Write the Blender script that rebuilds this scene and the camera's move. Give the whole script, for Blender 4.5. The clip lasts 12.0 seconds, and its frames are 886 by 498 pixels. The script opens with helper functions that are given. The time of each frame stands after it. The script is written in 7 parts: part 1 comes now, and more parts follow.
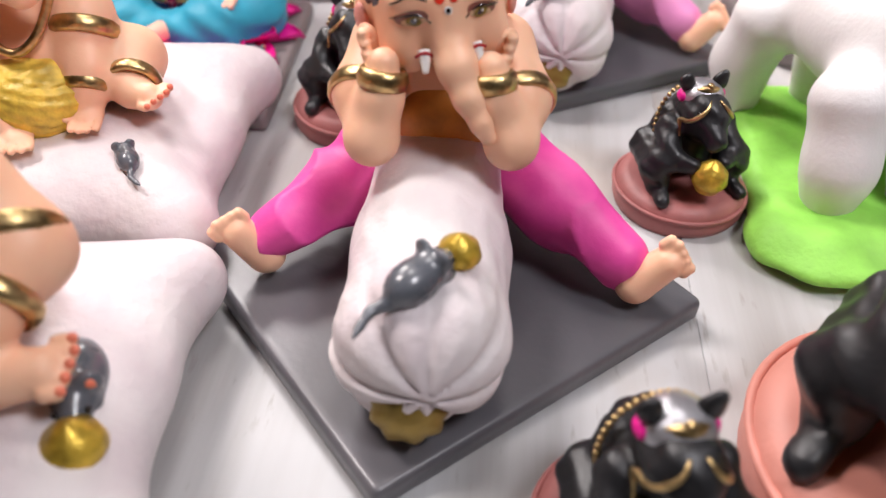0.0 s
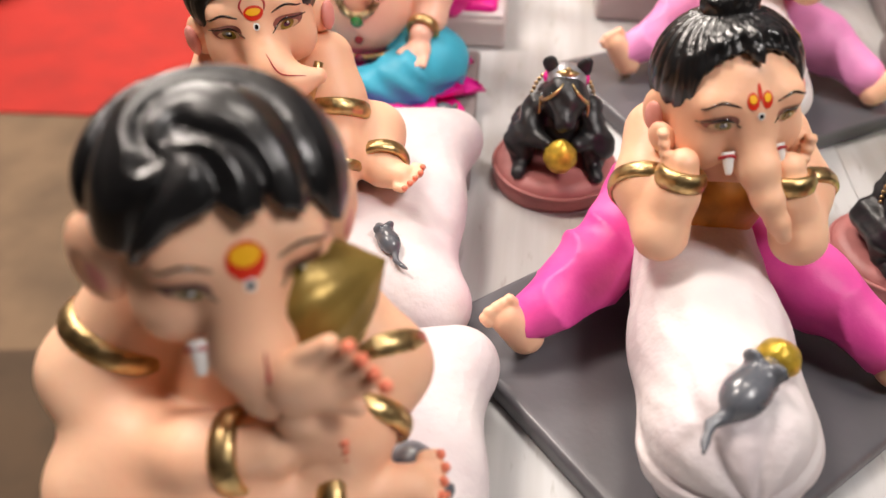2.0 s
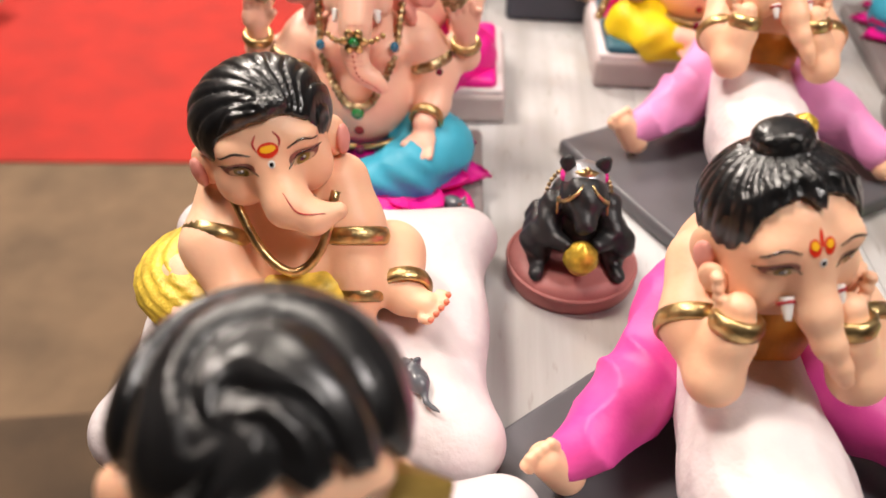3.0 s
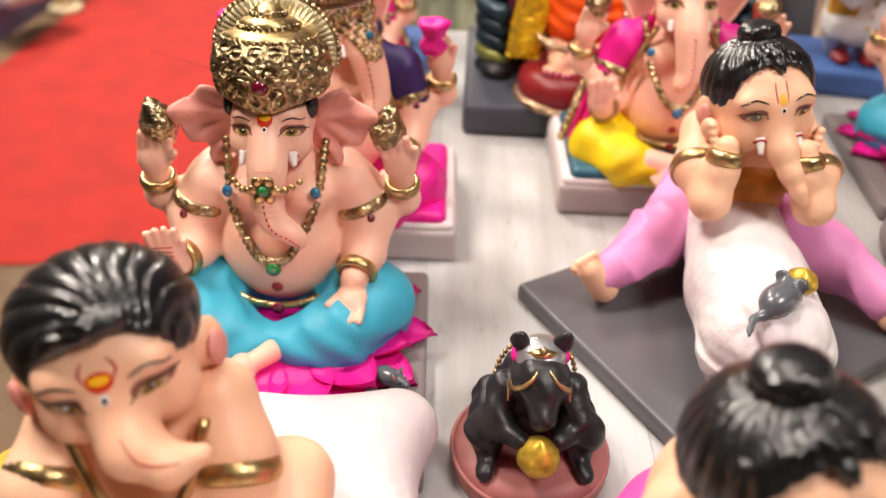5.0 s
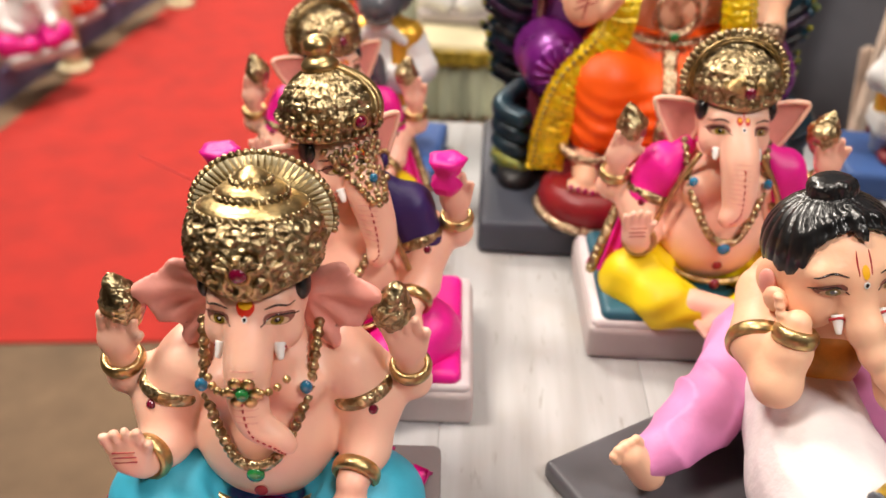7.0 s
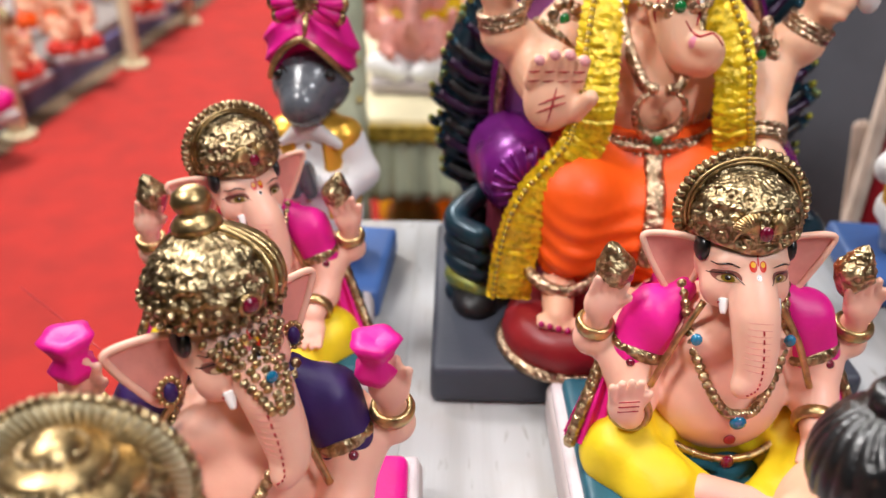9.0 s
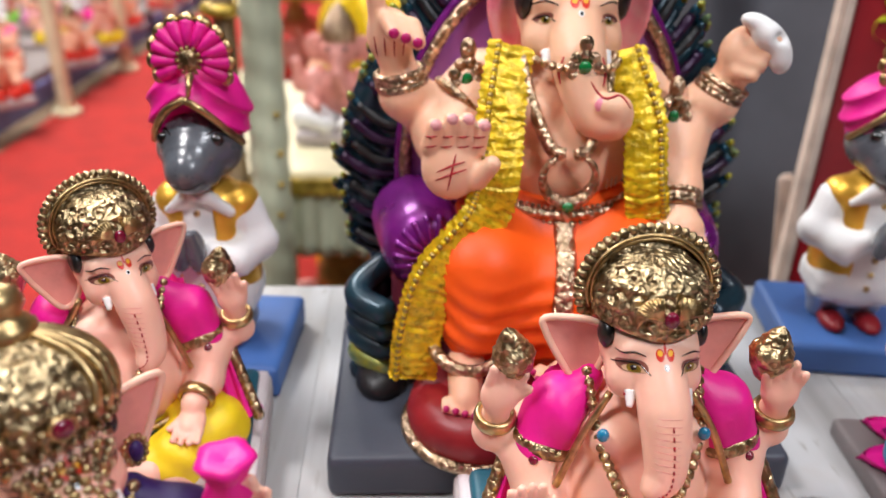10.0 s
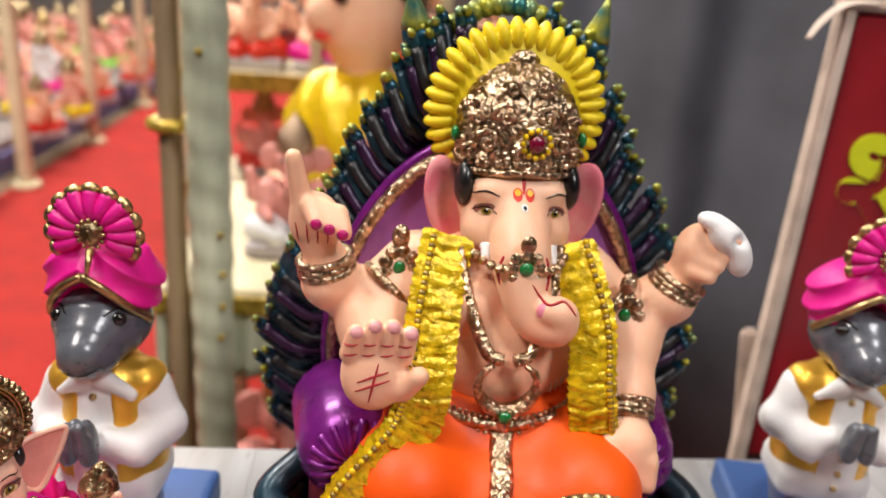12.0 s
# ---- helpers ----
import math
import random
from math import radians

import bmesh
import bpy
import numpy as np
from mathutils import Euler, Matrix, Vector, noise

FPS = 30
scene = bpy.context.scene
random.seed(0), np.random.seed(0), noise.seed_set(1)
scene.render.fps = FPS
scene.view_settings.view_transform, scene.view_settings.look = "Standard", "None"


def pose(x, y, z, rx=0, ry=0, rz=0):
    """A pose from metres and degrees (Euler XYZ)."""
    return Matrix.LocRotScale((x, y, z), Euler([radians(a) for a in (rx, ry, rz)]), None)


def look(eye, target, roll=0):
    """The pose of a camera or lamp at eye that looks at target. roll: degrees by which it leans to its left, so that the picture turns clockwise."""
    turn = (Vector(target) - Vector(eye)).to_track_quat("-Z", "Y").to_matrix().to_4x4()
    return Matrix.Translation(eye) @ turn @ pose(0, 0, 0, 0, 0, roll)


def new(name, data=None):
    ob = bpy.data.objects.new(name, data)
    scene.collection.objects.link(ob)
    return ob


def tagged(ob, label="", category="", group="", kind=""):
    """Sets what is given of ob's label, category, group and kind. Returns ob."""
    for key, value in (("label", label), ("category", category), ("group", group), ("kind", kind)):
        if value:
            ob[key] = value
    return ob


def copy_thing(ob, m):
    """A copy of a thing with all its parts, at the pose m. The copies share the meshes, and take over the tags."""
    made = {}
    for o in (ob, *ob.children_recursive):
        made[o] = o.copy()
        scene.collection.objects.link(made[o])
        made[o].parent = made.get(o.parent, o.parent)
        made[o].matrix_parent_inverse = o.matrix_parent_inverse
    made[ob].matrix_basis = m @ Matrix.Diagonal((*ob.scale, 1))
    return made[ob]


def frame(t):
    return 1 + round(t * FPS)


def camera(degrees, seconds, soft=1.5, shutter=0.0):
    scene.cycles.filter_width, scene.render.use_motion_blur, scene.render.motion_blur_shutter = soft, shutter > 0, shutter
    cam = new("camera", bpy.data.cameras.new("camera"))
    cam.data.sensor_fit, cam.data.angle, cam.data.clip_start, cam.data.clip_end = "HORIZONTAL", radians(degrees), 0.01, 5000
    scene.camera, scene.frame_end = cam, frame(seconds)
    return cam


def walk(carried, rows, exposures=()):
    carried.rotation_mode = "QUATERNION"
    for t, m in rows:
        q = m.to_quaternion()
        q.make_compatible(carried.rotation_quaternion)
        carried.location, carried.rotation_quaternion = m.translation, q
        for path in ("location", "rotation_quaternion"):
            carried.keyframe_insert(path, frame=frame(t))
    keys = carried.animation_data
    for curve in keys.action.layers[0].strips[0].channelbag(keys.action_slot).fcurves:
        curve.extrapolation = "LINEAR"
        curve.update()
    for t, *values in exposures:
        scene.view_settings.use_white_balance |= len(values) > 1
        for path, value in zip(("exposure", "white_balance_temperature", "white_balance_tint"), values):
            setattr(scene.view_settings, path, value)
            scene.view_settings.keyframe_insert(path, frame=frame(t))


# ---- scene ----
cam = camera(58.5, 12.0)
METRES, EYE, TILT, LEAN, TURN = 0.8, 0.319, -41.0, -2.2, 0.0
ROWS = [
    (0.0, 0.0, 0.0, 0.0, -0.0, 0.0, 0.0),
    (0.5, -0.0218, 0.0036, 0.033, 1.1, -0.08, -0.6),
    (1.0, -0.0707, -0.0026, 0.0484, 1.83, -0.26, -1.05),
    (1.5, -0.1206, -0.0122, 0.0526, 2.04, -0.39, -0.99),
    (2.0, -0.164, -0.0098, 0.061, 1.54, -0.47, -0.31),
    (2.5, -0.1882, 0.005, 0.0968, 0.51, -0.32, 0.68),
    (3.0, -0.2042, 0.0244, 0.1438, -0.75, 0.32, 1.63),
    (5.0, -0.1598, 0.1395, 0.2268, -1.91, 5.59, 2.38),
    (5.5, -0.1572, 0.1688, 0.2722, -1.64, 6.75, 2.41),
    (6.0, -0.1551, 0.1846, 0.3021, -1.36, 7.57, 2.33),
    (6.5, -0.1592, 0.2, 0.3177, -1.18, 8.17, 2.27),
    (8.5, -0.1279, 0.3372, 0.4415, -1.69, 10.21, 3.31),
    (9.0, -0.118, 0.3697, 0.4654, -2.8, 11.55, 4.35),
    (9.5, -0.0975, 0.4026, 0.4841, -4.32, 12.95, 5.34),
    (10.0, -0.0632, 0.4166, 0.5029, -5.97, 14.29, 5.99),
    (10.5, -0.0431, 0.4254, 0.5317, -7.4, 15.58, 6.09),
    (11.0, -0.0274, 0.4311, 0.5658, -8.28, 16.82, 5.76),
    (11.5, -0.0165, 0.4377, 0.5953, -8.65, 18.11, 5.2),
    (12.0, -0.0133, 0.449, 0.6218, -8.63, 19.23, 4.62),
]
walk(cam, [(t, pose(0, 0, EYE, TILT, LEAN, TURN) @ pose(METRES * x, METRES * y, METRES * z, 90 + pitch, roll, yaw)) for t, x, y, z, yaw, pitch, roll in ROWS],
     [(0.0, 0.10, 6500, 16), (1.0, 0.08, 6600, 14), (2.5, 0.25, 7200, 14), (6.0, 0.18, 7200, 13), (8.5, 0.02, 6650, 10), (9.5, 0.03, 6150, 11), (10.5, 0.03, 6200, 10), (12.0, 0.03, 6650, 11)])

cam.data.dof.use_dof = True
cam.data.dof.focus_distance = 0.44
cam.data.dof.aperture_fstop = 5.0

# ---- light: a hall lit by ceiling lamps, two fill lamps added ----
world = bpy.data.worlds.new("hall_air")
world.use_nodes = True
world.node_tree.nodes["Background"].inputs[0].default_value = (0.98, 0.94, 1.0, 1)
world.node_tree.nodes["Background"].inputs[1].default_value = 0.35
scene.world = world


def area(name, eye, target, size, watts, colour):
    d = bpy.data.lights.new(name, "AREA")
    d.shape, d.size, d.energy, d.color = "DISK", size, watts, colour
    ob = new(name, d)
    ob.matrix_world = look(eye, target)
    return ob


area("unseen_lamp", (-1.05, 0.72, 1.9), (0.0, 0.6, 0.0), 0.45, 29, (1.0, 0.94, 0.90))
# fill added at the front right to brighten the idols' fronts; no such lamp in view
area("unseen_lamp", (0.9, -0.3, 2.0), (0.1, 0.6, 0.0), 0.6, 27, (0.98, 0.98, 1.0))
# extra lamp added overhead to brighten the throne idol
area("unseen_lamp", (0.1, 1.0, 2.3), (0.1, 1.1, 0.2), 0.6, 15, (1.0, 0.97, 0.92))
area("hall_lamp", (-1.5, 3.2, 2.9), (-1.0, 3.5, -0.7), 1.2, 165, (1.0, 0.97, 0.93))
area("hall_lamp", (-0.8, 7.0, 2.9), (-0.6, 7.0, -0.7), 1.5, 230, (1.0, 0.97, 0.93))

# ---- materials ----
MATS = {}


def mat(name, col, rough=0.5, metal=0.0, var=0.12, scale=60.0, bump=0.15, bscale=300.0, coat=0.0, second=None, stretch=(1, 1, 1), soak=0.0):
    """A painted surface: base colour mottled at two scales, fine relief."""
    if name in MATS:
        return MATS[name]
    m = bpy.data.materials.new(name)
    m.use_nodes = True
    nt = m.node_tree
    b = nt.nodes["Principled BSDF"]
    tc = nt.nodes.new("ShaderNodeTexCoord")
    mp = nt.nodes.new("ShaderNodeMapping")
    mp.inputs["Scale"].default_value = stretch
    nt.links.new(tc.outputs["Object"], mp.inputs["Vector"])
    n1 = nt.nodes.new("ShaderNodeTexNoise")
    n1.inputs["Scale"].default_value = scale
    n1.inputs["Detail"].default_value = 5
    nt.links.new(mp.outputs[0], n1.inputs["Vector"])
    r = nt.nodes.new("ShaderNodeValToRGB")
    c2 = second or tuple(max(0.0, c * (1 - 2 * var)) for c in col)
    r.color_ramp.elements[0].position, r.color_ramp.elements[1].position = 0.3, 0.62
    r.color_ramp.elements[0].color = (*c2, 1)
    r.color_ramp.elements[1].color = (*col, 1)
    nt.links.new(n1.outputs[0], r.inputs[0])
    nt.links.new(r.outputs[0], b.inputs["Base Color"])
    n2 = nt.nodes.new("ShaderNodeTexNoise")
    n2.inputs["Scale"].default_value = bscale
    n2.inputs["Detail"].default_value = 3
    nt.links.new(mp.outputs[0], n2.inputs["Vector"])
    bp = nt.nodes.new("ShaderNodeBump")
    bp.inputs["Strength"].default_value = bump
    bp.inputs["Distance"].default_value = 0.002
    nt.links.new(n2.outputs[0], bp.inputs["Height"])
    nt.links.new(bp.outputs[0], b.inputs["Normal"])
    mr = nt.nodes.new("ShaderNodeMapRange")
    mr.inputs[3].default_value, mr.inputs[4].default_value = max(0.03, rough - 0.08), min(1, rough + 0.1)
    nt.links.new(n1.outputs[0], mr.inputs[0])
    nt.links.new(mr.outputs[0], b.inputs["Roughness"])
    b.inputs["Metallic"].default_value = metal
    b.inputs["Coat Weight"].default_value = coat
    b.inputs["Coat Roughness"].default_value = 0.15
    b.inputs["Subsurface Weight"].default_value = soak
    b.inputs["Subsurface Radius"].default_value = (0.006, 0.003, 0.002)
    MATS[name] = m
    return m


def gold_mat(name, col, rough, scale, strength):
    """Gilded relief: raised scrolls, the base colour mixed to dark brown in the hollows."""
    m = mat(name, col, rough, 1.0, 0.2, scale * 0.5, 0.1, 400)
    nt = m.node_tree
    b = nt.nodes["Principled BSDF"]
    tc = nt.nodes.new("ShaderNodeTexCoord")
    n = nt.nodes.new("ShaderNodeTexNoise")
    n.inputs["Scale"].default_value = scale
    n.inputs["Detail"].default_value = 1.5
    n.inputs["Distortion"].default_value = 1.6
    v = nt.nodes.new("ShaderNodeTexVoronoi")
    v.feature = "SMOOTH_F1"
    v.inputs["Scale"].default_value = scale * 1.5
    for x in (n, v):
        nt.links.new(tc.outputs["Object"], x.inputs["Vector"])
    add = nt.nodes.new("ShaderNodeMath")
    add.operation = "SUBTRACT"
    nt.links.new(n.outputs[0], add.inputs[0])
    nt.links.new(v.outputs["Distance"], add.inputs[1])
    bp = nt.nodes.new("ShaderNodeBump")
    bp.inputs["Strength"].default_value = strength
    bp.inputs["Distance"].default_value = 0.004
    nt.links.new(add.outputs[0], bp.inputs["Height"])
    nt.links.new(bp.outputs[0], b.inputs["Normal"])
    # base colour goes to dark brown where the relief height is low
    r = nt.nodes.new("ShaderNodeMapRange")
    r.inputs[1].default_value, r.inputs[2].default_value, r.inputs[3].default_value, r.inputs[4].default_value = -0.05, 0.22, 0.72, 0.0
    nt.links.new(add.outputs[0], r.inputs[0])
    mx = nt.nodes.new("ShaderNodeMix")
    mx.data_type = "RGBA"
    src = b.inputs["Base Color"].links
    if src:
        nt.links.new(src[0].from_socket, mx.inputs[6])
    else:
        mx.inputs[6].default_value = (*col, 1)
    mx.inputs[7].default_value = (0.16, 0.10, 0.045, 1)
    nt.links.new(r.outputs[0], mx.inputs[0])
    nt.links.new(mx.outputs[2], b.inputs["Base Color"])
    return m


SKIN = mat("skin_paint", (0.93, 0.565, 0.375), 0.46, var=0.05, scale=25, bump=0.08, second=(0.91, 0.49, 0.31), soak=0.15)
SKINP = mat("pale_skin_paint", (0.95, 0.575, 0.43), 0.42, var=0.05, scale=25, bump=0.06, second=(0.93, 0.49, 0.37), soak=0.15)
EARP = mat("ear_pink", (0.86, 0.36, 0.30), 0.45, var=0.12, scale=40, bump=0.08)
BLUSH = mat("blush_pink", (0.85, 0.33, 0.28), 0.5, var=0.1, scale=40, bump=0.05)
HAIR = mat("black_hair_gloss", (0.010, 0.010, 0.011), 0.30, var=0.3, bump=0.08, coat=0.3)
WHITE = mat("white_pillow_paint", (0.73, 0.68, 0.68), 0.50, var=0.10, scale=22, bump=0.55, bscale=130, second=(0.64, 0.55, 0.58))
GREYW = mat("grey_white_base", (0.52, 0.46, 0.45), 0.6, var=0.08, scale=18, bump=0.15)
SLAB = mat("dark_grey_slab_paint", (0.085, 0.085, 0.095), 0.34, var=0.1, scale=14, bump=0.06, second=(0.12, 0.115, 0.125))
SLATE = mat("slate_blue_base_paint", (0.055, 0.062, 0.085), 0.45, var=0.12, scale=14, bump=0.1)
BASEG = mat("warm_grey_base_paint", (0.22, 0.19, 0.19), 0.5, var=0.1, scale=14, bump=0.1)
PINKP = mat("pink_trouser_paint", (0.86, 0.10, 0.40), 0.5, var=0.1, scale=30, bump=0.1, second=(0.72, 0.05, 0.32))
PINKL = mat("light_pink_trouser_paint", (0.85, 0.30, 0.60), 0.5, var=0.1, scale=30, bump=0.1)
MAG = mat("magenta_paint", (0.85, 0.008, 0.30), 0.45, var=0.1, scale=30, bump=0.1)
TURQ = mat("turquoise_paint", (0.03, 0.42, 0.60), 0.5, var=0.1, scale=30, bump=0.1)
YEL = mat("yellow_paint", (0.90, 0.68, 0.01), 0.5, var=0.08, scale=30, bump=0.1)
YELG = mat("gold_yellow_satin", (0.75, 0.50, 0.06), 0.35, metal=0.5, var=0.3, scale=120, bump=0.3)
ORANGE = mat("orange_paint", (0.96, 0.105, 0.0), 0.5, var=0.06, scale=30, bump=0.08)
RED = mat("dark_red_paint", (0.28, 0.01, 0.015), 0.4, var=0.15, scale=30, bump=0.1)
NAVY = mat("indigo_cloth_paint", (0.035, 0.012, 0.12), 0.5, var=0.15, scale=30, bump=0.1)
TEAL = mat("teal_cushion_paint", (0.015, 0.11, 0.16), 0.45, var=0.12, scale=30, bump=0.1)
BLUE = mat("blue_base_paint", (0.06, 0.15, 0.42), 0.5, var=0.12, scale=14, bump=0.1)
PURP = mat("purple_metal_paint", (0.20, 0.012, 0.22), 0.28, metal=0.35, var=0.2, scale=40, bump=0.1)
PURPL = mat("lilac_panel_paint", (0.33, 0.10, 0.38), 0.4, var=0.15, scale=20, bump=0.08)
GREY = mat("mouse_grey_gloss", (0.11, 0.12, 0.14), 0.27, var=0.12, bump=0.08, coat=0.4)
BLACK = mat("black_paint", (0.012, 0.012, 0.014), 0.4, var=0.2, bump=0.25, bscale=200)
FEATH = mat("feather_black_blue", (0.010, 0.016, 0.026), 0.30, metal=0.3, var=0.4, scale=25, second=(0.016, 0.060, 0.085), bump=0.1)
FTIP = mat("feather_tip_gold", (0.42, 0.40, 0.03), 0.35, metal=0.4, var=0.3, scale=60, bump=0.15, second=(0.02, 0.16, 0.16))
ROSEB = mat("dusty_pink_base_paint", (0.42, 0.15, 0.14), 0.5, var=0.15, scale=25, bump=0.15)
ROSEL = mat("salmon_base_paint", (0.72, 0.29, 0.23), 0.5, var=0.1, scale=25, bump=0.2)
GREEN = mat("lime_base_paint", (0.30, 0.72, 0.10), 0.6, var=0.12, scale=40, bump=0.3)
CHALK = mat("white_chalk_paint", (0.85, 0.84, 0.83), 0.5, var=0.05, scale=20, bump=0.15)
NAIL = mat("nail_coral", (0.90, 0.24, 0.14), 0.4, var=0.05)
NAILM = mat("nail_magenta", (0.50, 0.01, 0.14), 0.3, var=0.05)
LINE = mat("red_line_paint", (0.45, 0.02, 0.03), 0.5, var=0.05)
TILR = mat("tilak_red", (0.72, 0.03, 0.01), 0.4, var=0.05)
TILO = mat("tilak_yellow", (0.95, 0.48, 0.02), 0.4, var=0.05)
EYEW = mat("eye_shade_brown", (0.30, 0.10, 0.075), 0.3, var=0.2, scale=200)
EYEB = mat("eye_black", (0.01, 0.008, 0.008), 0.12, var=0.1, coat=0.6)
SCLERA = mat("eye_cream", (0.72, 0.46, 0.28), 0.35, var=0.1)
IRIS = mat("iris_olive", (0.30, 0.20, 0.015), 0.3, var=0.3, scale=300, coat=0.15)
IVORY = mat("ivory_white", (0.88, 0.86, 0.84), 0.35, var=0.04)
GEMR = mat("ruby_gem", (0.20, 0.004, 0.03), 0.1, var=0.2, coat=0.8)
GEMG = mat("green_gem", (0.01, 0.22, 0.05), 0.1, var=0.2, coat=0.8)
GEMB = mat("blue_gem", (0.01, 0.20, 0.38), 0.1, var=0.2, coat=0.8)
SILVER = mat("silver_trouser_paint", (0.45, 0.45, 0.48), 0.35, metal=0.7, var=0.15, scale=60, bump=0.15)
VEST = mat("gold_vest_paint", (0.90, 0.50, 0.06), 0.32, metal=0.55, var=0.12, scale=40, bump=0.12)
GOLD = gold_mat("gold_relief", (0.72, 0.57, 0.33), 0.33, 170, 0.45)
BAND = mat("gold_band", (0.66, 0.47, 0.22), 0.34, metal=1.0, var=0.25, scale=150, bump=0.25, bscale=250)
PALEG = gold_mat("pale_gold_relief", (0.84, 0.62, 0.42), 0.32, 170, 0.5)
OLIVE = mat("dull_gold_paint", (0.36, 0.24, 0.06), 0.38, metal=0.5, var=0.2, scale=60, bump=0.15)
GARL = mat("tinsel_yellow", (0.92, 0.62, 0.01), 0.28, metal=0.25, var=0.25, scale=160, bump=0.5, bscale=260)
CLOTHY = mat("yellow_dhoti_paint", (0.86, 0.60, 0.08), 0.42, metal=0.1, var=0.25, scale=90, bump=0.3)
CUT = mat("cream_crown_fan", (0.80, 0.68, 0.42), 0.35, metal=0.3, var=0.2, scale=80, bump=0.2)


# ---- sculpting tools ----
def rot(rx=0, ry=0, rz=0):
    return np.array(Euler((radians(rx), radians(ry), radians(rz))).to_matrix())


class Clay:
    """Smoothly joined lumps, turned into one skin of quads."""

    def __init__(self, fold=None):
        self.lumps, self.fold = [], fold

    def ell(self, c, r, k=0.006, turn=None):
        c, r = np.array(c, float), np.array(r, float)
        q = np.eye(3) if turn is None else turn
        ext = np.sqrt((q * q) @ (r * r))

        def f(p):
            l = (p - c) @ q
            k0 = np.linalg.norm(l / r, axis=-1)
            k1 = np.linalg.norm(l / (r * r), axis=-1) + 1e-9
            return k0 * (k0 - 1) / k1
        self.lumps.append((f, c - ext, c + ext, k, 1))
        return self

    def cap(self, a, b, ra, rb, k=0.006):
        a, b = np.array(a, float), np.array(b, float)
        d = b - a
        dd = max(d @ d, 1e-9)

        def f(p):
            h = np.clip(((p - a) @ d) / dd, 0, 1)
            return np.linalg.norm(p - a - h[..., None] * d, axis=-1) - (ra + (rb - ra) * h)
        m = max(ra, rb)
        self.lumps.append((f, np.minimum(a, b) - m, np.maximum(a, b) + m, k, 1))
        return self

    def chain(self, pts, rad, k=0.006):
        for i in range(len(pts) - 1):
            self.cap(pts[i], pts[i + 1], rad[i], rad[i + 1], k)
        return self

    def box(self, c, h, rd, k=0.004, turn=None):
        c, h = np.array(c, float), np.array(h, float)
        q = np.eye(3) if turn is None else turn
        ext = np.abs(q) @ h

        def f(p):
            l = np.abs((p - c) @ q) - (h - rd)
            return np.linalg.norm(np.maximum(l, 0), axis=-1) + np.minimum(l.max(-1), 0) - rd
        self.lumps.append((f, c - ext, c + ext, k, 1))
        return self

    def carve(self, c, r, k=0.004, turn=None):
        self.ell(c, r, k, turn)
        self.lumps[-1] = (*self.lumps[-1][:4], -1)
        return self

    def depth(self, p):
        d = np.full(p.shape[:-1], 1.0)
        for f, lo, hi, k, op in self.lumps:
            d = self.join(d, f(p), k, op)
        return d

    def join(self, d, e, k, op):
        if op < 0:
            h = np.maximum(k - np.abs(-e - d), 0) / k
            return np.maximum(d, -e) + h * h * k * 0.25
        h = np.maximum(k - np.abs(d - e), 0) / k
        return np.minimum(d, e) - h * h * k * 0.25

    def mesh(self, vox):
        lo = np.min([l[1] for l in self.lumps], 0) - 3 * vox
        hi = np.max([l[2] for l in self.lumps], 0) + 3 * vox
        n = np.ceil((hi - lo) / vox).astype(int) + 1
        D = np.full(n, 0.05, np.float32)
        ax = [lo[i] + vox * np.arange(n[i]) for i in range(3)]
        for f, a, b, k, op in self.lumps:
            i0 = np.clip(np.floor((a - k - 3 * vox - lo) / vox).astype(int), 0, n)
            i1 = np.clip(np.ceil((b + k + 3 * vox - lo) / vox).astype(int) + 1, 0, n)
            s = tuple(slice(u, v) for u, v in zip(i0, i1))
            p = np.stack(np.meshgrid(*[ax[i][s[i]] for i in range(3)], indexing="ij"), -1)
            D[s] = self.join(D[s], f(p), k, op)
        if self.fold:
            near = np.argwhere(np.abs(D) < 4 * vox)
            D[tuple(near.T)] -= self.fold(lo + vox * near)
        return nets(D, lo, vox)

    def press(self, pts, way, reach=0.05, lift=0.0005):
        """Points moved along way until they lie on the skin."""
        way = np.array(way, float) / np.linalg.norm(way)
        p = np.array(pts, float) - way * reach
        for _ in range(40):
            p = p + way * np.clip(self.depth(p), -0.004, 0.02)[..., None] * 0.8
        return p - way * lift


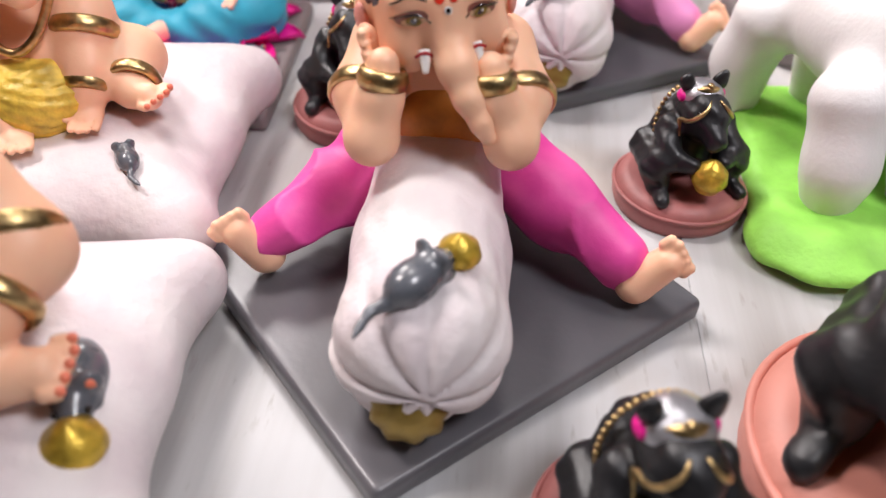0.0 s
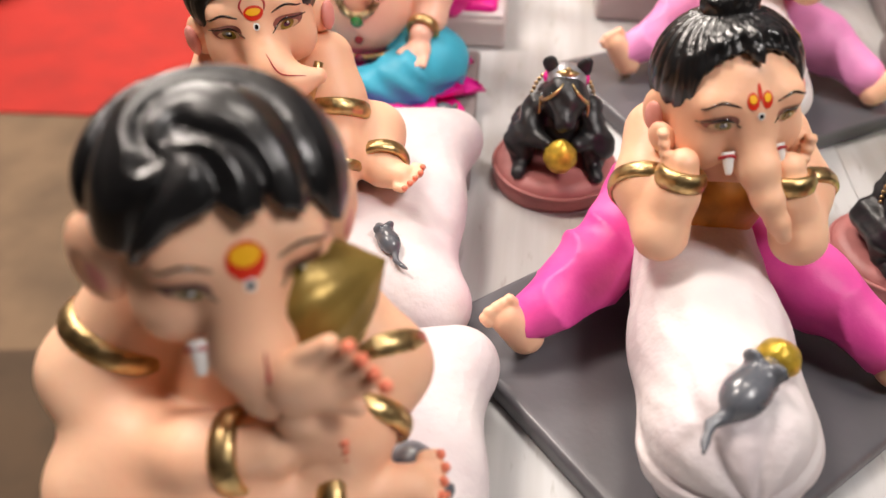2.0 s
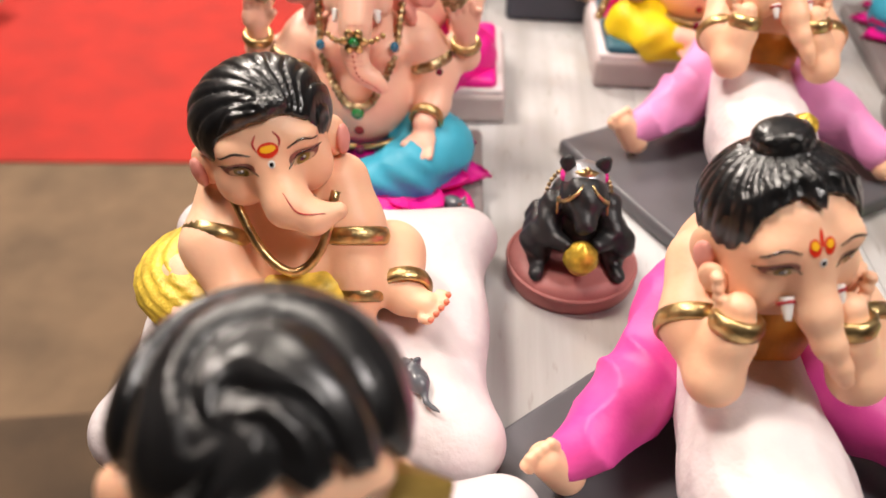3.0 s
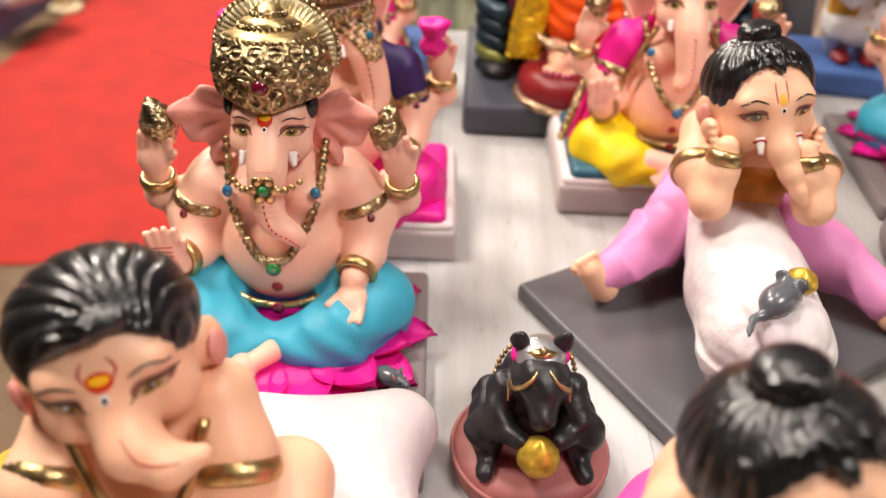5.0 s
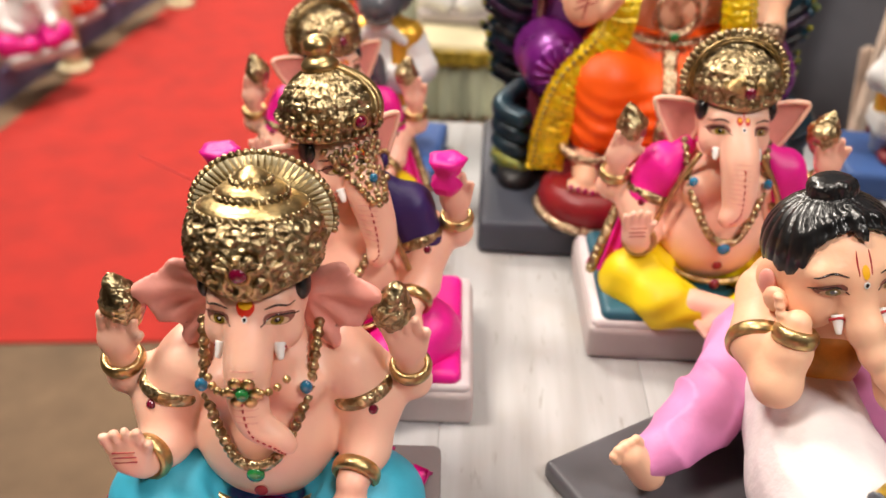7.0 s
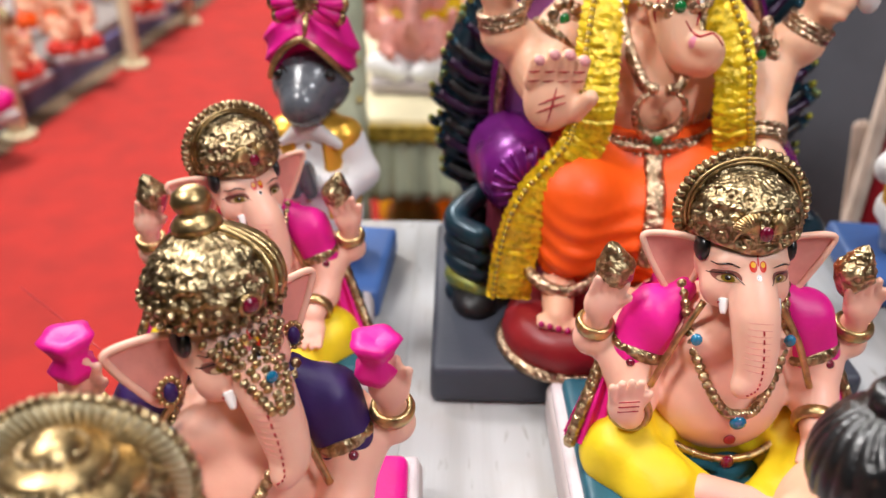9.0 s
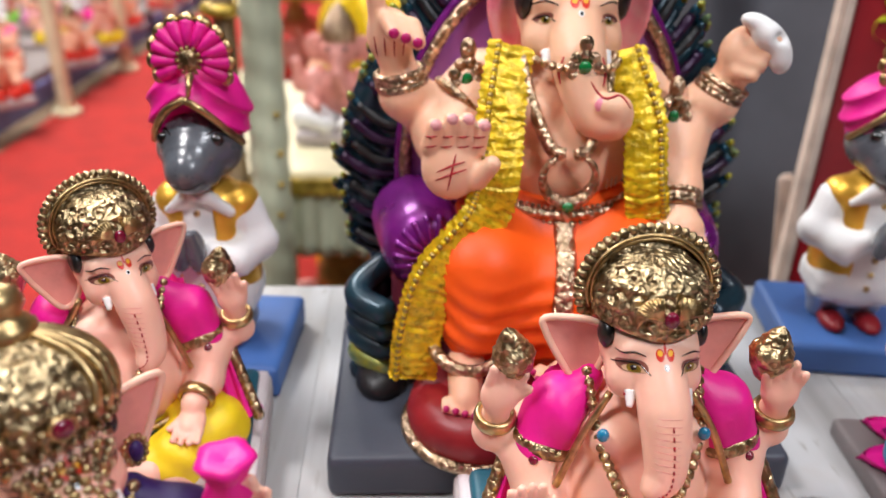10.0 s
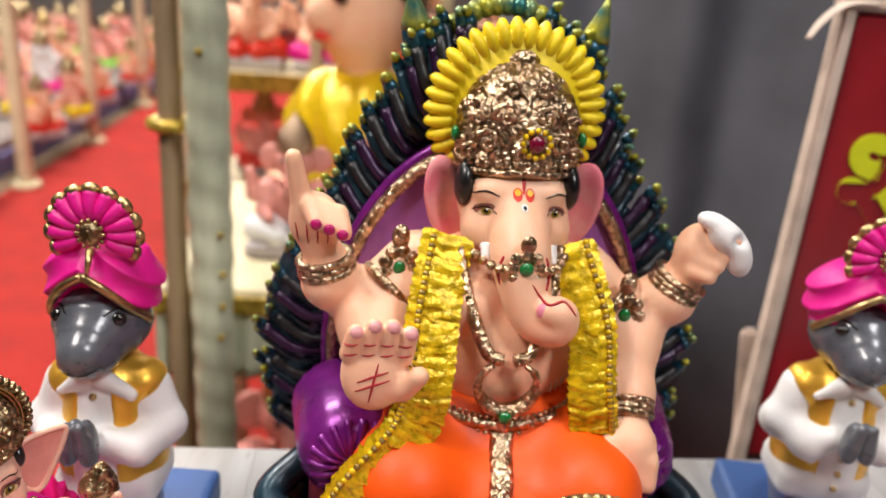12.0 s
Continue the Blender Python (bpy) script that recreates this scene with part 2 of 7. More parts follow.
def nets(D, lo, vox):
    ins = D < 0
    n = np.array(D.shape) - 1
    corner = [(i, j, k) for i in (0, 1) for j in (0, 1) for k in (0, 1)]
    cnt = sum(ins[i:n[0] + i, j:n[1] + j, k:n[2] + k].astype(np.int8) for i, j, k in corner)
    cells = np.argwhere((cnt > 0) & (cnt < 8))
    ids = np.full(n, -1, np.int64)
    ids[tuple(cells.T)] = np.arange(len(cells))
    vals = np.stack([D[tuple((cells + np.array(c)).T)] for c in corner], 1)
    acc, num = np.zeros((len(cells), 3)), np.zeros(len(cells))
    for a in range(8):
        for b in range(a + 1, 8):
            ca, cb = np.array(corner[a]), np.array(corner[b])
            if np.abs(ca - cb).sum() != 1:
                continue
            va, vb = vals[:, a], vals[:, b]
            on = (va < 0) != (vb < 0)
            t = np.where(on, va / np.where(on, va - vb, 1), 0)
            acc += on[:, None] * (ca + t[:, None] * (cb - ca))
            num += on
    verts = lo + vox * (cells + acc / num[:, None])
    faces = []
    for axis in range(3):
        u, v = (axis + 1) % 3, (axis + 2) % 3
        s0 = [slice(1, -1)] * 3
        s1 = [slice(1, -1)] * 3
        s0[axis], s1[axis] = slice(0, -1), slice(1, None)
        A, B = ins[tuple(s0)], ins[tuple(s1)]
        off = np.array([1, 1, 1])
        off[axis] = 0
        for flip, sel in ((False, A & ~B), (True, B & ~A)):
            e = np.argwhere(sel) + off
            du, dv = np.zeros(3, int), np.zeros(3, int)
            du[u], dv[v] = 1, 1
            q = np.stack([ids[tuple((e - du - dv).T)], ids[tuple((e - dv).T)], ids[tuple(e.T)], ids[tuple((e - du).T)]], 1)
            faces.append(q[:, ::-1] if flip else q)
    return verts, np.concatenate(faces)


class Sculpt:
    """One statue: everything gathered into one mesh with several paints."""

    def __init__(self):
        self.v, self.f, self.m, self.paints, self.count = [], [], [], [], 0

    def add(self, verts, faces, paint):
        if paint not in self.paints:
            self.paints.append(paint)
        f = [tuple(int(i) + self.count for i in q) for q in faces]
        self.v.append(np.array(verts, float).reshape(-1, 3))
        self.f += f
        self.m += [self.paints.index(paint)] * len(f)
        self.count += len(self.v[-1])
        return self

    def clay(self, c, paint, vox=0.002):
        return self.add(*c.mesh(vox), paint)

    def ball(self, c, r, paint, turn=None, seg=14, rings=8):
        r = np.array(r if np.ndim(r) else (r, r, r), float)
        u = np.linspace(0, 2 * math.pi, seg, endpoint=False)
        w = np.linspace(0, math.pi, rings + 1)[1:-1]
        p = [(0, 0, 1)] + [(math.sin(b) * math.cos(a), math.sin(b) * math.sin(a), math.cos(b)) for b in w for a in u] + [(0, 0, -1)]
        p = np.array(p) * r
        if turn is not None:
            p = p @ turn.T
        f = [(0, 1 + i, 1 + (i + 1) % seg) for i in range(seg)]
        for k in range(rings - 2):
            o = 1 + k * seg
            f += [(o + i, o + seg + i, o + seg + (i + 1) % seg, o + (i + 1) % seg) for i in range(seg)]
        o, e = 1 + (rings - 2) * seg, len(p) - 1
        f += [(e, o + (i + 1) % seg, o + i) for i in range(seg)]
        return self.add(p + np.array(c, float), f, paint)

    def tube(self, pts, rad, paint, seg=8, closed=False, flat=None, axis=None):
        pts = np.array(pts, float)
        n = len(pts)
        rad = np.full(n, rad) if np.ndim(rad) == 0 else np.array(rad, float)
        if closed:
            tan = np.roll(pts, -1, 0) - np.roll(pts, 1, 0)
        else:
            tan = np.gradient(pts, axis=0)
        tan /= np.linalg.norm(tan, axis=1)[:, None] + 1e-12
        up = np.array((0, 0, 1.0) if abs(tan[0][2]) < 0.9 else (1.0, 0, 0))
        rows = []
        for i in range(n):
            if axis is not None:
                up = axis
            s = np.cross(tan[i], up)
            s /= np.linalg.norm(s) + 1e-12
            up = np.cross(s, tan[i])
            a = np.linspace(0, 2 * math.pi, seg, endpoint=False)[:, None]
            w = 1.0 if flat is None else flat
            rows.append(pts[i] + rad[i] * (np.cos(a) * s + w * np.sin(a) * up))
        v = np.concatenate(rows)
        f = []
        for i in range(n if closed else n - 1):
            o, q = i * seg, ((i + 1) % n) * seg
            f += [(o + j, q + j, q + (j + 1) % seg, o + (j + 1) % seg) for j in range(seg)]
        if not closed:
            f += [tuple(range(seg - 1, -1, -1)), tuple((n - 1) * seg + j for j in range(seg))]
            f[-2], f[-1] = f[-2][::-1], f[-1][::-1]
        return self.add(v, f, paint)

    def ring(self, c, axis, R, r, paint, seg=28, flat=None, squash=1.0):
        """A bangle round axis."""
        z = np.array(axis, float) / np.linalg.norm(axis)
        x = np.cross(z, (0, 1, 0) if abs(z[1]) < 0.9 else (1, 0, 0))
        x /= np.linalg.norm(x)
        y = np.cross(z, x)
        a = np.linspace(0, 2 * math.pi, seg, endpoint=False)[:, None]
        return self.tube(np.array(c) + R * (np.cos(a) * x + squash * np.sin(a) * y), r, paint, 8, True, flat and flat * 1.25, z)

    def beads(self, pts, r, paint):
        for p in pts:
            self.ball(p, r, paint, None, 7, 5)
        return self

    def lathe(self, prof, c, paint, turn=None, seg=40, wave=None):
        """Profile of (radius, height) spun; wave(angle, height) scales the radius."""
        a = np.linspace(0, 2 * math.pi, seg, endpoint=False)
        v = []
        for r, z in prof:
            w = np.ones(seg) if wave is None else wave(a, z)
            v.append(np.stack([r * w * np.cos(a), r * w * np.sin(a), np.full(seg, z)], 1))
        v = np.concatenate(v)
        if turn is not None:
            v = v @ turn.T
        f = []
        for k in range(len(prof) - 1):
            f += [(k * seg + i, k * seg + (i + 1) % seg, (k + 1) * seg + (i + 1) % seg, (k + 1) * seg + i) for i in range(seg)]
        return self.add(v + np.array(c, float), f, paint)

    def relief(self, prof, c, paint, turn=None, seg=150, rows=40, cells=16, amp=0.0014, dip=0.0):
        """A spun profile worked all over with raised scrolls; dip draws the front edge down."""
        p = np.array(prof, float)
        d = np.concatenate([[0], np.cumsum(np.linalg.norm(np.diff(p, axis=0), axis=1))])
        t = np.linspace(0, d[-1], rows)
        r, z = np.interp(t, d, p[:, 0]), np.interp(t, d, p[:, 1])
        a = np.linspace(0, 2 * math.pi, seg, endpoint=False)
        A, T = np.meshgrid(a, t)
        h = scroll(A * cells / (2 * math.pi), T * cells / (2 * math.pi * p[:, 0].max()))
        keep = np.clip(np.minimum(T, d[-1] - T) / (0.04 * d[-1]), 0, 1)
        R = r[:, None] + amp * h * keep
        Z = z[:, None] - dip * np.clip(-np.sin(A), 0, 1) ** 6 * np.clip(1 - T / (0.3 * d[-1]), 0, 1)
        v = np.stack([R * np.cos(A), R * np.sin(A), Z], -1).reshape(-1, 3)
        if turn is not None:
            v = v @ turn.T
        f = [(k * seg + i, k * seg + (i + 1) % seg, (k + 1) * seg + (i + 1) % seg, (k + 1) * seg + i) for k in range(rows - 1) for i in range(seg)]
        return self.add(v + np.array(c, float), f, paint)

    def patch(self, clay, c, u, v, paint, way=(0, 1, 0), shape=None, lift=0.0006, seg=24, rings=4, reach=0.05):
        """A painted spot laid on the skin: an ellipse of half axes u, v, or a shape."""
        c, u, v = (np.array(x, float) for x in (c, u, v))
        p = [c]
        for k in range(1, rings + 1):
            for i in range(seg):
                a = 2 * math.pi * i / seg
                x, y = shape(a) if shape else (math.cos(a), math.sin(a))
                p.append(c + k / rings * (x * u + y * v))
        p = clay.press(p, way, reach, lift)
        f = [(0, 1 + i, 1 + (i + 1) % seg) for i in range(seg)]
        for k in range(rings - 1):
            o = 1 + k * seg
            f += [(o + i, o + seg + i, o + seg + (i + 1) % seg, o + (i + 1) % seg) for i in range(seg)]
        return self.add(p, f, paint)

    def stroke(self, clay, pts, w, paint, way=(0, 1, 0), lift=0.0, steps=10, reach=0.05):
        """A brush line laid on the skin, through a few points."""
        p = clay.press(spline(pts, steps), way, reach, lift)
        n = len(p)
        t = np.linspace(0, 1, n)
        rad = w * (0.35 + 0.65 * np.sin(math.pi * np.clip(t * 0.9 + 0.05, 0, 1)))
        return self.tube(p, rad, paint, 6)

    def finish(self, name, label, category, m, group="", smooth=True):
        me = bpy.data.meshes.new(name)
        me.from_pydata(np.concatenate(self.v).tolist(), [], self.f)
        for p in self.paints:
            me.materials.append(p)
        me.polygons.foreach_set("material_index", np.array(self.m, np.int32))
        me.polygons.foreach_set("use_smooth", np.full(len(self.f), smooth))
        me.update()
        ob = new(name, me)
        ob.matrix_world = m
        return tagged(ob, label, category, group)


def scroll(u, v):
    """Height of a field of curled scrolls, one a cell, turning left and right by turns."""
    row = np.floor(v)
    uu = u + 0.5 * (row % 2)
    col = np.floor(uu)
    x, y = uu - col - 0.5, v - row - 0.5
    x = x * np.where((col + row) % 2 > 0, 1, -1)
    r = np.hypot(x, y)
    curl = np.cos(np.arctan2(y, x) - 15 * r)
    rim = np.exp(-((r - 0.46) / 0.07) ** 2)
    return np.where(r < 0.46, curl, 0.2) * np.clip(r * 9, 0.4, 1) + 0.4 * rim


def strands(at, s, tn, pole, n, amp, bend=2.0):
    """Combed locks running out from a pole on the head."""
    o = at(0, 0, 0)

    def f(p):
        q = ((p - o) / s) @ tn
        x, y = q[:, 0] - pole[0], q[:, 1] - pole[1]
        r = np.hypot(x, y)
        a = np.arctan2(x, -y) + 0.16 * np.sin(bend * r + 1.1) + 0.05 * np.sin(5 * r + 2.0 * x)
        w = 1 - 2.2 * (1 - np.abs(np.sin(0.5 * n * a + 0.8 * np.sin(2 * a)))) ** 2
        g = np.sin(2.6 * n * a + 3 * r)
        return amp * s * (w + 0.16 * g) * np.clip(r * 2.5, 0, 1)
    return f


def spline(pts, steps=8):
    """A smooth line through the points."""
    p = np.array(pts, float)
    q = np.concatenate([[2 * p[0] - p[1]], p, [2 * p[-1] - p[-2]]])
    out = []
    for i in range(1, len(q) - 2):
        for k in range(steps):
            t = k / steps
            a, b, c, d = q[i - 1], q[i], q[i + 1], q[i + 2]
            out.append(0.5 * (2 * b + (c - a) * t + (2 * a - 5 * b + 4 * c - d) * t * t + (3 * b - a - 3 * c + d) * t ** 3))
    out.append(p[-1])
    return np.array(out)


# ---- setting ----
def slab_mesh(name, cx, cy, z0, z1, hx, hy, material, turn=0.0, bevel=0.004):
    bm = bmesh.new()
    bmesh.ops.create_cube(bm, size=1, matrix=Matrix.Diagonal((2 * hx, 2 * hy, z1 - z0, 1)))
    if bevel:
        bmesh.ops.bevel(bm, geom=bm.edges[:], offset=bevel, segments=2, affect="EDGES")
    me = bpy.data.meshes.new(name)
    bm.to_mesh(me)
    bm.free()
    me.materials.append(material)
    ob = new(name, me)
    ob.matrix_world = pose(cx, cy, (z0 + z1) / 2, 0, 0, turn)
    return ob


CARPET = mat("red_carpet_pile", (0.47, 0.026, 0.018), 0.95, var=0.12, scale=9, bump=0.6, bscale=500)
CONC = mat("brown_floor_mat", (0.21, 0.135, 0.08), 0.9, var=0.2, scale=6, bump=0.4, bscale=300)
WALL = mat("charcoal_curtain", (0.165, 0.17, 0.195), 0.75, var=0.2, scale=4, bump=0.3, bscale=120)
HALL = mat("hall_wall_paint", (0.32, 0.28, 0.26), 0.8, var=0.2, scale=1.2, bump=0.2)
BOARD = mat("whitewashed_board", (0.50, 0.505, 0.51), 0.55, var=0.25, scale=30, bump=0.4, bscale=70, second=(0.33, 0.32, 0.31), stretch=(1, 0.06, 1))


def worn(m):
    """Rubbed patches and dark flecks over the whitewash."""
    nt = m.node_tree
    b = nt.nodes["Principled BSDF"]
    old = b.inputs["Base Color"].links[0].from_socket
    tc = nt.nodes.new("ShaderNodeTexCoord")
    big = nt.nodes.new("ShaderNodeTexNoise")
    big.inputs["Scale"].default_value, big.inputs["Detail"].default_value = 9, 6
    fine = nt.nodes.new("ShaderNodeTexNoise")
    fine.inputs["Scale"].default_value, fine.inputs["Detail"].default_value = 150, 4
    mp = nt.nodes.new("ShaderNodeMapping")
    mp.inputs["Scale"].default_value = (1, 0.22, 1)
    nt.links.new(tc.outputs["Object"], big.inputs["Vector"])
    nt.links.new(tc.outputs["Object"], mp.inputs["Vector"])
    nt.links.new(mp.outputs[0], fine.inputs["Vector"])
    for n, lo, hi, col, k in ((big, 0.52, 0.70, (0.42, 0.36, 0.30, 1), 0.6), (fine, 0.62, 0.74, (0.22, 0.19, 0.16, 1), 0.5)):
        r = nt.nodes.new("ShaderNodeMapRange")
        r.inputs[1].default_value, r.inputs[2].default_value, r.inputs[4].default_value = lo, hi, k
        nt.links.new(n.outputs[0], r.inputs[0])
        mx = nt.nodes.new("ShaderNodeMix")
        mx.data_type = "RGBA"
        nt.links.new(r.outputs[0], mx.inputs[0])
        nt.links.new(old, mx.inputs[6])
        mx.inputs[7].default_value = col
        old = mx.outputs[2]
    nt.links.new(old, b.inputs["Base Color"])


worn(BOARD)

FLOOR = -0.75
tagged(slab_mesh("floor", 0, 3, FLOOR - 0.1, FLOOR, 7, 9, CONC, 0, 0), "brown matting floor of the hall", "floor", kind="structure")
for nm, x, y, hx, hy in (("wall_north", 0, 12, 7, 0.1), ("wall_south", 0, -6, 7, 0.1), ("wall_west", -7, 3, 0.1, 9), ("wall_east", 7, 3, 0.1, 9)):
    tagged(slab_mesh(nm, x, y, FLOOR, 3.2, hx, hy, HALL, 0, 0), "plain dim hall wall", "wall", kind="structure")
tagged(slab_mesh("ceiling", 0, 3, 3.2, 3.3, 7, 9, HALL, 0, 0), "plain hall ceiling", "ceiling", kind="structure")

# display table: boards laid along it
TURN_T = -5.7
table = tagged(new("display_table"), "whitewashed plank display table crowded with idols", "table")
table.matrix_world = pose(0.20, 0.50, 0, 0, 0, TURN_T)


def child(ob, parent, label=""):
    ob.parent = parent
    ob.matrix_parent_inverse = Matrix()
    if label:
        ob["label"] = label
    return ob


for i in range(8):
    b = slab_mesh("plank", 0, 0, -0.0125, 0.0125, 0.0749, 0.72, BOARD, 0, 0.0004)
    b.matrix_world = pose(-0.40 + 0.15 * i, 0, -0.0125)
    child(b, table)
b = slab_mesh("apron", 0, 0, -0.04, 0.04, 0.58, 0.70, WALL, 0, 0)
b.matrix_world = pose(0.125, 0, -0.066)
child(b, table)
for sx in (-0.42, 0.67):
    for sy in (-0.66, 0.66):
        b = slab_mesh("leg", 0, 0, -0.322, 0.322, 0.025, 0.025, WALL, 0, 0.003)
        b.matrix_world = pose(sx, sy, -0.428)
        child(b, table)


# ---- idols ----
def head(c, s, turn, cheek=1.0):
    """The skin of an elephant head; at() takes head coordinates to the statue's."""
    c = np.array(c, float)

    def at(*p):
        return c + s * (turn @ np.array(p, float))
    cl = Clay()
    cl.ell(at(0, 0.05, 0.15), np.array((0.98, 0.92, 0.92)) * s, 0.01, turn)
    for sg in (-1, 1):
        cl.ell(at(sg * 0.50, -0.42, -0.32), np.array((0.44, 0.42, 0.46)) * s, 0.22 * s, turn)
        cl.ell(at(sg * 0.45, -0.62, 0.36), np.array((0.30, 0.2, 0.2)) * s, 0.2 * s, turn)
    cl.ell(at(0, -0.66, -0.05), np.array((0.34, 0.34, 0.55)) * s, 0.18 * s, turn)
    return cl, at


def face(sc, cl, at, s, turn, eye=1.0, tilak="flame", spread=0.47, up=0.12, dot=True):
    """Eyes, brows and forehead mark painted on the head."""
    way = turn @ np.array((0, 1.0, 0))
    ux, uz = turn @ np.array((s, 0, 0)), turn @ np.array((0, 0, s))
    for sg in (-1, 1):
        e = at(sg * spread, -0.9, up)
        tilt = -0.035 * sg * uz
        sc.patch(cl, e + 0.035 * uz + 0.03 * sg * ux, 0.20 * eye * ux + tilt, 0.105 * eye * uz, EYEW, way, lift=0.008 * s)
        sc.patch(cl, e - 0.012 * uz, 0.150 * eye * ux + tilt, 0.055 * eye * uz, SCLERA, way, lift=0.016 * s)
        sc.patch(cl, e - 0.006 * uz, 0.092 * eye * ux, 0.066 * eye * uz, IRIS, way, lift=0.024 * s, seg=16, rings=2)
        sc.patch(cl, e, 0.044 * eye * ux, 0.042 * eye * uz, EYEB, way, lift=0.032 * s, seg=12, rings=2)
        # small white ball as a modelled highlight on the eye
        sc.ball(cl.press([e + 0.02 * ux + 0.03 * uz], way)[0] - 0.03 * s * way, 0.018 * s, IVORY, None, 8, 6)
        sc.stroke(cl, [e - 0.20 * eye * ux * sg - 0.02 * uz, e + 0.085 * eye * uz, e + 0.26 * eye * ux * sg - 0.02 * uz], 0.020 * s, EYEB, way)
        sc.stroke(cl, [e - 0.20 * ux * sg + 0.26 * uz, e + 0.04 * sg * ux + 0.33 * uz, e + 0.28 * ux * sg + 0.22 * uz], 0.020 * s, EYEB, way)
    t = at(0, -0.9, up + 0.32)
    if tilak == "flame":
        for sg in (-1, 1):
            sc.patch(cl, t + sg * 0.10 * ux, 0.078 * ux, 0.10 * uz, TILR, way, lift=0.012 * s)
            sc.patch(cl, t + sg * 0.10 * ux + 0.03 * uz, 0.05 * ux, 0.05 * uz, TILO, way, lift=0.02 * s)
        sc.patch(cl, t + 0.10 * uz, 0.026 * ux, 0.10 * uz, TILR, way, lift=0.012 * s, seg=12, rings=2)
    elif tilak == "disc":
        sc.patch(cl, t, 0.17 * ux, 0.15 * uz, TILR, way, lift=0.012 * s)
        sc.patch(cl, t + 0.05 * uz, 0.13 * ux, 0.08 * uz, TILO, way, lift=0.02 * s)
    elif tilak == "moon":
        sc.patch(cl, t, 0.16 * ux, 0.10 * uz, TILR, way, lift=0.012 * s)
        sc.patch(cl, t + 0.02 * uz, 0.12 * ux, 0.05 * uz, TILO, way, lift=0.02 * s)
        for sg in (-1, 1):
            sc.stroke(cl, [t + sg * 0.17 * ux, t + sg * 0.2 * ux + 0.1 * uz, t + sg * 0.13 * ux + 0.2 * uz], 0.018 * s, LINE, way)
    elif tilak == "line":
        sc.patch(cl, t, 0.06 * ux, 0.1 * uz, TILO, way, lift=0.012 * s)
        for sg in (-1, 1):
            sc.stroke(cl, [t + sg * 0.1 * ux - 0.05 * uz, t + sg * 0.11 * ux + 0.12 * uz, t + sg * 0.1 * ux + 0.28 * uz], 0.014 * s, LINE, way)
    if dot:
        sc.patch(cl, at(0, -0.9, up + 0.14), 0.055 * ux, 0.055 * uz, IVORY, way, lift=0.012 * s, seg=12, rings=2)
        sc.patch(cl, at(0, -0.9, up + 0.14), 0.032 * ux, 0.032 * uz, EYEB, way, lift=0.02 * s, seg=12, rings=2)


def tusks(sc, at, s, turn, x=0.36, y=-0.95, z=-0.42, size=1.0):
    for sg in (-1, 1):
        p = [at(sg * x, y, z + 0.12), at(sg * x * 1.05, y - 0.12, z - 0.03), at(sg * x * 1.1, y - 0.2, z - 0.12)]
        sc.tube(spline(p, 5), np.linspace(0.12, 0.05, 11) * s * size, IVORY, 8)
        sc.tube(spline([at(sg * (x - 0.13), y - 0.05, z + 0.02), at(sg * x, y - 0.10, z + 0.13), at(sg * (x + 0.13), y - 0.02, z + 0.05)], 4), 0.025 * s, LINE, 6)


def hand(cl, p, way, up, s, fingers=True):
    """A chubby hand at p: palm with four fingers along way and a thumb."""
    p, way, up = (np.array(x, float) for x in (p, way, up))
    way, up = way / np.linalg.norm(way), up / np.linalg.norm(up)
    side = np.cross(way, up)
    q = np.stack([side, way, up], 1)
    cl.ell(p, (0.85 * s, 0.95 * s, 0.5 * s), 0.3 * s, q)
    if fingers:
        for i in range(4):
            o = (i - 1.5) * 0.42 * s
            cl.cap(p + side * o + way * 0.5 * s, p + side * o * 1.1 + way * (1.55 - 0.12 * abs(i - 1.6)) * s + up * 0.1 * s, 0.24 * s, 0.2 * s, 0.08 * s)
        cl.cap(p + side * 0.7 * s, p + side * 1.05 * s + way * 0.75 * s + up * 0.25 * s, 0.25 * s, 0.2 * s, 0.1 * s)


def foot(cl, heel, toe, up, s, sc=None, nail=None):
    """A small bare foot from heel to toe with five toes; up is the instep's side."""
    heel, toe, up = (np.array(x, float) for x in (heel, toe, up))
    w = toe - heel
    w /= np.linalg.norm(w)
    side = np.cross(w, up / np.linalg.norm(up))
    cl.cap(heel, toe, 0.85 * s, 0.70 * s, 0.4 * s)
    for i in range(5):
        o = (i - 2) * 0.40 * s
        a = toe + side * o + w * (0.80 - 0.09 * abs(i - 1)) * s + up / np.linalg.norm(up) * 0.10 * s
        cl.cap(a - w * 0.35 * s, a, 0.24 * s, 0.23 * s, 0.03 * s)
        if sc is not None and nail is not None:
            sc.ball(a + w * 0.12 * s + up / np.linalg.norm(up) * 0.13 * s, 0.16 * s, nail, None, 8, 6)


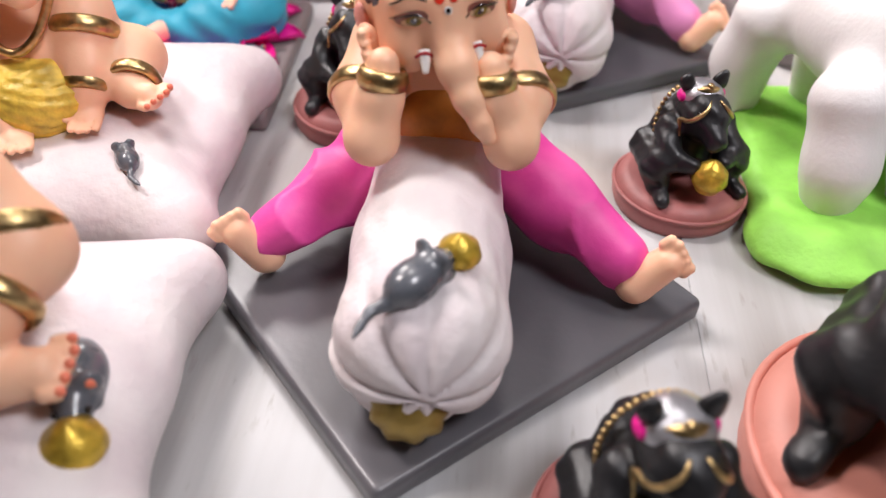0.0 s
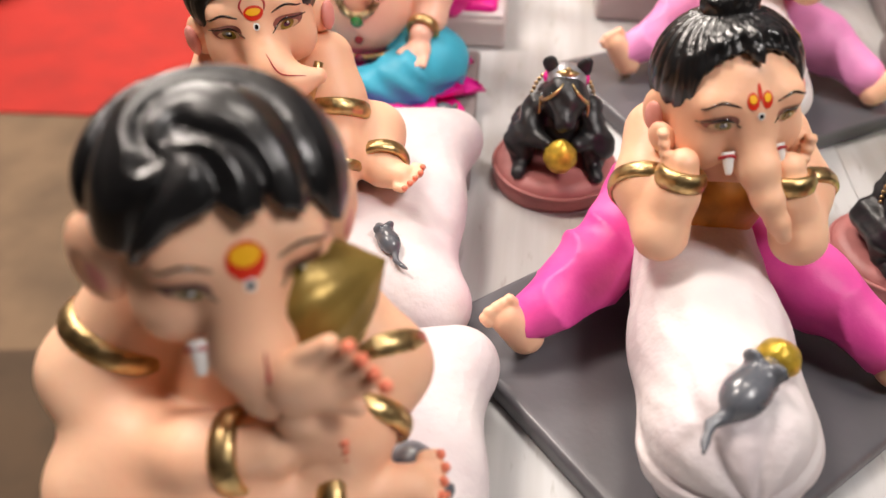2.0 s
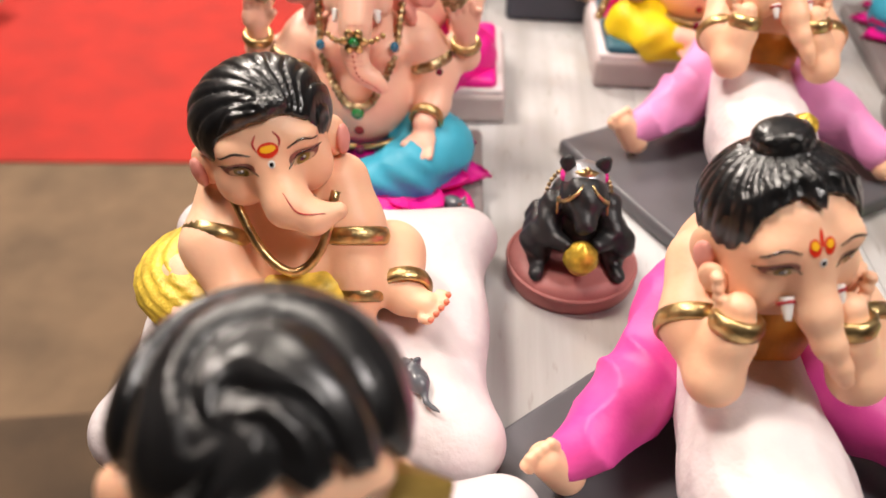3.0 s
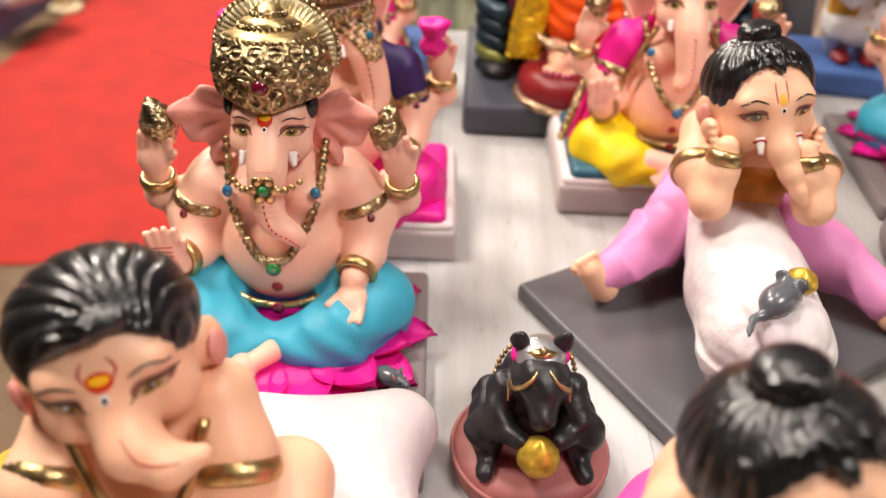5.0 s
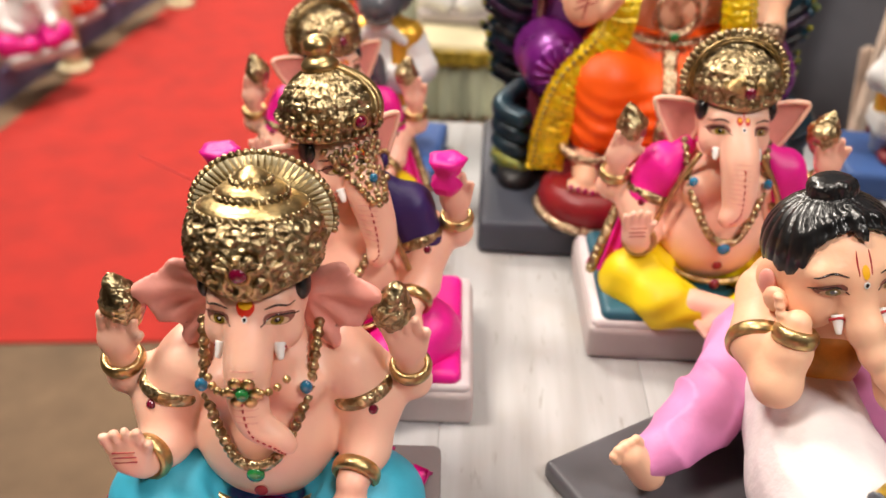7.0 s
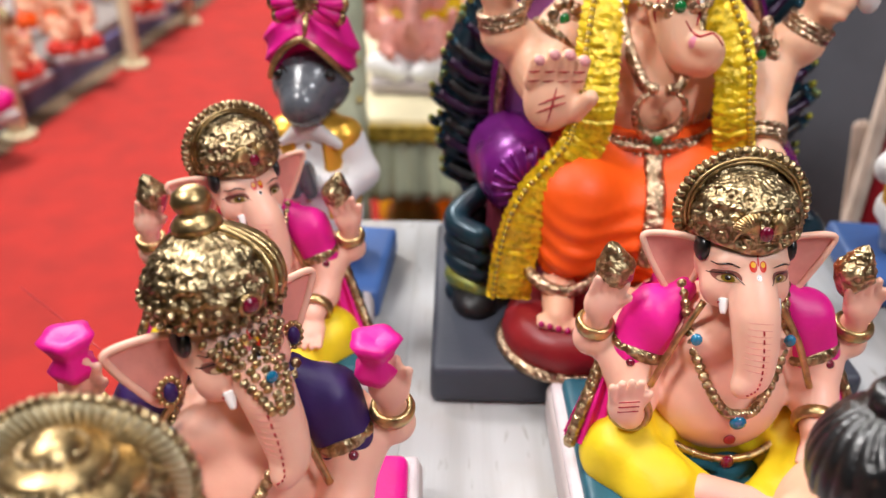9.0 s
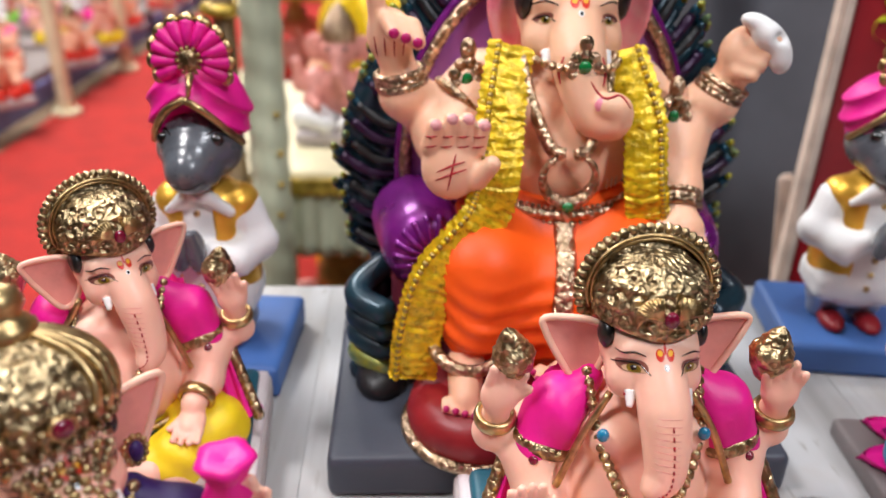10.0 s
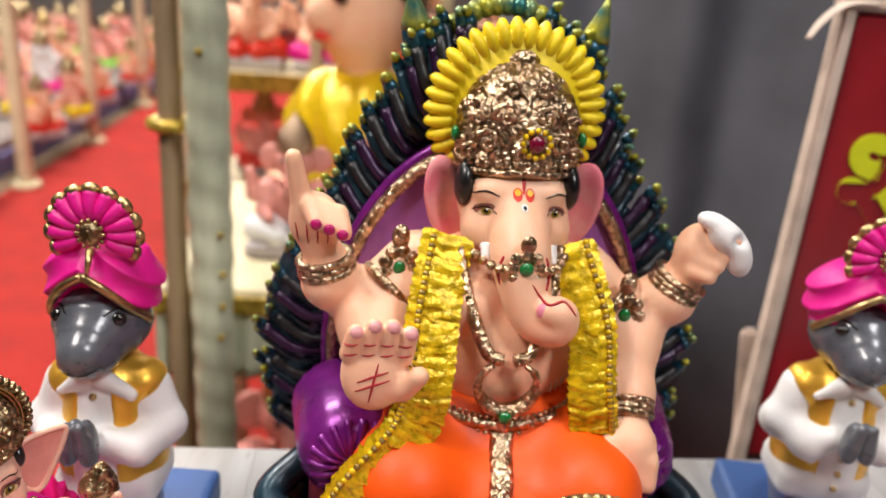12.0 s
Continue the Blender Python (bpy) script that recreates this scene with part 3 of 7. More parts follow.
def mouse_small(sc, p, s, yaw, up=(0, 0, 1), modak=True, paint=GREY):
    """A little mouse lying on a cushion, tail behind it, nose along yaw."""
    t = rot(0, 0, yaw)
    p = np.array(p, float)

    def at(x, y, z):
        return p + s * (t @ np.array((x, y, z), float))
    cl = Clay()
    cl.ell(at(-0.15, 0, 0.28), np.array((0.62, 0.42, 0.4)) * s, 0.15 * s, t)
    cl.cap(at(0.3, 0, 0.36), at(0.78, 0, 0.3), 0.34 * s, 0.16 * s, 0.15 * s)
    for sg in (-1, 1):
        cl.ell(at(0.32, sg * 0.24, 0.62), np.array((0.1, 0.2, 0.2)) * s, 0.05 * s, t)
        cl.cap(at(0.4, sg * 0.25, 0.15), at(0.65, sg * 0.2, 0.08), 0.12 * s, 0.09 * s, 0.05 * s)
    cl.chain([at(-0.7, 0, 0.15), at(-1.05, 0.12, 0.1), at(-1.4, 0.0, 0.06), at(-1.62, -0.1, 0.05)], np.array((0.16, 0.1, 0.08, 0.05)) * s, 0.08 * s)
    sc.clay(cl, paint, 0.07 * s)
    for sg in (-1, 1):
        sc.ball(at(0.36, sg * 0.26, 0.64), np.array((0.07, 0.11, 0.11)) * s, NAIL, t, 8, 6)
        sc.ball(at(0.62, sg * 0.2, 0.44), 0.055 * s, EYEB, None, 8, 6)
    if modak:
        sc.lathe([(0.0, 0.0), (0.3, 0.02), (0.42, 0.2), (0.36, 0.42), (0.12, 0.6), (0, 0.66)], at(1.0, 0, 0.02), YELG, seg=24)
        sc.v[-1] = at(1.0, 0, 0.02) + (sc.v[-1] - at(1.0, 0, 0.02)) * s


def cushion(sc, c, hx, hy, hz, turn, paint, vox=0.0025):
    """A plump pillow with drawn-out corners."""
    q = rot(0, 0, turn)
    cl = Clay()
    c = np.array(c, float)
    cl.box(c, (hx * 0.95, hy * 0.95, hz * 0.62), hz * 0.6, 0.01, q)
    cl.ell(c + [0, 0, hz * 0.1], (hx * 1.0, hy * 1.0, hz * 1.0), 0.02, q)
    for sx in (-1, 1):
        for sy in (-1, 1):
            cl.cap(c + q @ np.array((sx * hx * 0.5, sy * hy * 0.5, 0)), c + q @ np.array((sx * hx * 0.90, sy * hy * 0.88, 0)), hz * 0.8, hz * 0.55, 0.03)
    sc.clay(cl, paint, vox)


def plinth(sc, hx, hy, z0, z1, rd, paint, turn=0, c=(0, 0), vox=0.003):
    h = (z1 - z0) / 2
    cl = Clay().box((c[0], c[1], z0 + h), (hx, hy, h), min(rd, h * 0.98), turn=rot(0, 0, turn))
    sc.clay(cl, paint, vox)


# the leaning infant idol: elbows on a bolster, legs spread
def leaning_idol(m, trouser, slab_turn, slab_c, slab_h, label, tilak, bun, group):
    sc = Sculpt()
    plinth(sc, slab_h[0], slab_h[1], 0.0, 0.015, 0.004, SLAB, slab_turn, slab_c, 0.0018)

    def gather(p):
        a = np.arctan2(p[:, 2] - 0.052, p[:, 0] + 0.012)
        w = np.clip((-0.068 - p[:, 1]) / 0.030, 0.10, 1)
        c = np.sin(7.5 * a + 0.6 * np.sin(3 * a))
        return 0.0008 * w * (c - 1.8 * np.exp(-14 * (c + 1) ** 2)) + 0.0002 * np.sin(17 * a + 8 * np.sin(40 * p[:, 1]))
    bo = Clay(gather)
    bo.chain([(-0.0135, -0.076, 0.053), (-0.011, -0.03, 0.054), (-0.006, 0.06, 0.064)], (0.0392, 0.0385, 0.033), 0.01)
    bo.ell((-0.016, -0.094, 0.050), (0.036, 0.023, 0.034), 0.018)
    sc.clay(bo, WHITE, 0.0016)
    t = rot(62, 0, 0)
    sc.lathe([(0, 0.005), (0.005, 0.006), (0.011, 0.0045), (0.0155, 0.002), (0.0175, -0.001), (0.016, -0.008)], (-0.0190, -0.1150, 0.0400), OLIVE, t, 36, lambda a, z: 1 + 0.06 * np.cos(9 * a))
    mouse_small(sc, (-0.016, -0.089, 0.0868), 0.0240, 46)
    # trousers
    tr = Clay(lambda p: 0.0020 * (1 - 2 * np.abs(np.sin(p[:, 0] * 85 + 60 * p[:, 2] + 1.2 * np.sin(80 * p[:, 1] + 50 * p[:, 0]))) ** 0.7) * np.clip((np.abs(p[:, 0]) - 0.03) * 30, 0, 1))
    tr.ell((-0.004, 0.085, 0.06), (0.046, 0.04, 0.038), 0.01)
    tr.chain([(-0.030, 0.070, 0.058), (-0.062, 0.032, 0.050), (-0.095, 0.002, 0.041)], (0.027, 0.0205, 0.0165), 0.015)
    tr.chain([(0.022, 0.070, 0.058), (0.058, 0.022, 0.050), (0.092, -0.010, 0.039)], (0.027, 0.0205, 0.0165), 0.015)
    sc.clay(tr, trouser, 0.002)
    # body and arms
    b = Clay()
    b.ell((-0.006, 0.064, 0.112), (0.040, 0.038, 0.042), 0.012)
    for sg in (-1, 1):
        x0 = -0.0075
        b.chain([(sg * 0.031 + x0, 0.050, 0.130), (sg * 0.038 + x0, 0.022, 0.116), (sg * 0.034 + x0, -0.004, 0.106)], (0.0170, 0.0155, 0.0120), 0.01)
        b.chain([(sg * 0.034 + x0, -0.004, 0.106), (sg * 0.027 - 0.010, 0.001, 0.126), (sg * 0.025 - 0.011, 0.006, 0.141)], (0.0118, 0.0096, 0.0075), 0.008)
        hand(b, (sg * 0.033 - 0.011, 0.022, 0.1450), (sg * 0.25, 0.5, 1), (sg * 0.7, -0.7, 0), 0.0085, False)
        for q in range(4):
            b.ell((sg * (0.035 - 0.001 * q) - 0.011, 0.015 - 0.002 * q, 0.1515 - 0.0042 * q), (0.0032, 0.0036, 0.0026), 0.001)
    foot(b, (-0.101, -0.004, 0.029), (-0.114, -0.007, 0.047), (0.0, -0.8, 0.6), 0.0130)
    foot(b, (0.100, -0.019, 0.028), (0.114, -0.020, 0.045), (0.0, -0.8, 0.6), 0.0130)
    sc.clay(b, SKIN, 0.0014)
    sa = Clay().ell((-0.006, 0.046, 0.094), (0.032, 0.03, 0.03), 0.01)
    sc.clay(sa, mat("saffron_waist_cloth", (0.72, 0.30, 0.05), 0.5, var=0.2, scale=60, bump=0.2), 0.0025)
    for sg in (-1, 1):
        sc.ring((sg * 0.0258 - 0.0105, 0.0035, 0.1345), (-sg * 0.15, 0.3, 1), 0.0098, 0.0028, BAND, flat=1.5)
        sc.ring((sg * 0.0385 - 0.0075, 0.020, 0.115), (-sg * 0.2, 1.0, 0.35), 0.0172, 0.0026, BAND, flat=1.5)
    # head
    s = 0.0338
    tn = rot(1, -6, 11)
    h, at = head((-0.012, 0.038, 0.1585), s, tn)
    h.chain([at(0, -0.72, -0.1), at(0.05, -1.08, -0.48), at(0.14, -1.36, -0.84), at(0.26, -1.55, -1.14), at(0.34, -1.64, -1.34)], np.array((0.33, 0.28, 0.21, 0.15, 0.115)) * s, 0.10 * s)
    for sg in (-1, 1):
        h.ell(at(sg * 1.0, 0.1, -0.1), np.array((0.16, 0.26, 0.36)) * s, 0.1 * s, tn @ rot(0, 0, -sg * 20))
    sc.clay(h, SKIN, 0.0013)
    for sg in (-1, 1):
        sc.ball(at(sg * 1.1, -0.02, -0.1), np.array((0.08, 0.17, 0.25)) * s, EARP, tn @ rot(0, 0, -sg * 20), 14, 8)
    face(sc, h, at, s, tn, 1.12, tilak, 0.46, 0.16)
    tusks(sc, at, s, tn, 0.36, -0.92, -0.36, 0.8)
    hr = Clay(strands(at, s, tn, (0.0, 0.42), 34, 0.016))
    hr.ell(at(0, 0.22, 0.36), np.array((1.06, 1.0, 0.91)) * s, 0.01, tn)
    hr.carve(at(0, -1.05, 0.42), np.array((0.99, 0.94, 0.78)) * s, 0.03 * s, tn)
    hr.carve(at(0, -0.6, -0.75), np.array((1.6, 1.1, 0.85)) * s, 0.1 * s, tn)
    # forelock and the two sweeps beside the parting
    hr.chain([at(0.02, -0.12, 1.20), at(0.03, -0.34, 1.12), at(0.02, -0.50, 1.00), at(0.06, -0.60, 0.90)], np.array((0.09, 0.10, 0.08, 0.03)) * s, 0.06 * s)
    hr.chain([at(0.12, -0.24, 1.16), at(0.38, -0.26, 1.06), at(0.68, -0.16, 0.88), at(0.92, -0.04, 0.55)], np.array((0.06, 0.08, 0.08, 0.06)) * s, 0.08 * s)
    hr.chain([at(-0.10, -0.24, 1.16), at(-0.40, -0.26, 1.04), at(-0.70, -0.16, 0.84), at(-0.95, -0.02, 0.46)], np.array((0.06, 0.08, 0.08, 0.06)) * s, 0.08 * s)
    if bun:
        hr.ell(at(0.0, 0.42, 1.30), np.array((0.40, 0.36, 0.22)) * s, 0.05 * s, tn)
        hr.chain([at(-0.30, 0.30, 1.36), at(0.0, 0.16, 1.43), at(0.28, 0.36, 1.38)], np.array((0.07, 0.09, 0.06)) * s, 0.04 * s)
    sc.clay(hr, HAIR, 0.0011)
    return sc.finish("leaning_idol", label, "idol", m, group)


leaning_idol(pose(0.015, 0.33, 0), PINKP, 36, (-0.005, 0.002), (0.1085, 0.1015), "clay infant idol in pink trousers leaning on a white bolster", "flame", True, "leaning idols")
leaning_idol(pose(0.120, 0.640, 0, 0, 0, -6), PINKL, 32.5, (-0.012, -0.002), (0.118, 0.094), "clay infant idol in pale pink trousers leaning on a white bolster", "line", True, "leaning idols")


# infant idol hugging a sweet, on a pillow with a mouse
def hugging_idol(m):
    sc = Sculpt()
    cushion(sc, (0.004, -0.010, 0.03), 0.096, 0.084, 0.032, 0, WHITE)
    mouse_small(sc, (0.071, -0.028, 0.048), 0.0305, -73)
    b = Clay()
    b.ell((0, 0.010, 0.100), (0.040, 0.033, 0.042), 0.012)
    b.ell((0, -0.004, 0.080), (0.044, 0.036, 0.032), 0.012)
    b.chain([(-0.037, 0.008, 0.134), (-0.057, -0.010, 0.106), (-0.042, -0.034, 0.092)], (0.021, 0.0205, 0.017), 0.01)
    b.chain([(-0.038, -0.034, 0.092), (-0.008, -0.046, 0.104), (0.018, -0.045, 0.110)], (0.016, 0.0135, 0.011), 0.008)
    hand(b, (0.029, -0.044, 0.110), (1, 0.05, 0.0), (0, -1, 0.1), 0.0105)
    b.chain([(0.034, 0.008, 0.132), (0.056, -0.004, 0.108), (0.046, -0.030, 0.098)], (0.018, 0.0175, 0.015), 0.01)
    b.chain([(0.046, -0.030, 0.098), (0.031, -0.042, 0.130)], (0.014, 0.0105), 0.008)
    hand(b, (0.034, -0.047, 0.149), (0.75, 0.0, 0.55), (0, -1, 0.1), 0.0150)
    b.chain([(-0.04, 0.0, 0.070), (-0.048, -0.040, 0.074), (0.0, -0.054, 0.078), (0.040, -0.048, 0.081)], (0.026, 0.0235, 0.020, 0.0145), 0.012)
    foot(b, (0.054, -0.045, 0.080), (0.070, -0.043, 0.082), (0.1, -0.3, 1), 0.0135, sc, NAIL)
    sc.clay(b, SKIN, 0.0017)
    for i in range(4):
        sc.ball((0.0505 + 0.0036 * i, -0.051, 0.1715 - 0.0062 * i), 0.0026, NAIL, None, 8, 6)
        sc.ball((0.0455, -0.047, 0.103 + 0.0044 * i), 0.0021, NAIL, None, 8, 6)
    rd = Clay(lambda p: 0.0012 * np.sin(230 * p[:, 0] + 60 * p[:, 2])).ell((-0.040, -0.002, 0.056), (0.048, 0.048, 0.034), 0.01)
    sc.clay(rd, RED, 0.0022)
    sc.ring((0.041, -0.048, 0.081), (1, 0.1, 0.1), 0.0158, 0.0030, BAND, flat=1.5)
    sc.ring((-0.0485, -0.002, 0.118), (0.5, 0.45, 0.75), 0.0206, 0.0030, BAND, flat=1.5)
    sc.ring((0.052, -0.001, 0.112), (-0.2, 0.7, 0.5), 0.0190, 0.0028, BAND, flat=1.5)
    sc.ring((0.006, -0.046, 0.107), (1, 0, 0.2), 0.0138, 0.0028, BAND, flat=1.5)
    sc.ring((0.050, -0.024, 0.100), (-0.2, -1, -0.3), 0.0165, 0.0026, BAND, flat=1.5)
    # the golden sweet
    sc.lathe([(0.004, -0.018), (0.019, -0.014), (0.0245, -0.004), (0.022, 0.007), (0.013, 0.018), (0.006, 0.024), (0.0, 0.029)], (0.033, -0.014, 0.155), OLIVE, rot(0, 68, 20), 36, lambda a, z: 1 + 0.05 * np.cos(11 * a))
    s = 0.0372
    tn = rot(7, 3, 26)
    h, at = head((0.003, -0.004, 0.179), s, tn)
    h.chain([at(0, -0.72, -0.1), at(-0.02, -1.05, -0.55), at(0.1, -1.15, -1.0), at(0.45, -1.12, -1.25)], np.array((0.38, 0.38, 0.32, 0.25)) * s, 0.12 * s)
    for sg in (-1, 1):
        h.ell(at(sg * 1.10, 0.08, -0.18), np.array((0.22, 0.36, 0.50)) * s, 0.1 * s, tn @ rot(0, 0, -sg * 25))
        h.carve(at(sg * 1.30, -0.16, -0.18), np.array((0.13, 0.22, 0.34)) * s, 0.06 * s, tn @ rot(0, 0, -sg * 25))
    sc.clay(h, SKIN, 0.0013)
    for sg in (-1, 1):
        sc.ball(at(sg * 1.13, -0.10, -0.18), np.array((0.08, 0.16, 0.25)) * s, BLUSH, tn @ rot(0, 0, -sg * 25), 14, 8)
    face(sc, h, at, s, tn, 1.0, "disc", 0.47, 0.1)
    tusks(sc, at, s, tn, 0.46, -0.9, -0.55, 0.9)
    sc.stroke(h, [at(0, -1.2, -0.25), at(0.0, -1.3, -0.6), at(0.12, -1.3, -0.9)], 0.02 * s, LINE, tn @ np.array((0, 1.0, 0)))

    def locks(p):
        q = ((p - at(0, 0, 0)) / s) @ tn
        x, y = q[:, 0] + 0.42, q[:, 1] + 0.30
        r = np.hypot(x, y)
        a = np.arctan2(y, x)
        ph = 2 * a + 5.4 * r + 0.7 * np.sin(3 * a + 2 * r)
        w = 1 - 2 * (1 - np.abs(np.sin(ph))) ** 1.6
        return s * (0.060 * w + 0.010 * np.sin(5 * ph + 1) + 0.005 * np.sin(11 * ph)) * np.clip(r * 3, 0.2, 1)
    hr = Clay(locks)
    hr.ell(at(0, 0.15, 0.42), np.array((1.14, 1.06, 0.88)) * s, 0.01, tn)
    hr.carve(at(0, -0.98, 0.26), np.array((0.98, 0.74, 0.64)) * s, 0.08 * s, tn)
    hr.carve(at(0, -0.6, -0.36), np.array((1.8, 1.25, 0.85)) * s, 0.06 * s, tn)
    sc.clay(hr, HAIR, 0.0012)
    return sc.finish("hugging_idol", "clay infant idol with swirled black hair hugging a golden sweet", "idol", m)


hugging_idol(pose(-0.211, 0.236, 0.003))


# infant idol sitting on a pillow, hands down
def crawling_idol(m):
    sc = Sculpt()
    cushion(sc, (0.012, 0.005, 0.03), 0.102, 0.099, 0.034, -3, WHITE)
    mouse_small(sc, (0.070, -0.067, 0.060), 0.0150, 118, modak=False)
    lower = len(sc.v)
    b = Clay()
    b.ell((0.002, 0.01, 0.102), (0.034, 0.030, 0.039), 0.012)
    b.ell((0.006, -0.008, 0.088), (0.031, 0.029, 0.030), 0.012)
    b.chain([(-0.030, 0.006, 0.128), (-0.037, -0.020, 0.108), (-0.020, -0.046, 0.084), (-0.001, -0.056, 0.071)], (0.0165, 0.016, 0.013, 0.0095), 0.01)
    hand(b, (0.007, -0.062, 0.067), (0.35, -1, -0.1), (0, 0, 1), 0.0105)
    b.chain([(0.030, 0.008, 0.130), (0.037, -0.008, 0.112), (0.041, -0.028, 0.090), (0.041, -0.038, 0.079)], (0.0165, 0.016, 0.013, 0.0095), 0.01)
    hand(b, (0.042, -0.045, 0.072), (0.1, -1, -0.15), (0, 0, 1), 0.0105)
    b.chain([(0.030, 0.004, 0.076), (0.058, -0.002, 0.086), (0.064, -0.026, 0.082)], (0.020, 0.0175, 0.013), 0.01)
    foot(b, (0.066, -0.034, 0.081), (0.077, -0.040, 0.082), (0.0, -0.3, 1), 0.0115, sc, NAIL)
    b.chain([(-0.026, 0.004, 0.074), (-0.058, -0.010, 0.070), (-0.050, -0.044, 0.064)], (0.020, 0.018, 0.014), 0.01)
    foot(b, (-0.046, -0.052, 0.065), (-0.038, -0.062, 0.065), (0.0, -0.3, 1), 0.0115)
    sc.clay(b, SKIN, 0.0017)
    dh = Clay(lambda p: 0.0009 * np.sin(260 * p[:, 0] + 50 * np.sin(40 * p[:, 2])))
    dh.ell((0.010, -0.026, 0.076), (0.036, 0.037, 0.025), 0.01).ell((-0.042, 0.0, 0.068), (0.050, 0.046, 0.024), 0.015)
    sc.clay(dh, CLOTHY, 0.002)
    sc.ball((0.010, -0.0392, 0.094), (0.004, 0.002, 0.004), LINE, None, 10, 6)
    sc.tube(spline([(-0.024, -0.016, 0.140), (-0.008, -0.034, 0.116), (0.008, -0.0395, 0.106), (0.022, -0.033, 0.116), (0.030, -0.014, 0.140)], 8), 0.0026, BAND)
    sc.ring((-0.035, -0.016, 0.110), (0.2, 0.8, 0.6), 0.0170, 0.0028, BAND, flat=1.5)
    sc.ring((0.0380, -0.012, 0.108), (0.0, 0.7, 0.8), 0.0170, 0.0028, BAND, flat=1.5)
    sc.ring((0.0410, -0.033, 0.084), (0, 0.7, 0.7), 0.0125, 0.0025, BAND, flat=1.5)
    sc.ring((-0.008, -0.053, 0.0755), (-0.6, 0.3, 0.4), 0.0122, 0.0025, BAND, flat=1.5)
    sc.ring((0.0645, -0.027, 0.0825), (0.1, -1, -0.2), 0.0145, 0.0025, BAND, flat=1.5)
    s = 0.0322
    tn = rot(4, -7, 14)
    h, at = head((-0.005, 0.001, 0.162), s, tn)
    h.chain([at(0, -0.72, -0.1), at(0.08, -1.15, -0.45), at(0.42, -1.40, -0.62), at(0.8, -1.40, -0.60)], np.array((0.40, 0.35, 0.25, 0.14)) * s, 0.14 * s)
    for sg in (-1, 1):
        h.ell(at(sg * 1.05, 0.1, -0.3), np.array((0.2, 0.3, 0.36)) * s, 0.1 * s, tn @ rot(0, 0, -sg * 25))
    sc.clay(h, SKIN, 0.0013)
    for sg in (-1, 1):
        sc.ball(at(sg * 1.18, -0.05, -0.3), np.array((0.1, 0.22, 0.27)) * s, BLUSH, tn @ rot(0, 0, -sg * 25), 14, 8)
    face(sc, h, at, s, tn, 1.25, "moon", 0.48, 0.12)
    sc.stroke(h, [at(0.05, -1.2, -0.15), at(0.2, -1.5, -0.35), at(0.6, -1.6, -0.42)], 0.014 * s, LINE, tn @ np.array((0, 0.8, -0.6)))
    hr = Clay(strands(at, s, tn, (0.45, -0.95), 34, 0.024, 1.2))
    hr.ell(at(0, 0.2, 0.36), np.array((1.12, 1.0, 0.90)) * s, 0.01, tn)
    hr.carve(at(0, -0.97, 0.30), np.array((0.94, 0.76, 0.66)) * s, 0.05 * s, tn)
    hr.chain([at(0.36, -0.52, 0.98), at(0.05, -0.58, 0.98), at(-0.35, -0.52, 0.88), at(-0.70, -0.40, 0.62)], np.array((0.07, 0.13, 0.13, 0.08)) * s, 0.1 * s)
    hr.carve(at(0, -0.5, -0.85), np.array((0.9, 1.2, 0.85)) * s, 0.1 * s, tn)
    sc.clay(hr, HAIR, 0.0012)
    for i in range(lower, len(sc.v)):
        sc.v[i] = sc.v[i] + np.array((-0.001, 0.008, 0.0))
    return sc.finish("crawling_idol", "clay infant idol with side-combed black hair sitting on a white pillow", "idol", m)


crawling_idol(pose(-0.235, 0.43, 0))


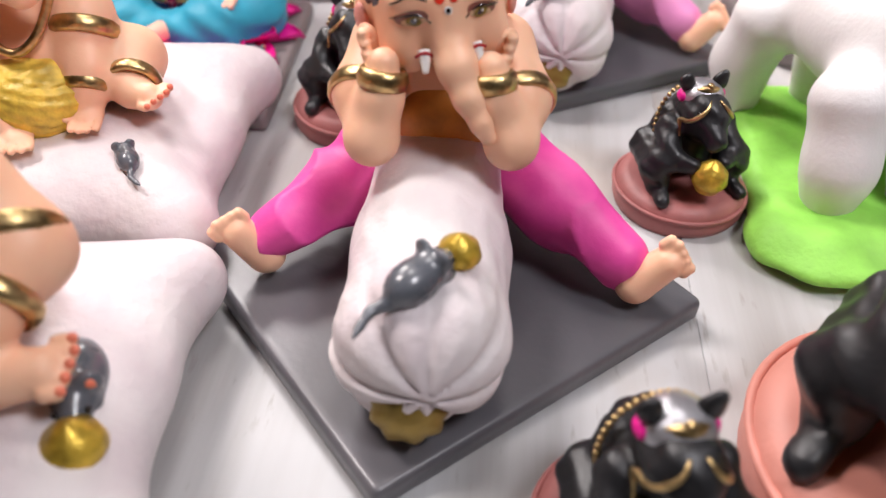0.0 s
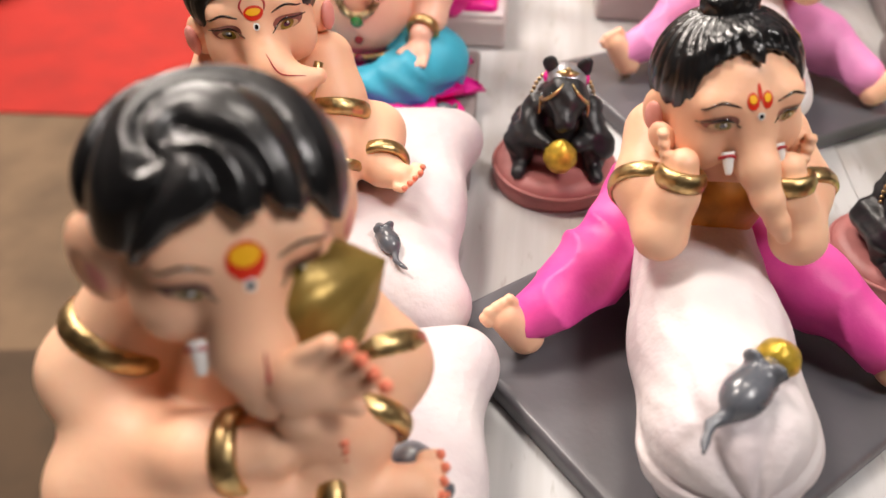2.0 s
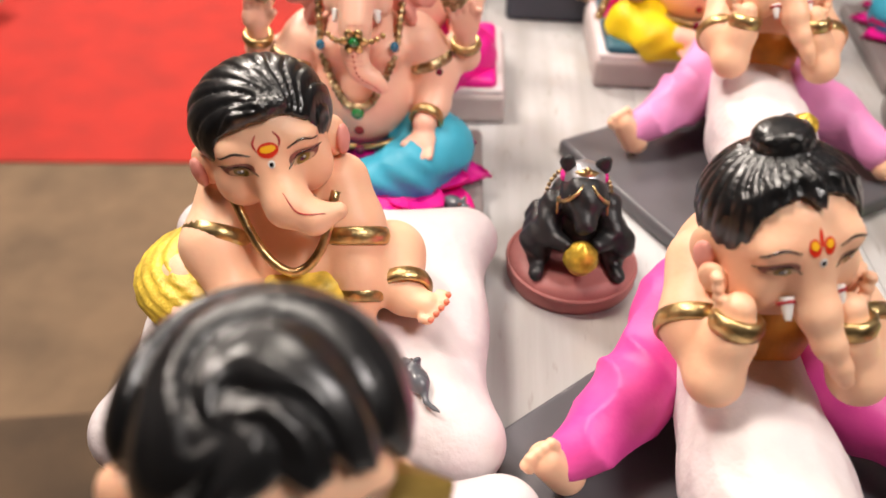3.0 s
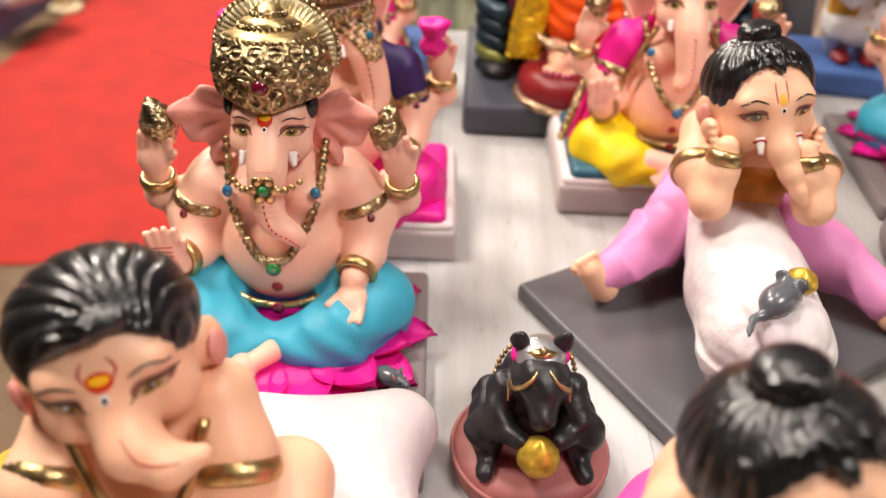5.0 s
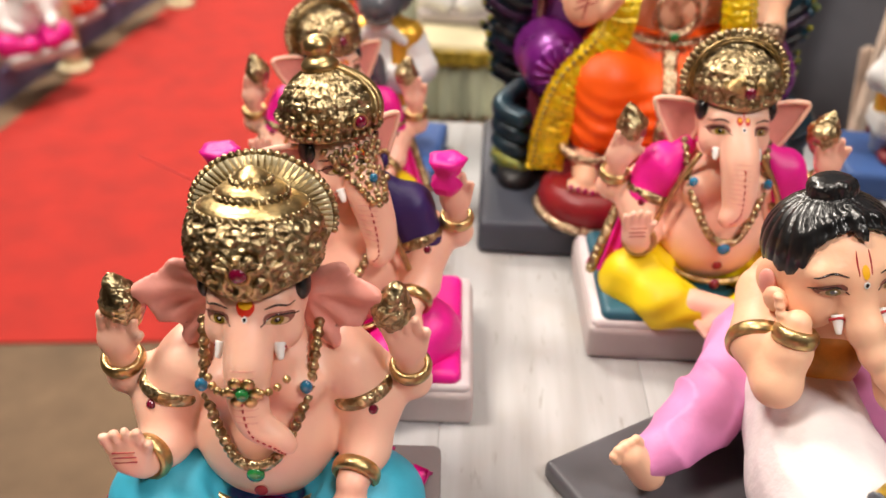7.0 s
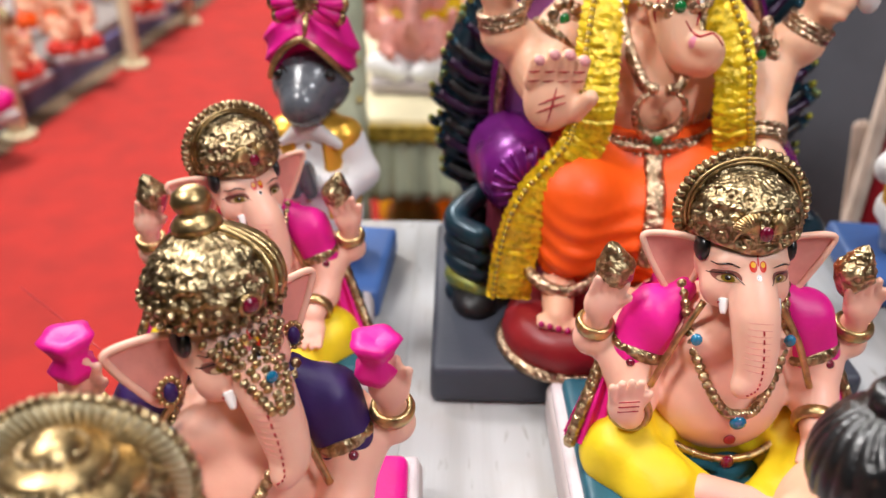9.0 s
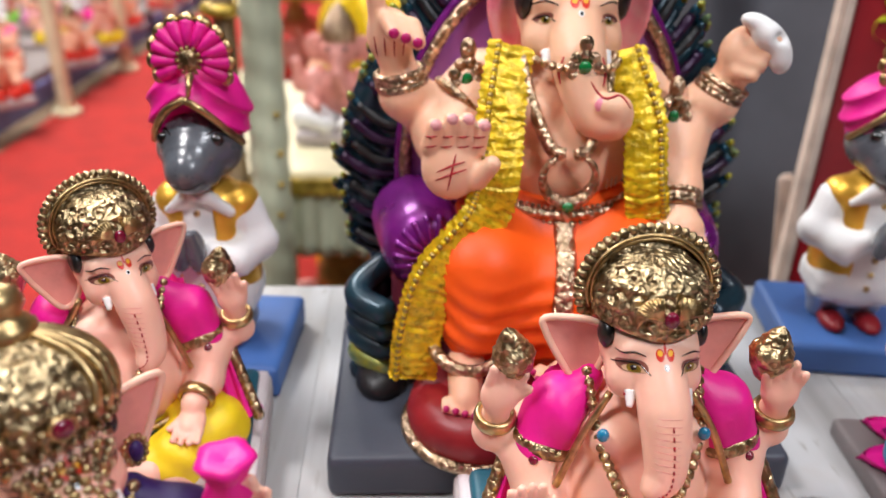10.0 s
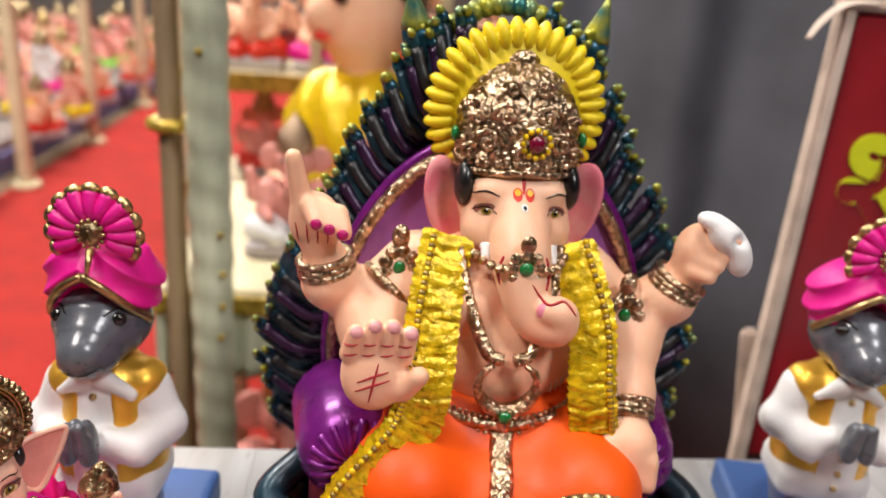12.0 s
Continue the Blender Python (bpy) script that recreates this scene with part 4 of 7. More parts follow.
# crowned four-armed seated idols
def crown_fan(sc, z, y, x=0.0):
    """A barrel crown worked in scrolls, a coil on top and a pleated fan behind."""
    q = rot(-6, 0, 0)
    sc.relief([(0.0330, -0.007), (0.0352, -0.002), (0.0372, 0.008), (0.0372, 0.018), (0.0345, 0.027), (0.0285, 0.033)], (x, y, z), GOLD, q, 180, 44, 17, 0.0017, 0.007)
    sc.lathe([(0.0300, 0.0315), (0.0305, 0.0335), (0.026, 0.0365), (0.0215, 0.0385), (0.0190, 0.0390), (0.0195, 0.0420), (0.0165, 0.0450), (0.0125, 0.0465), (0.0110, 0.0470), (0.0105, 0.0500), (0.0065, 0.0540), (0.0025, 0.0560), (0.0, 0.0565)], (x, y, z), BAND, q, 48)
    for R, zz, n in ((0.0300, 0.0325, 44), (0.0195, 0.0405, 30), (0.0110, 0.0485, 18)):
        for i in range(n):
            a = 2 * math.pi * i / n
            d = q @ np.array((R * math.cos(a), R * math.sin(a), zz))
            sc.ball(np.array((x, y, z)) + d, (0.0014, 0.0014, 0.0024), GOLD, rot(0, 0, math.degrees(a)) @ rot(35, 0, 0), 7, 5)
    n = 36
    c = np.array((x, y + 0.024, z + 0.016))
    for i in range(n):
        a = math.radians(-14 + 208 * i / (n - 1))
        d = np.array((math.cos(a), 0.0, math.sin(a)))
        sc.tube([c + d * 0.024, c + d * 0.040], (0.0012, 0.0026), CUT, 6)
        sc.ball(c + d * 0.0412, 0.0024, GOLD, None, 7, 5)
    sc.add(*disc_fan(c + np.array((0, 0.0015, 0)), 0.040, 40), BAND)
    sc.ball((x, y - 0.0395, z + 0.010), (0.0048, 0.003, 0.0050), GEMR, None, 16, 8)
    sc.ring((x, y - 0.0390, z + 0.010), (0, 1, 0), 0.0058, 0.0012, BAND, 20)
    for sx in (-1, 1):
        for k in range(4):
            a = math.radians(25 + 38 * k)
            sc.tube(spline([(x + sx * 0.005 * math.cos(a), y - 0.0392, z + 0.010 + 0.005 * math.sin(a)), (x + sx * (0.010 * math.cos(a) + 0.003), y - 0.0390, z + 0.010 + 0.011 * math.sin(a)), (x + sx * 0.014 * math.cos(a), y - 0.0375, z + 0.008 + 0.013 * math.sin(a))], 5), np.linspace(0.0016, 0.0007, 11), GOLD, 6)


def disc_fan(c, R, seg, thick=0.003):
    v, f = [c + (0, -thick, 0), c + (0, thick, 0)], []
    for i in range(seg):
        a = 2 * math.pi * i / seg
        d = np.array((math.cos(a), 0, math.sin(a))) * R
        v += [c + d + (0, -thick, 0), c + d + (0, thick, 0)]
    for i in range(seg):
        a, b = 2 + 2 * i, 2 + 2 * ((i + 1) % seg)
        f += [(0, a, b), (1, b + 1, a + 1), (a, a + 1, b + 1, b)]
    return np.array(v), f


def crown_dome(sc, z, y, x=0.0):
    """A scrolled half-dome crown before a round beaded back plate."""
    q = rot(-4, 0, 0)
    sc.relief([(0.0300, -0.005), (0.0318, 0.000), (0.0325, 0.010), (0.0295, 0.022), (0.0225, 0.031), (0.0120, 0.037), (0.001, 0.039)], (x, y, z), GOLD, q, 170, 46, 15, 0.0016, 0.004)
    c = np.array((x, y + 0.010, z + 0.011))
    sc.add(*disc_fan(c, 0.0395, 56, 0.004), GOLD)
    for k in range(34):
        a = math.radians(-30 + 240 * k / 33)
        sc.ball(c + np.array((math.cos(a) * 0.0400, -0.002, math.sin(a) * 0.0400)), (0.0036, 0.0036, 0.0030), GOLD, rot(0, -math.degrees(a), 0), 8, 6)
    for R in (0.0360, 0.0335):
        sc.tube([c + np.array((math.cos(a) * R, -0.005, math.sin(a) * R)) for a in np.radians(np.linspace(-20, 200, 40))], 0.0011, BAND, 6)
    for sx in (-1, 1):
        for j in range(9):
            a = math.radians(8 + 9 * j)
            p = np.array((x + sx * 0.004, y - 0.0345, z + 0.010))
            sc.tube([p, p + 0.014 * np.array((sx * math.cos(a), 0.35 * math.cos(a), math.sin(a)))], (0.0008, 0.0014), BAND, 6)
    sc.ball((x, y - 0.0350, z + 0.010), (0.0042, 0.003, 0.0055), GEMR, None, 16, 8)


def crown_tall(sc, z, y, x=0.0):
    """A bulbous turban crown, one side knobbed and the other pleated, with two balls on top."""
    q = rot(-6, 0, 0)
    prof = [(0.0300, -0.004), (0.0335, 0.004), (0.0350, 0.014), (0.0325, 0.025), (0.0250, 0.035), (0.0150, 0.042), (0.0090, 0.045)]
    sc.relief(prof, (x, y, z), GOLD, q, 160, 40, 24, 0.0016)
    sc.lathe([(0.010, 0.041), (0.0130, 0.045), (0.0130, 0.049), (0.0100, 0.053), (0.0075, 0.055), (0.0095, 0.058), (0.0105, 0.062), (0.0085, 0.067), (0.0040, 0.070), (0, 0.0705)], (x, y + 0.002, z), BAND, q, 32)
    p = np.array(prof)
    for k in range(13):
        a = math.radians(-62 + 14 * k)
        sc.tube([np.array((x, y, z)) + q @ np.array(((r + 0.0012) * math.cos(a + 6 * (zz - 0.01)), (r + 0.0012) * math.sin(a + 6 * (zz - 0.01)), zz)) for r, zz in spline(p[1:], 3)], 0.0024, BAND, 7)
    for k, (r, zz) in enumerate(((0.0345, 0.003), (0.0362, 0.013))):
        n = 34 - 4 * k
        sc.beads([(x + r * math.cos(2 * math.pi * (i + 0.5 * k) / n), y + 0.1 * zz + r * math.sin(2 * math.pi * (i + 0.5 * k) / n), z + zz) for i in range(n)], 0.0024, GOLD)
    sc.ball((x, y - 0.037, z + 0.014), (0.0045, 0.003, 0.0048), GEMR, None, 16, 8)
    sc.ring((x, y - 0.0365, z + 0.014), (0, 1, 0), 0.0055, 0.0011, BAND, 20)


def fan_ear(sg, at, s, tn, size=1.0):
    """A large fan ear with ribs; the ribs come from its own folds."""
    c = at(sg * 1.45, 0.25, -0.2)

    def ribs(p):
        q = (p - at(sg * 0.8, 0.1, 0.0)) / s
        a = np.arctan2(q[:, 2], sg * q[:, 0])
        return 0.06 * s * np.sin(11 * a) * np.clip(np.hypot(q[:, 0], q[:, 2]) - 0.2, 0, 1)
    e = Clay(ribs)
    q = tn @ rot(0, 0, -sg * 22)
    e.ell(c + s * np.array((sg * 0.2, 0, 0.3)), np.array((0.85, 0.13, 0.62)) * s * size, 0.25 * s, q @ rot(0, sg * 12, 0))
    e.ell(at(sg * 1.25, 0.18, -0.5), np.array((0.5, 0.12, 0.65)) * s * size, 0.25 * s, q @ rot(0, -sg * 15, 0))
    e.carve(at(sg * 1.55, -0.10, -0.1), np.array((0.66, 0.17, 0.62)) * s * size, 0.12 * s, q)
    return e


def flat_ear(sc, sg, at, s):
    """A flat angular ear: rolled rim round a rose hollow."""
    rim = [(0.82, 0.46), (1.36, 0.60), (2.06, 0.58), (2.02, 0.26), (1.72, -0.30), (1.40, -0.76), (1.10, -0.72), (0.86, -0.26)]
    pts = [at(sg * x, 0.16 + 0.10 * (x - 0.8), z) for x, z in rim]
    sp = spline(pts + pts[:1], 5)[:-1]
    n = len(sp)
    mid = sp.mean(axis=0)
    back = np.array((0, 0.05 * s, 0))
    v = [mid + back * 2.2] + [mid + back * 1.4 + 0.6 * (p - mid) for p in sp] + list(sp) + [mid + back * 3.4] + [p + back for p in sp]
    f = [(0, 1 + i, 1 + (i + 1) % n) for i in range(n)]
    f += [(1 + i, 1 + n + i, 1 + n + (i + 1) % n, 1 + (i + 1) % n) for i in range(n)]
    k = 1 + 2 * n
    f += [(k, k + 1 + (i + 1) % n, k + 1 + i) for i in range(n)]
    sc.add(v, f, EARP)
    sc.tube(sp, 0.075 * s, SKINP, 8, True)


def shell(sc, p, s, tilt=0):
    """A gilded spiral shell."""
    sc.lathe([(0.0, -1.1), (0.28, -0.9), (0.55, -0.5), (0.72, -0.05), (0.66, 0.25), (0.52, 0.38), (0.5, 0.5), (0.36, 0.68), (0.33, 0.78), (0.2, 0.95), (0.0, 1.1)], (0, 0, 0), GOLD, rot(0, tilt, 0), 24, lambda a, z: 1 + 0.06 * np.cos(7 * a + 4 * z))
    sc.v[-1] = np.array(p) + sc.v[-1] * s


def bud(sc, p, s):
    """A magenta lotus bud in two tiers."""
    sc.lathe([(0.0, -0.9), (0.55, -0.8), (0.75, -0.35), (0.5, 0.0), (0.62, 0.35), (0.85, 0.8), (0.5, 0.85), (0.0, 0.7)], (0, 0, 0), MAG, rot(0, 0, 0), 24, lambda a, z: 1 + 0.09 * np.cos(5 * a))
    sc.v[-1] = np.array(p) + sc.v[-1] * s


def petal(sc, c, way, L, W, paint, rise=0.3, curl=0.5):
    """One thick lotus petal from c along way."""
    way = np.array(way, float)
    side = np.array((-way[1], way[0], 0))
    up = np.array((0, 0, 1.0))
    n, w = 10, 8
    v, f = [], []
    for lay in (1, -1):
        for i in range(n + 1):
            t = i / n
            hw = W * math.sin(math.pi * min(1, 0.12 + 0.88 * t) ** 0.8) ** 0.7 if t < 1 else 0.0
            for j in range(w + 1):
                u = 2 * j / w - 1
                v.append(np.array(c) + way * L * t * (1 - 0.06 * u * u) + side * hw * u + up * (rise * L * t * t + curl * W * u * u * 0.35 - 0.02 * L * math.cos(5 * math.pi * u) + lay * 0.0016 * (1 - u * u) * (1.05 - t)))
    o = (n + 1) * (w + 1)
    for i in range(n):
        for j in range(w):
            a = i * (w + 1) + j
            f.append((a, a + w + 1, a + w + 2, a + 1))
            f.append((o + a, o + a + 1, o + a + w + 2, o + a + w + 1))
    sc.add(v, f, paint)


def seated_idol(m, label, dhoti, seat, crown, hold, shawl=None, trunk="right", tilak="flame", yaw=0, cape=False, group="", name="seated_idol", trunk_gem=GEMG):
    sc = Sculpt()
    z0 = 0.0
    if seat == "lotus":
        plinth(sc, 0.098, 0.098, 0, 0.016, 0.004, BASEG, 0, (0.0, -0.062), 0.0025)
        for i in range(13):
            a = 2 * math.pi * i / 13
            petal(sc, (0.05 * math.cos(a), -0.04 + 0.05 * math.sin(a), 0.017), (math.cos(a), math.sin(a), 0), 0.055, 0.021, MAG, 0.02, 0.5)
            a += 0.24
            petal(sc, (0.042 * math.cos(a), -0.04 + 0.042 * math.sin(a), 0.021), (math.cos(a), math.sin(a), 0), 0.050, 0.020, MAG, 0.12, 0.6)
        sc.lathe([(0.0, 0.026), (0.06, 0.025), (0.068, 0.019), (0.06, 0.014)], (0, -0.035, 0), MAG, seg=36)
        mouse_small(sc, (0.076, -0.090, 0.022), 0.015, -35, modak=False)
    elif seat is PURP:
        sc.lathe([(0.0, -0.011), (0.100, -0.011), (0.103, -0.004), (0.102, 0.010), (0.096, 0.016), (0.090, 0.018)], (0, -0.012, 0), BASEG, None, 56)
        sc.lathe([(0.094, 0.014), (0.095, 0.024), (0.090, 0.034), (0.080, 0.038), (0.0, 0.040)], (0, -0.012, 0), PURP, None, 56)
        z0 = 0.010
    else:
        plinth(sc, 0.095, 0.068, 0, 0.030, 0.004, GREYW, 0, (0, -0.004), 0.0025)
        plinth(sc, 0.093, 0.066, 0.026, 0.036, 0.004, WHITE, 0, (0, -0.004), 0.0025)
        plinth(sc, 0.086, 0.062, 0.030, 0.043, 0.006, seat, 0, (0, -0.006), 0.0022)
        z0 = 0.014
    o = np.array((0, 0, z0))

    def P(*q):
        return np.array(q, float) + o
    b = Clay()
    b.ell(P(0, -0.002, 0.070), (0.043, 0.040, 0.042), 0.012)
    b.ell(P(0, 0.006, 0.110), (0.041, 0.028, 0.028), 0.014)
    for sg in (-1, 1):
        b.ell(P(sg * 0.018, -0.018, 0.112), (0.015, 0.012, 0.013), 0.008)
        # raised arms
        b.chain([P(sg * 0.042, 0.014, 0.118), P(sg * 0.066, 0.012, 0.092), P(sg * 0.080, 0.004, 0.100), P(sg * 0.079, 0.0, 0.117)], (0.012, 0.0112, 0.0098, 0.0076), 0.008)
        hand(b, P(sg * 0.078, -0.003, 0.130), (-sg * 0.25, -0.1, 1), (0, -1, 0.1), 0.0126)
        # lower arms
        b.chain([P(sg * 0.046, 0.000, 0.112), P(sg * 0.058, -0.006, 0.088), P(sg * 0.056, -0.022, 0.072)], (0.0155, 0.0145, 0.0122), 0.01)
    b.chain([P(-0.056, -0.022, 0.072), P(-0.062, -0.038, 0.074)], (0.0122, 0.009), 0.008)
    hand(b, P(-0.066, -0.043, 0.084), (-0.1, -0.05, 1), (0.1, -1, 0.1), 0.0125)
    b.chain([P(0.056, -0.022, 0.072), P(0.050, -0.042, 0.066)], (0.0122, 0.009), 0.008)
    hand(b, P(0.049, -0.052, 0.058), (-0.15, -1, -0.35), (0, -0.3, 1), 0.0122)
    # feet
    if seat != "lotus":
        b.cap(P(-0.02, -0.066, 0.038), P(0.022, -0.074, 0.034), 0.012, 0.0095, 0.008)
    foot(b, P(0.0, -0.076, 0.034), P(-0.012, -0.086, 0.031), (0, -0.4, 1), 0.0095)
    sc.clay(b, SKINP, 0.0017)
    if seat == "lotus":
        f2 = Clay()
        foot(f2, P(-0.016, -0.088, 0.030), P(-0.022, -0.105, 0.022), (0, -0.4, 1), 0.011)
        sc.clay(f2, SKINP, 0.0018)
    # dhoti: two folded knees
    d = Clay(lambda p: 0.0009 * np.sin(260 * p[:, 2] + 200 * np.abs(p[:, 0]) + 3 * np.sin(70 * p[:, 1])))
    for sg in (-1, 1):
        d.chain([P(sg * 0.026, 0.000, 0.040), P(sg * 0.060, -0.030, 0.036), P(sg * 0.040, -0.056, 0.033), P(sg * 0.016, -0.066, 0.032)], (0.026, 0.0262, 0.0235, 0.017) if seat == "lotus" else (0.024, 0.0225, 0.0195, 0.014), 0.012)
    d.ell(P(0, 0.012, 0.036), (0.052, 0.036, 0.020), 0.01)
    sc.clay(d, dhoti, 0.0018)
    # ornaments
    belt = [P(0.046 * math.sin(a), -0.003 - 0.0405 * math.cos(a), 0.058 - 0.014 * math.cos(a)) for a in np.radians(np.linspace(-80, 80, 24))]
    sc.tube(belt, 0.0026, BAND, 6)
    sc.beads(belt[::2], 0.0028, GOLD)
    sc.ball(P(0, -0.0455, 0.043), (0.0042, 0.003, 0.0048), GEMR, None, 12, 6)
    sc.ball(P(0, -0.0420, 0.058), (0.0038, 0.0015, 0.0036), RED, None, 10, 6)
    neck = spline([P(-0.031, 0.0, 0.142), P(-0.026, -0.026, 0.112), P(-0.012, -0.042, 0.086), P(0, -0.0445, 0.080), P(0.012, -0.042, 0.086), P(0.026, -0.026, 0.112), P(0.031, 0.0, 0.142)], 7)
    sc.beads(neck, 0.0033, GOLD)
    sc.tube(neck, 0.0022, BAND, 6)
    sc.ball(P(0, -0.047, 0.076), (0.005, 0.003, 0.0048), GEMB if shawl else GEMG, None, 14, 7)
    sc.ball(P(-0.027, -0.029, 0.122), (0.0035, 0.003, 0.004), GEMB, None, 12, 6)
    sc.ball(P(0.027, -0.029, 0.122), (0.0035, 0.003, 0.004), GEMB, None, 12, 6)
    for sg in (-1, 1):
        sc.ring(P(sg * 0.0795, 0.001, 0.112), (-sg * 0.05, -0.2, 1), 0.0098, 0.0024, BAND, 24, 1.5)
        sc.ring(P(sg * 0.053, -0.003, 0.099), (sg * 0.4, -0.2, -1), 0.0162, 0.0022, GOLD, 26, 1.5)
        sc.ball(P(sg * 0.060, -0.019, 0.098), (0.003, 0.003, 0.003), GEMR, None, 8, 6)
    sc.ring(P(-0.0605, -0.034, 0.0738), (-0.3, -0.8, 0.15), 0.0112, 0.0024, BAND, 24, 1.5)
    sc.ring(P(0.0515, -0.036, 0.0680), (-0.25, -1, -0.3), 0.0114, 0.0024, BAND, 24, 1.5)
    for i in range(3):
        y = 0.0845 + 0.0035 * i
        sc.tube([P(-0.072, -0.0490, y), P(-0.060, -0.0490, y + 0.001)], 0.0004, LINE, 5)
    if hold == "shell":
        shell(sc, P(-0.072, 0.000, 0.153), 0.0165, -14)
        shell(sc, P(0.070, 0.000, 0.152), 0.0165, 10)
    else:
        bud(sc, P(-0.078, -0.004, 0.150), 0.015)
        bud(sc, P(0.072, -0.004, 0.148), 0.015)
    # shawl and cape
    if shawl:
        sh = Clay(lambda p: 0.0008 * np.sin(240 * p[:, 0] + 90 * p[:, 2]))
        for sg in (-1, 1):
            sh.chain([P(sg * 0.029, 0.003, 0.137), P(sg * 0.045, 0.000, 0.120), P(sg * 0.0545, -0.004, 0.097)], (0.0075, 0.0160, 0.0163), 0.01)
        sc.clay(sh, shawl, 0.0019)
        for sg in (-1, 1):
            sc.tube(spline([P(sg * 0.022, -0.016, 0.140), P(sg * 0.036, -0.022, 0.116), P(sg * 0.048, -0.026, 0.086)], 6), 0.0022, BAND, 6)
    if cape:
        n, w = 14, 30
        v, f = [], []
        for i in range(n + 1):
            for j in range(w + 1):
                u = 2 * j / w - 1
                t = i / n
                x = u * (0.052 + 0.042 * t)
                v.append(P(x, 0.030 + 0.020 * (1 - u * u) - 0.012 * t - 0.034 * u * u * t + 0.003 * math.cos(18 * u * math.pi), 0.130 - 0.096 * t - 0.02 * u * u * (1 - t)))
        f = [(i * (w + 1) + j, i * (w + 1) + j + 1, (i + 1) * (w + 1) + j + 1, (i + 1) * (w + 1) + j) for i in range(n) for j in range(w)]
        v2 = [p + np.array((0, 0.003, 0)) for p in v]
        k = len(v)
        f2 = [tuple(k + i for i in q[::-1]) for q in f]
        sc.add(v + v2, f + f2, shawl)
        # pleated side falls of the cape with a gilded hem
        for sg in (-1, 1):
            v = [P(sg * (0.048 + u * (0.018 + 0.026 * t)), 0.004 - 0.030 * t + 0.0022 * math.cos(26 * u), 0.106 - 0.066 * t) for t in np.linspace(0, 1, 11) for u in np.linspace(0, 1, 25)]
            f = [(i * 25 + j, i * 25 + j + 1, i * 25 + j + 26, i * 25 + j + 25) for i in range(10) for j in range(24)]
            k = len(v)
            sc.add(v + [p + np.array((0, 0.003, 0)) for p in v], f + [tuple(k + i for i in q[::-1]) for q in f], shawl)
            hem = [v[i * 25 + 24] for i in range(11)]
            sc.tube(hem, 0.0042, GOLD, 8)
            sc.beads(hem, 0.0046, GOLD)
    # head
    s = 0.0268
    tn = rot(-5, 0, yaw)
    h, at = head(P(0, -0.002, 0.157), s, tn)
    if trunk == "right":
        tp = [at(0, -0.72, -0.1), at(0, -1.12, -0.7), at(-0.03, -1.26, -1.3), at(0.1, -1.4, -1.85), at(0.5, -1.5, -2.1), at(0.72, -1.48, -2.35)]
        tr = (0.42, 0.42, 0.36, 0.29, 0.22, 0.15)
    else:
        tp = [at(0, -0.72, -0.1), at(0.05, -1.12, -0.7), at(0.12, -1.3, -1.4), at(0.1, -1.42, -1.95), at(-0.12, -1.5, -2.2)]
        tr = (0.46, 0.47, 0.42, 0.34, 0.22)
    h.chain(spline(tp, 3), np.interp(np.linspace(0, 1, 3 * (len(tp) - 1) + 1), np.linspace(0, 1, len(tr)), tr) * s, 0.12 * s)
    sc.clay(h, SKINP, 0.0013)
    for sg in (-1, 1):
        if crown == "fan":
            sc.clay(fan_ear(sg, at, s, tn, 0.92), EARP, 0.0015)
        else:
            flat_ear(sc, sg, at, s)
            if crown == "tall":
                sc.ball(at(sg * 1.28, -0.10, -0.42), np.array((0.13, 0.10, 0.2)) * s, NAVY, tn, 12, 8)
                sc.beads([at(sg * (1.28 + 0.19 * math.cos(a)), -0.06, -0.42 + 0.26 * math.sin(a)) for a in np.linspace(0, 6.28, 12, endpoint=False)], 0.065 * s, BAND)
        sc.ball(at(sg * 0.92, -0.1, 0.45), np.array((0.16, 0.3, 0.3)) * s, HAIR, tn, 12, 8)
    face(sc, h, at, s, tn, 1.3, tilak, 0.54, 0.06)
    tusks(sc, at, s, tn, 0.54, -0.80, -0.56, 1.05)
    way = tn @ np.array((0, 1.0, -0.1))
    line = [q + s * np.array((0, -0.45, 0)) for q in tp[1:]]
    pr = h.press(spline(line, 8), way, 0.03, 0.0002)
    for i in range(0, len(pr) - 1, 2):
        sc.tube(pr[i:i + 2], 0.0005, LINE, 5)
    for k in range(9):
        q = at(0, -1.2, -0.55 - 0.13 * k)
        sc.stroke(h, [q - 0.24 * s * np.array((1, 0, 0.1)), q, q + 0.24 * s * np.array((1, 0, -0.1))], 0.008 * s, BLUSH, (0, 1, 0), steps=4)
    if seat == "lotus":
        fl = h.press([at(0, -1.3, -0.95)], (0, 1, 0), 0.04)[0]
        for i in range(6):
            a = i * math.pi / 3
            sc.ball(fl + 0.0065 * np.array((math.cos(a), 0, math.sin(a))), (0.0035, 0.002, 0.0035), BAND, None, 10, 6)
        sc.ball(fl + np.array((0, -0.0015, 0)), (0.0036, 0.0026, 0.0036), trunk_gem, None, 12, 6)
        for sg in (-1, 1):
            sc.beads([fl + np.array((sg * (0.009 + 0.0035 * i), 0.0012 * i * i, 0.0)) for i in range(4)], 0.0022, BAND)
    # crown
    n0 = len(sc.v)
    {"fan": crown_fan, "dome": crown_dome, "tall": crown_tall}[crown](sc, 0.0, 0.0)
    c = at(0, *{"fan": (0.22, 0.86), "dome": (0.20, 0.82), "tall": (0.16, 0.76)}[crown])
    for i in range(n0, len(sc.v)):
        sc.v[i] = c + (sc.v[i] * np.array((0.93, 0.93, 0.84))) @ tn.T
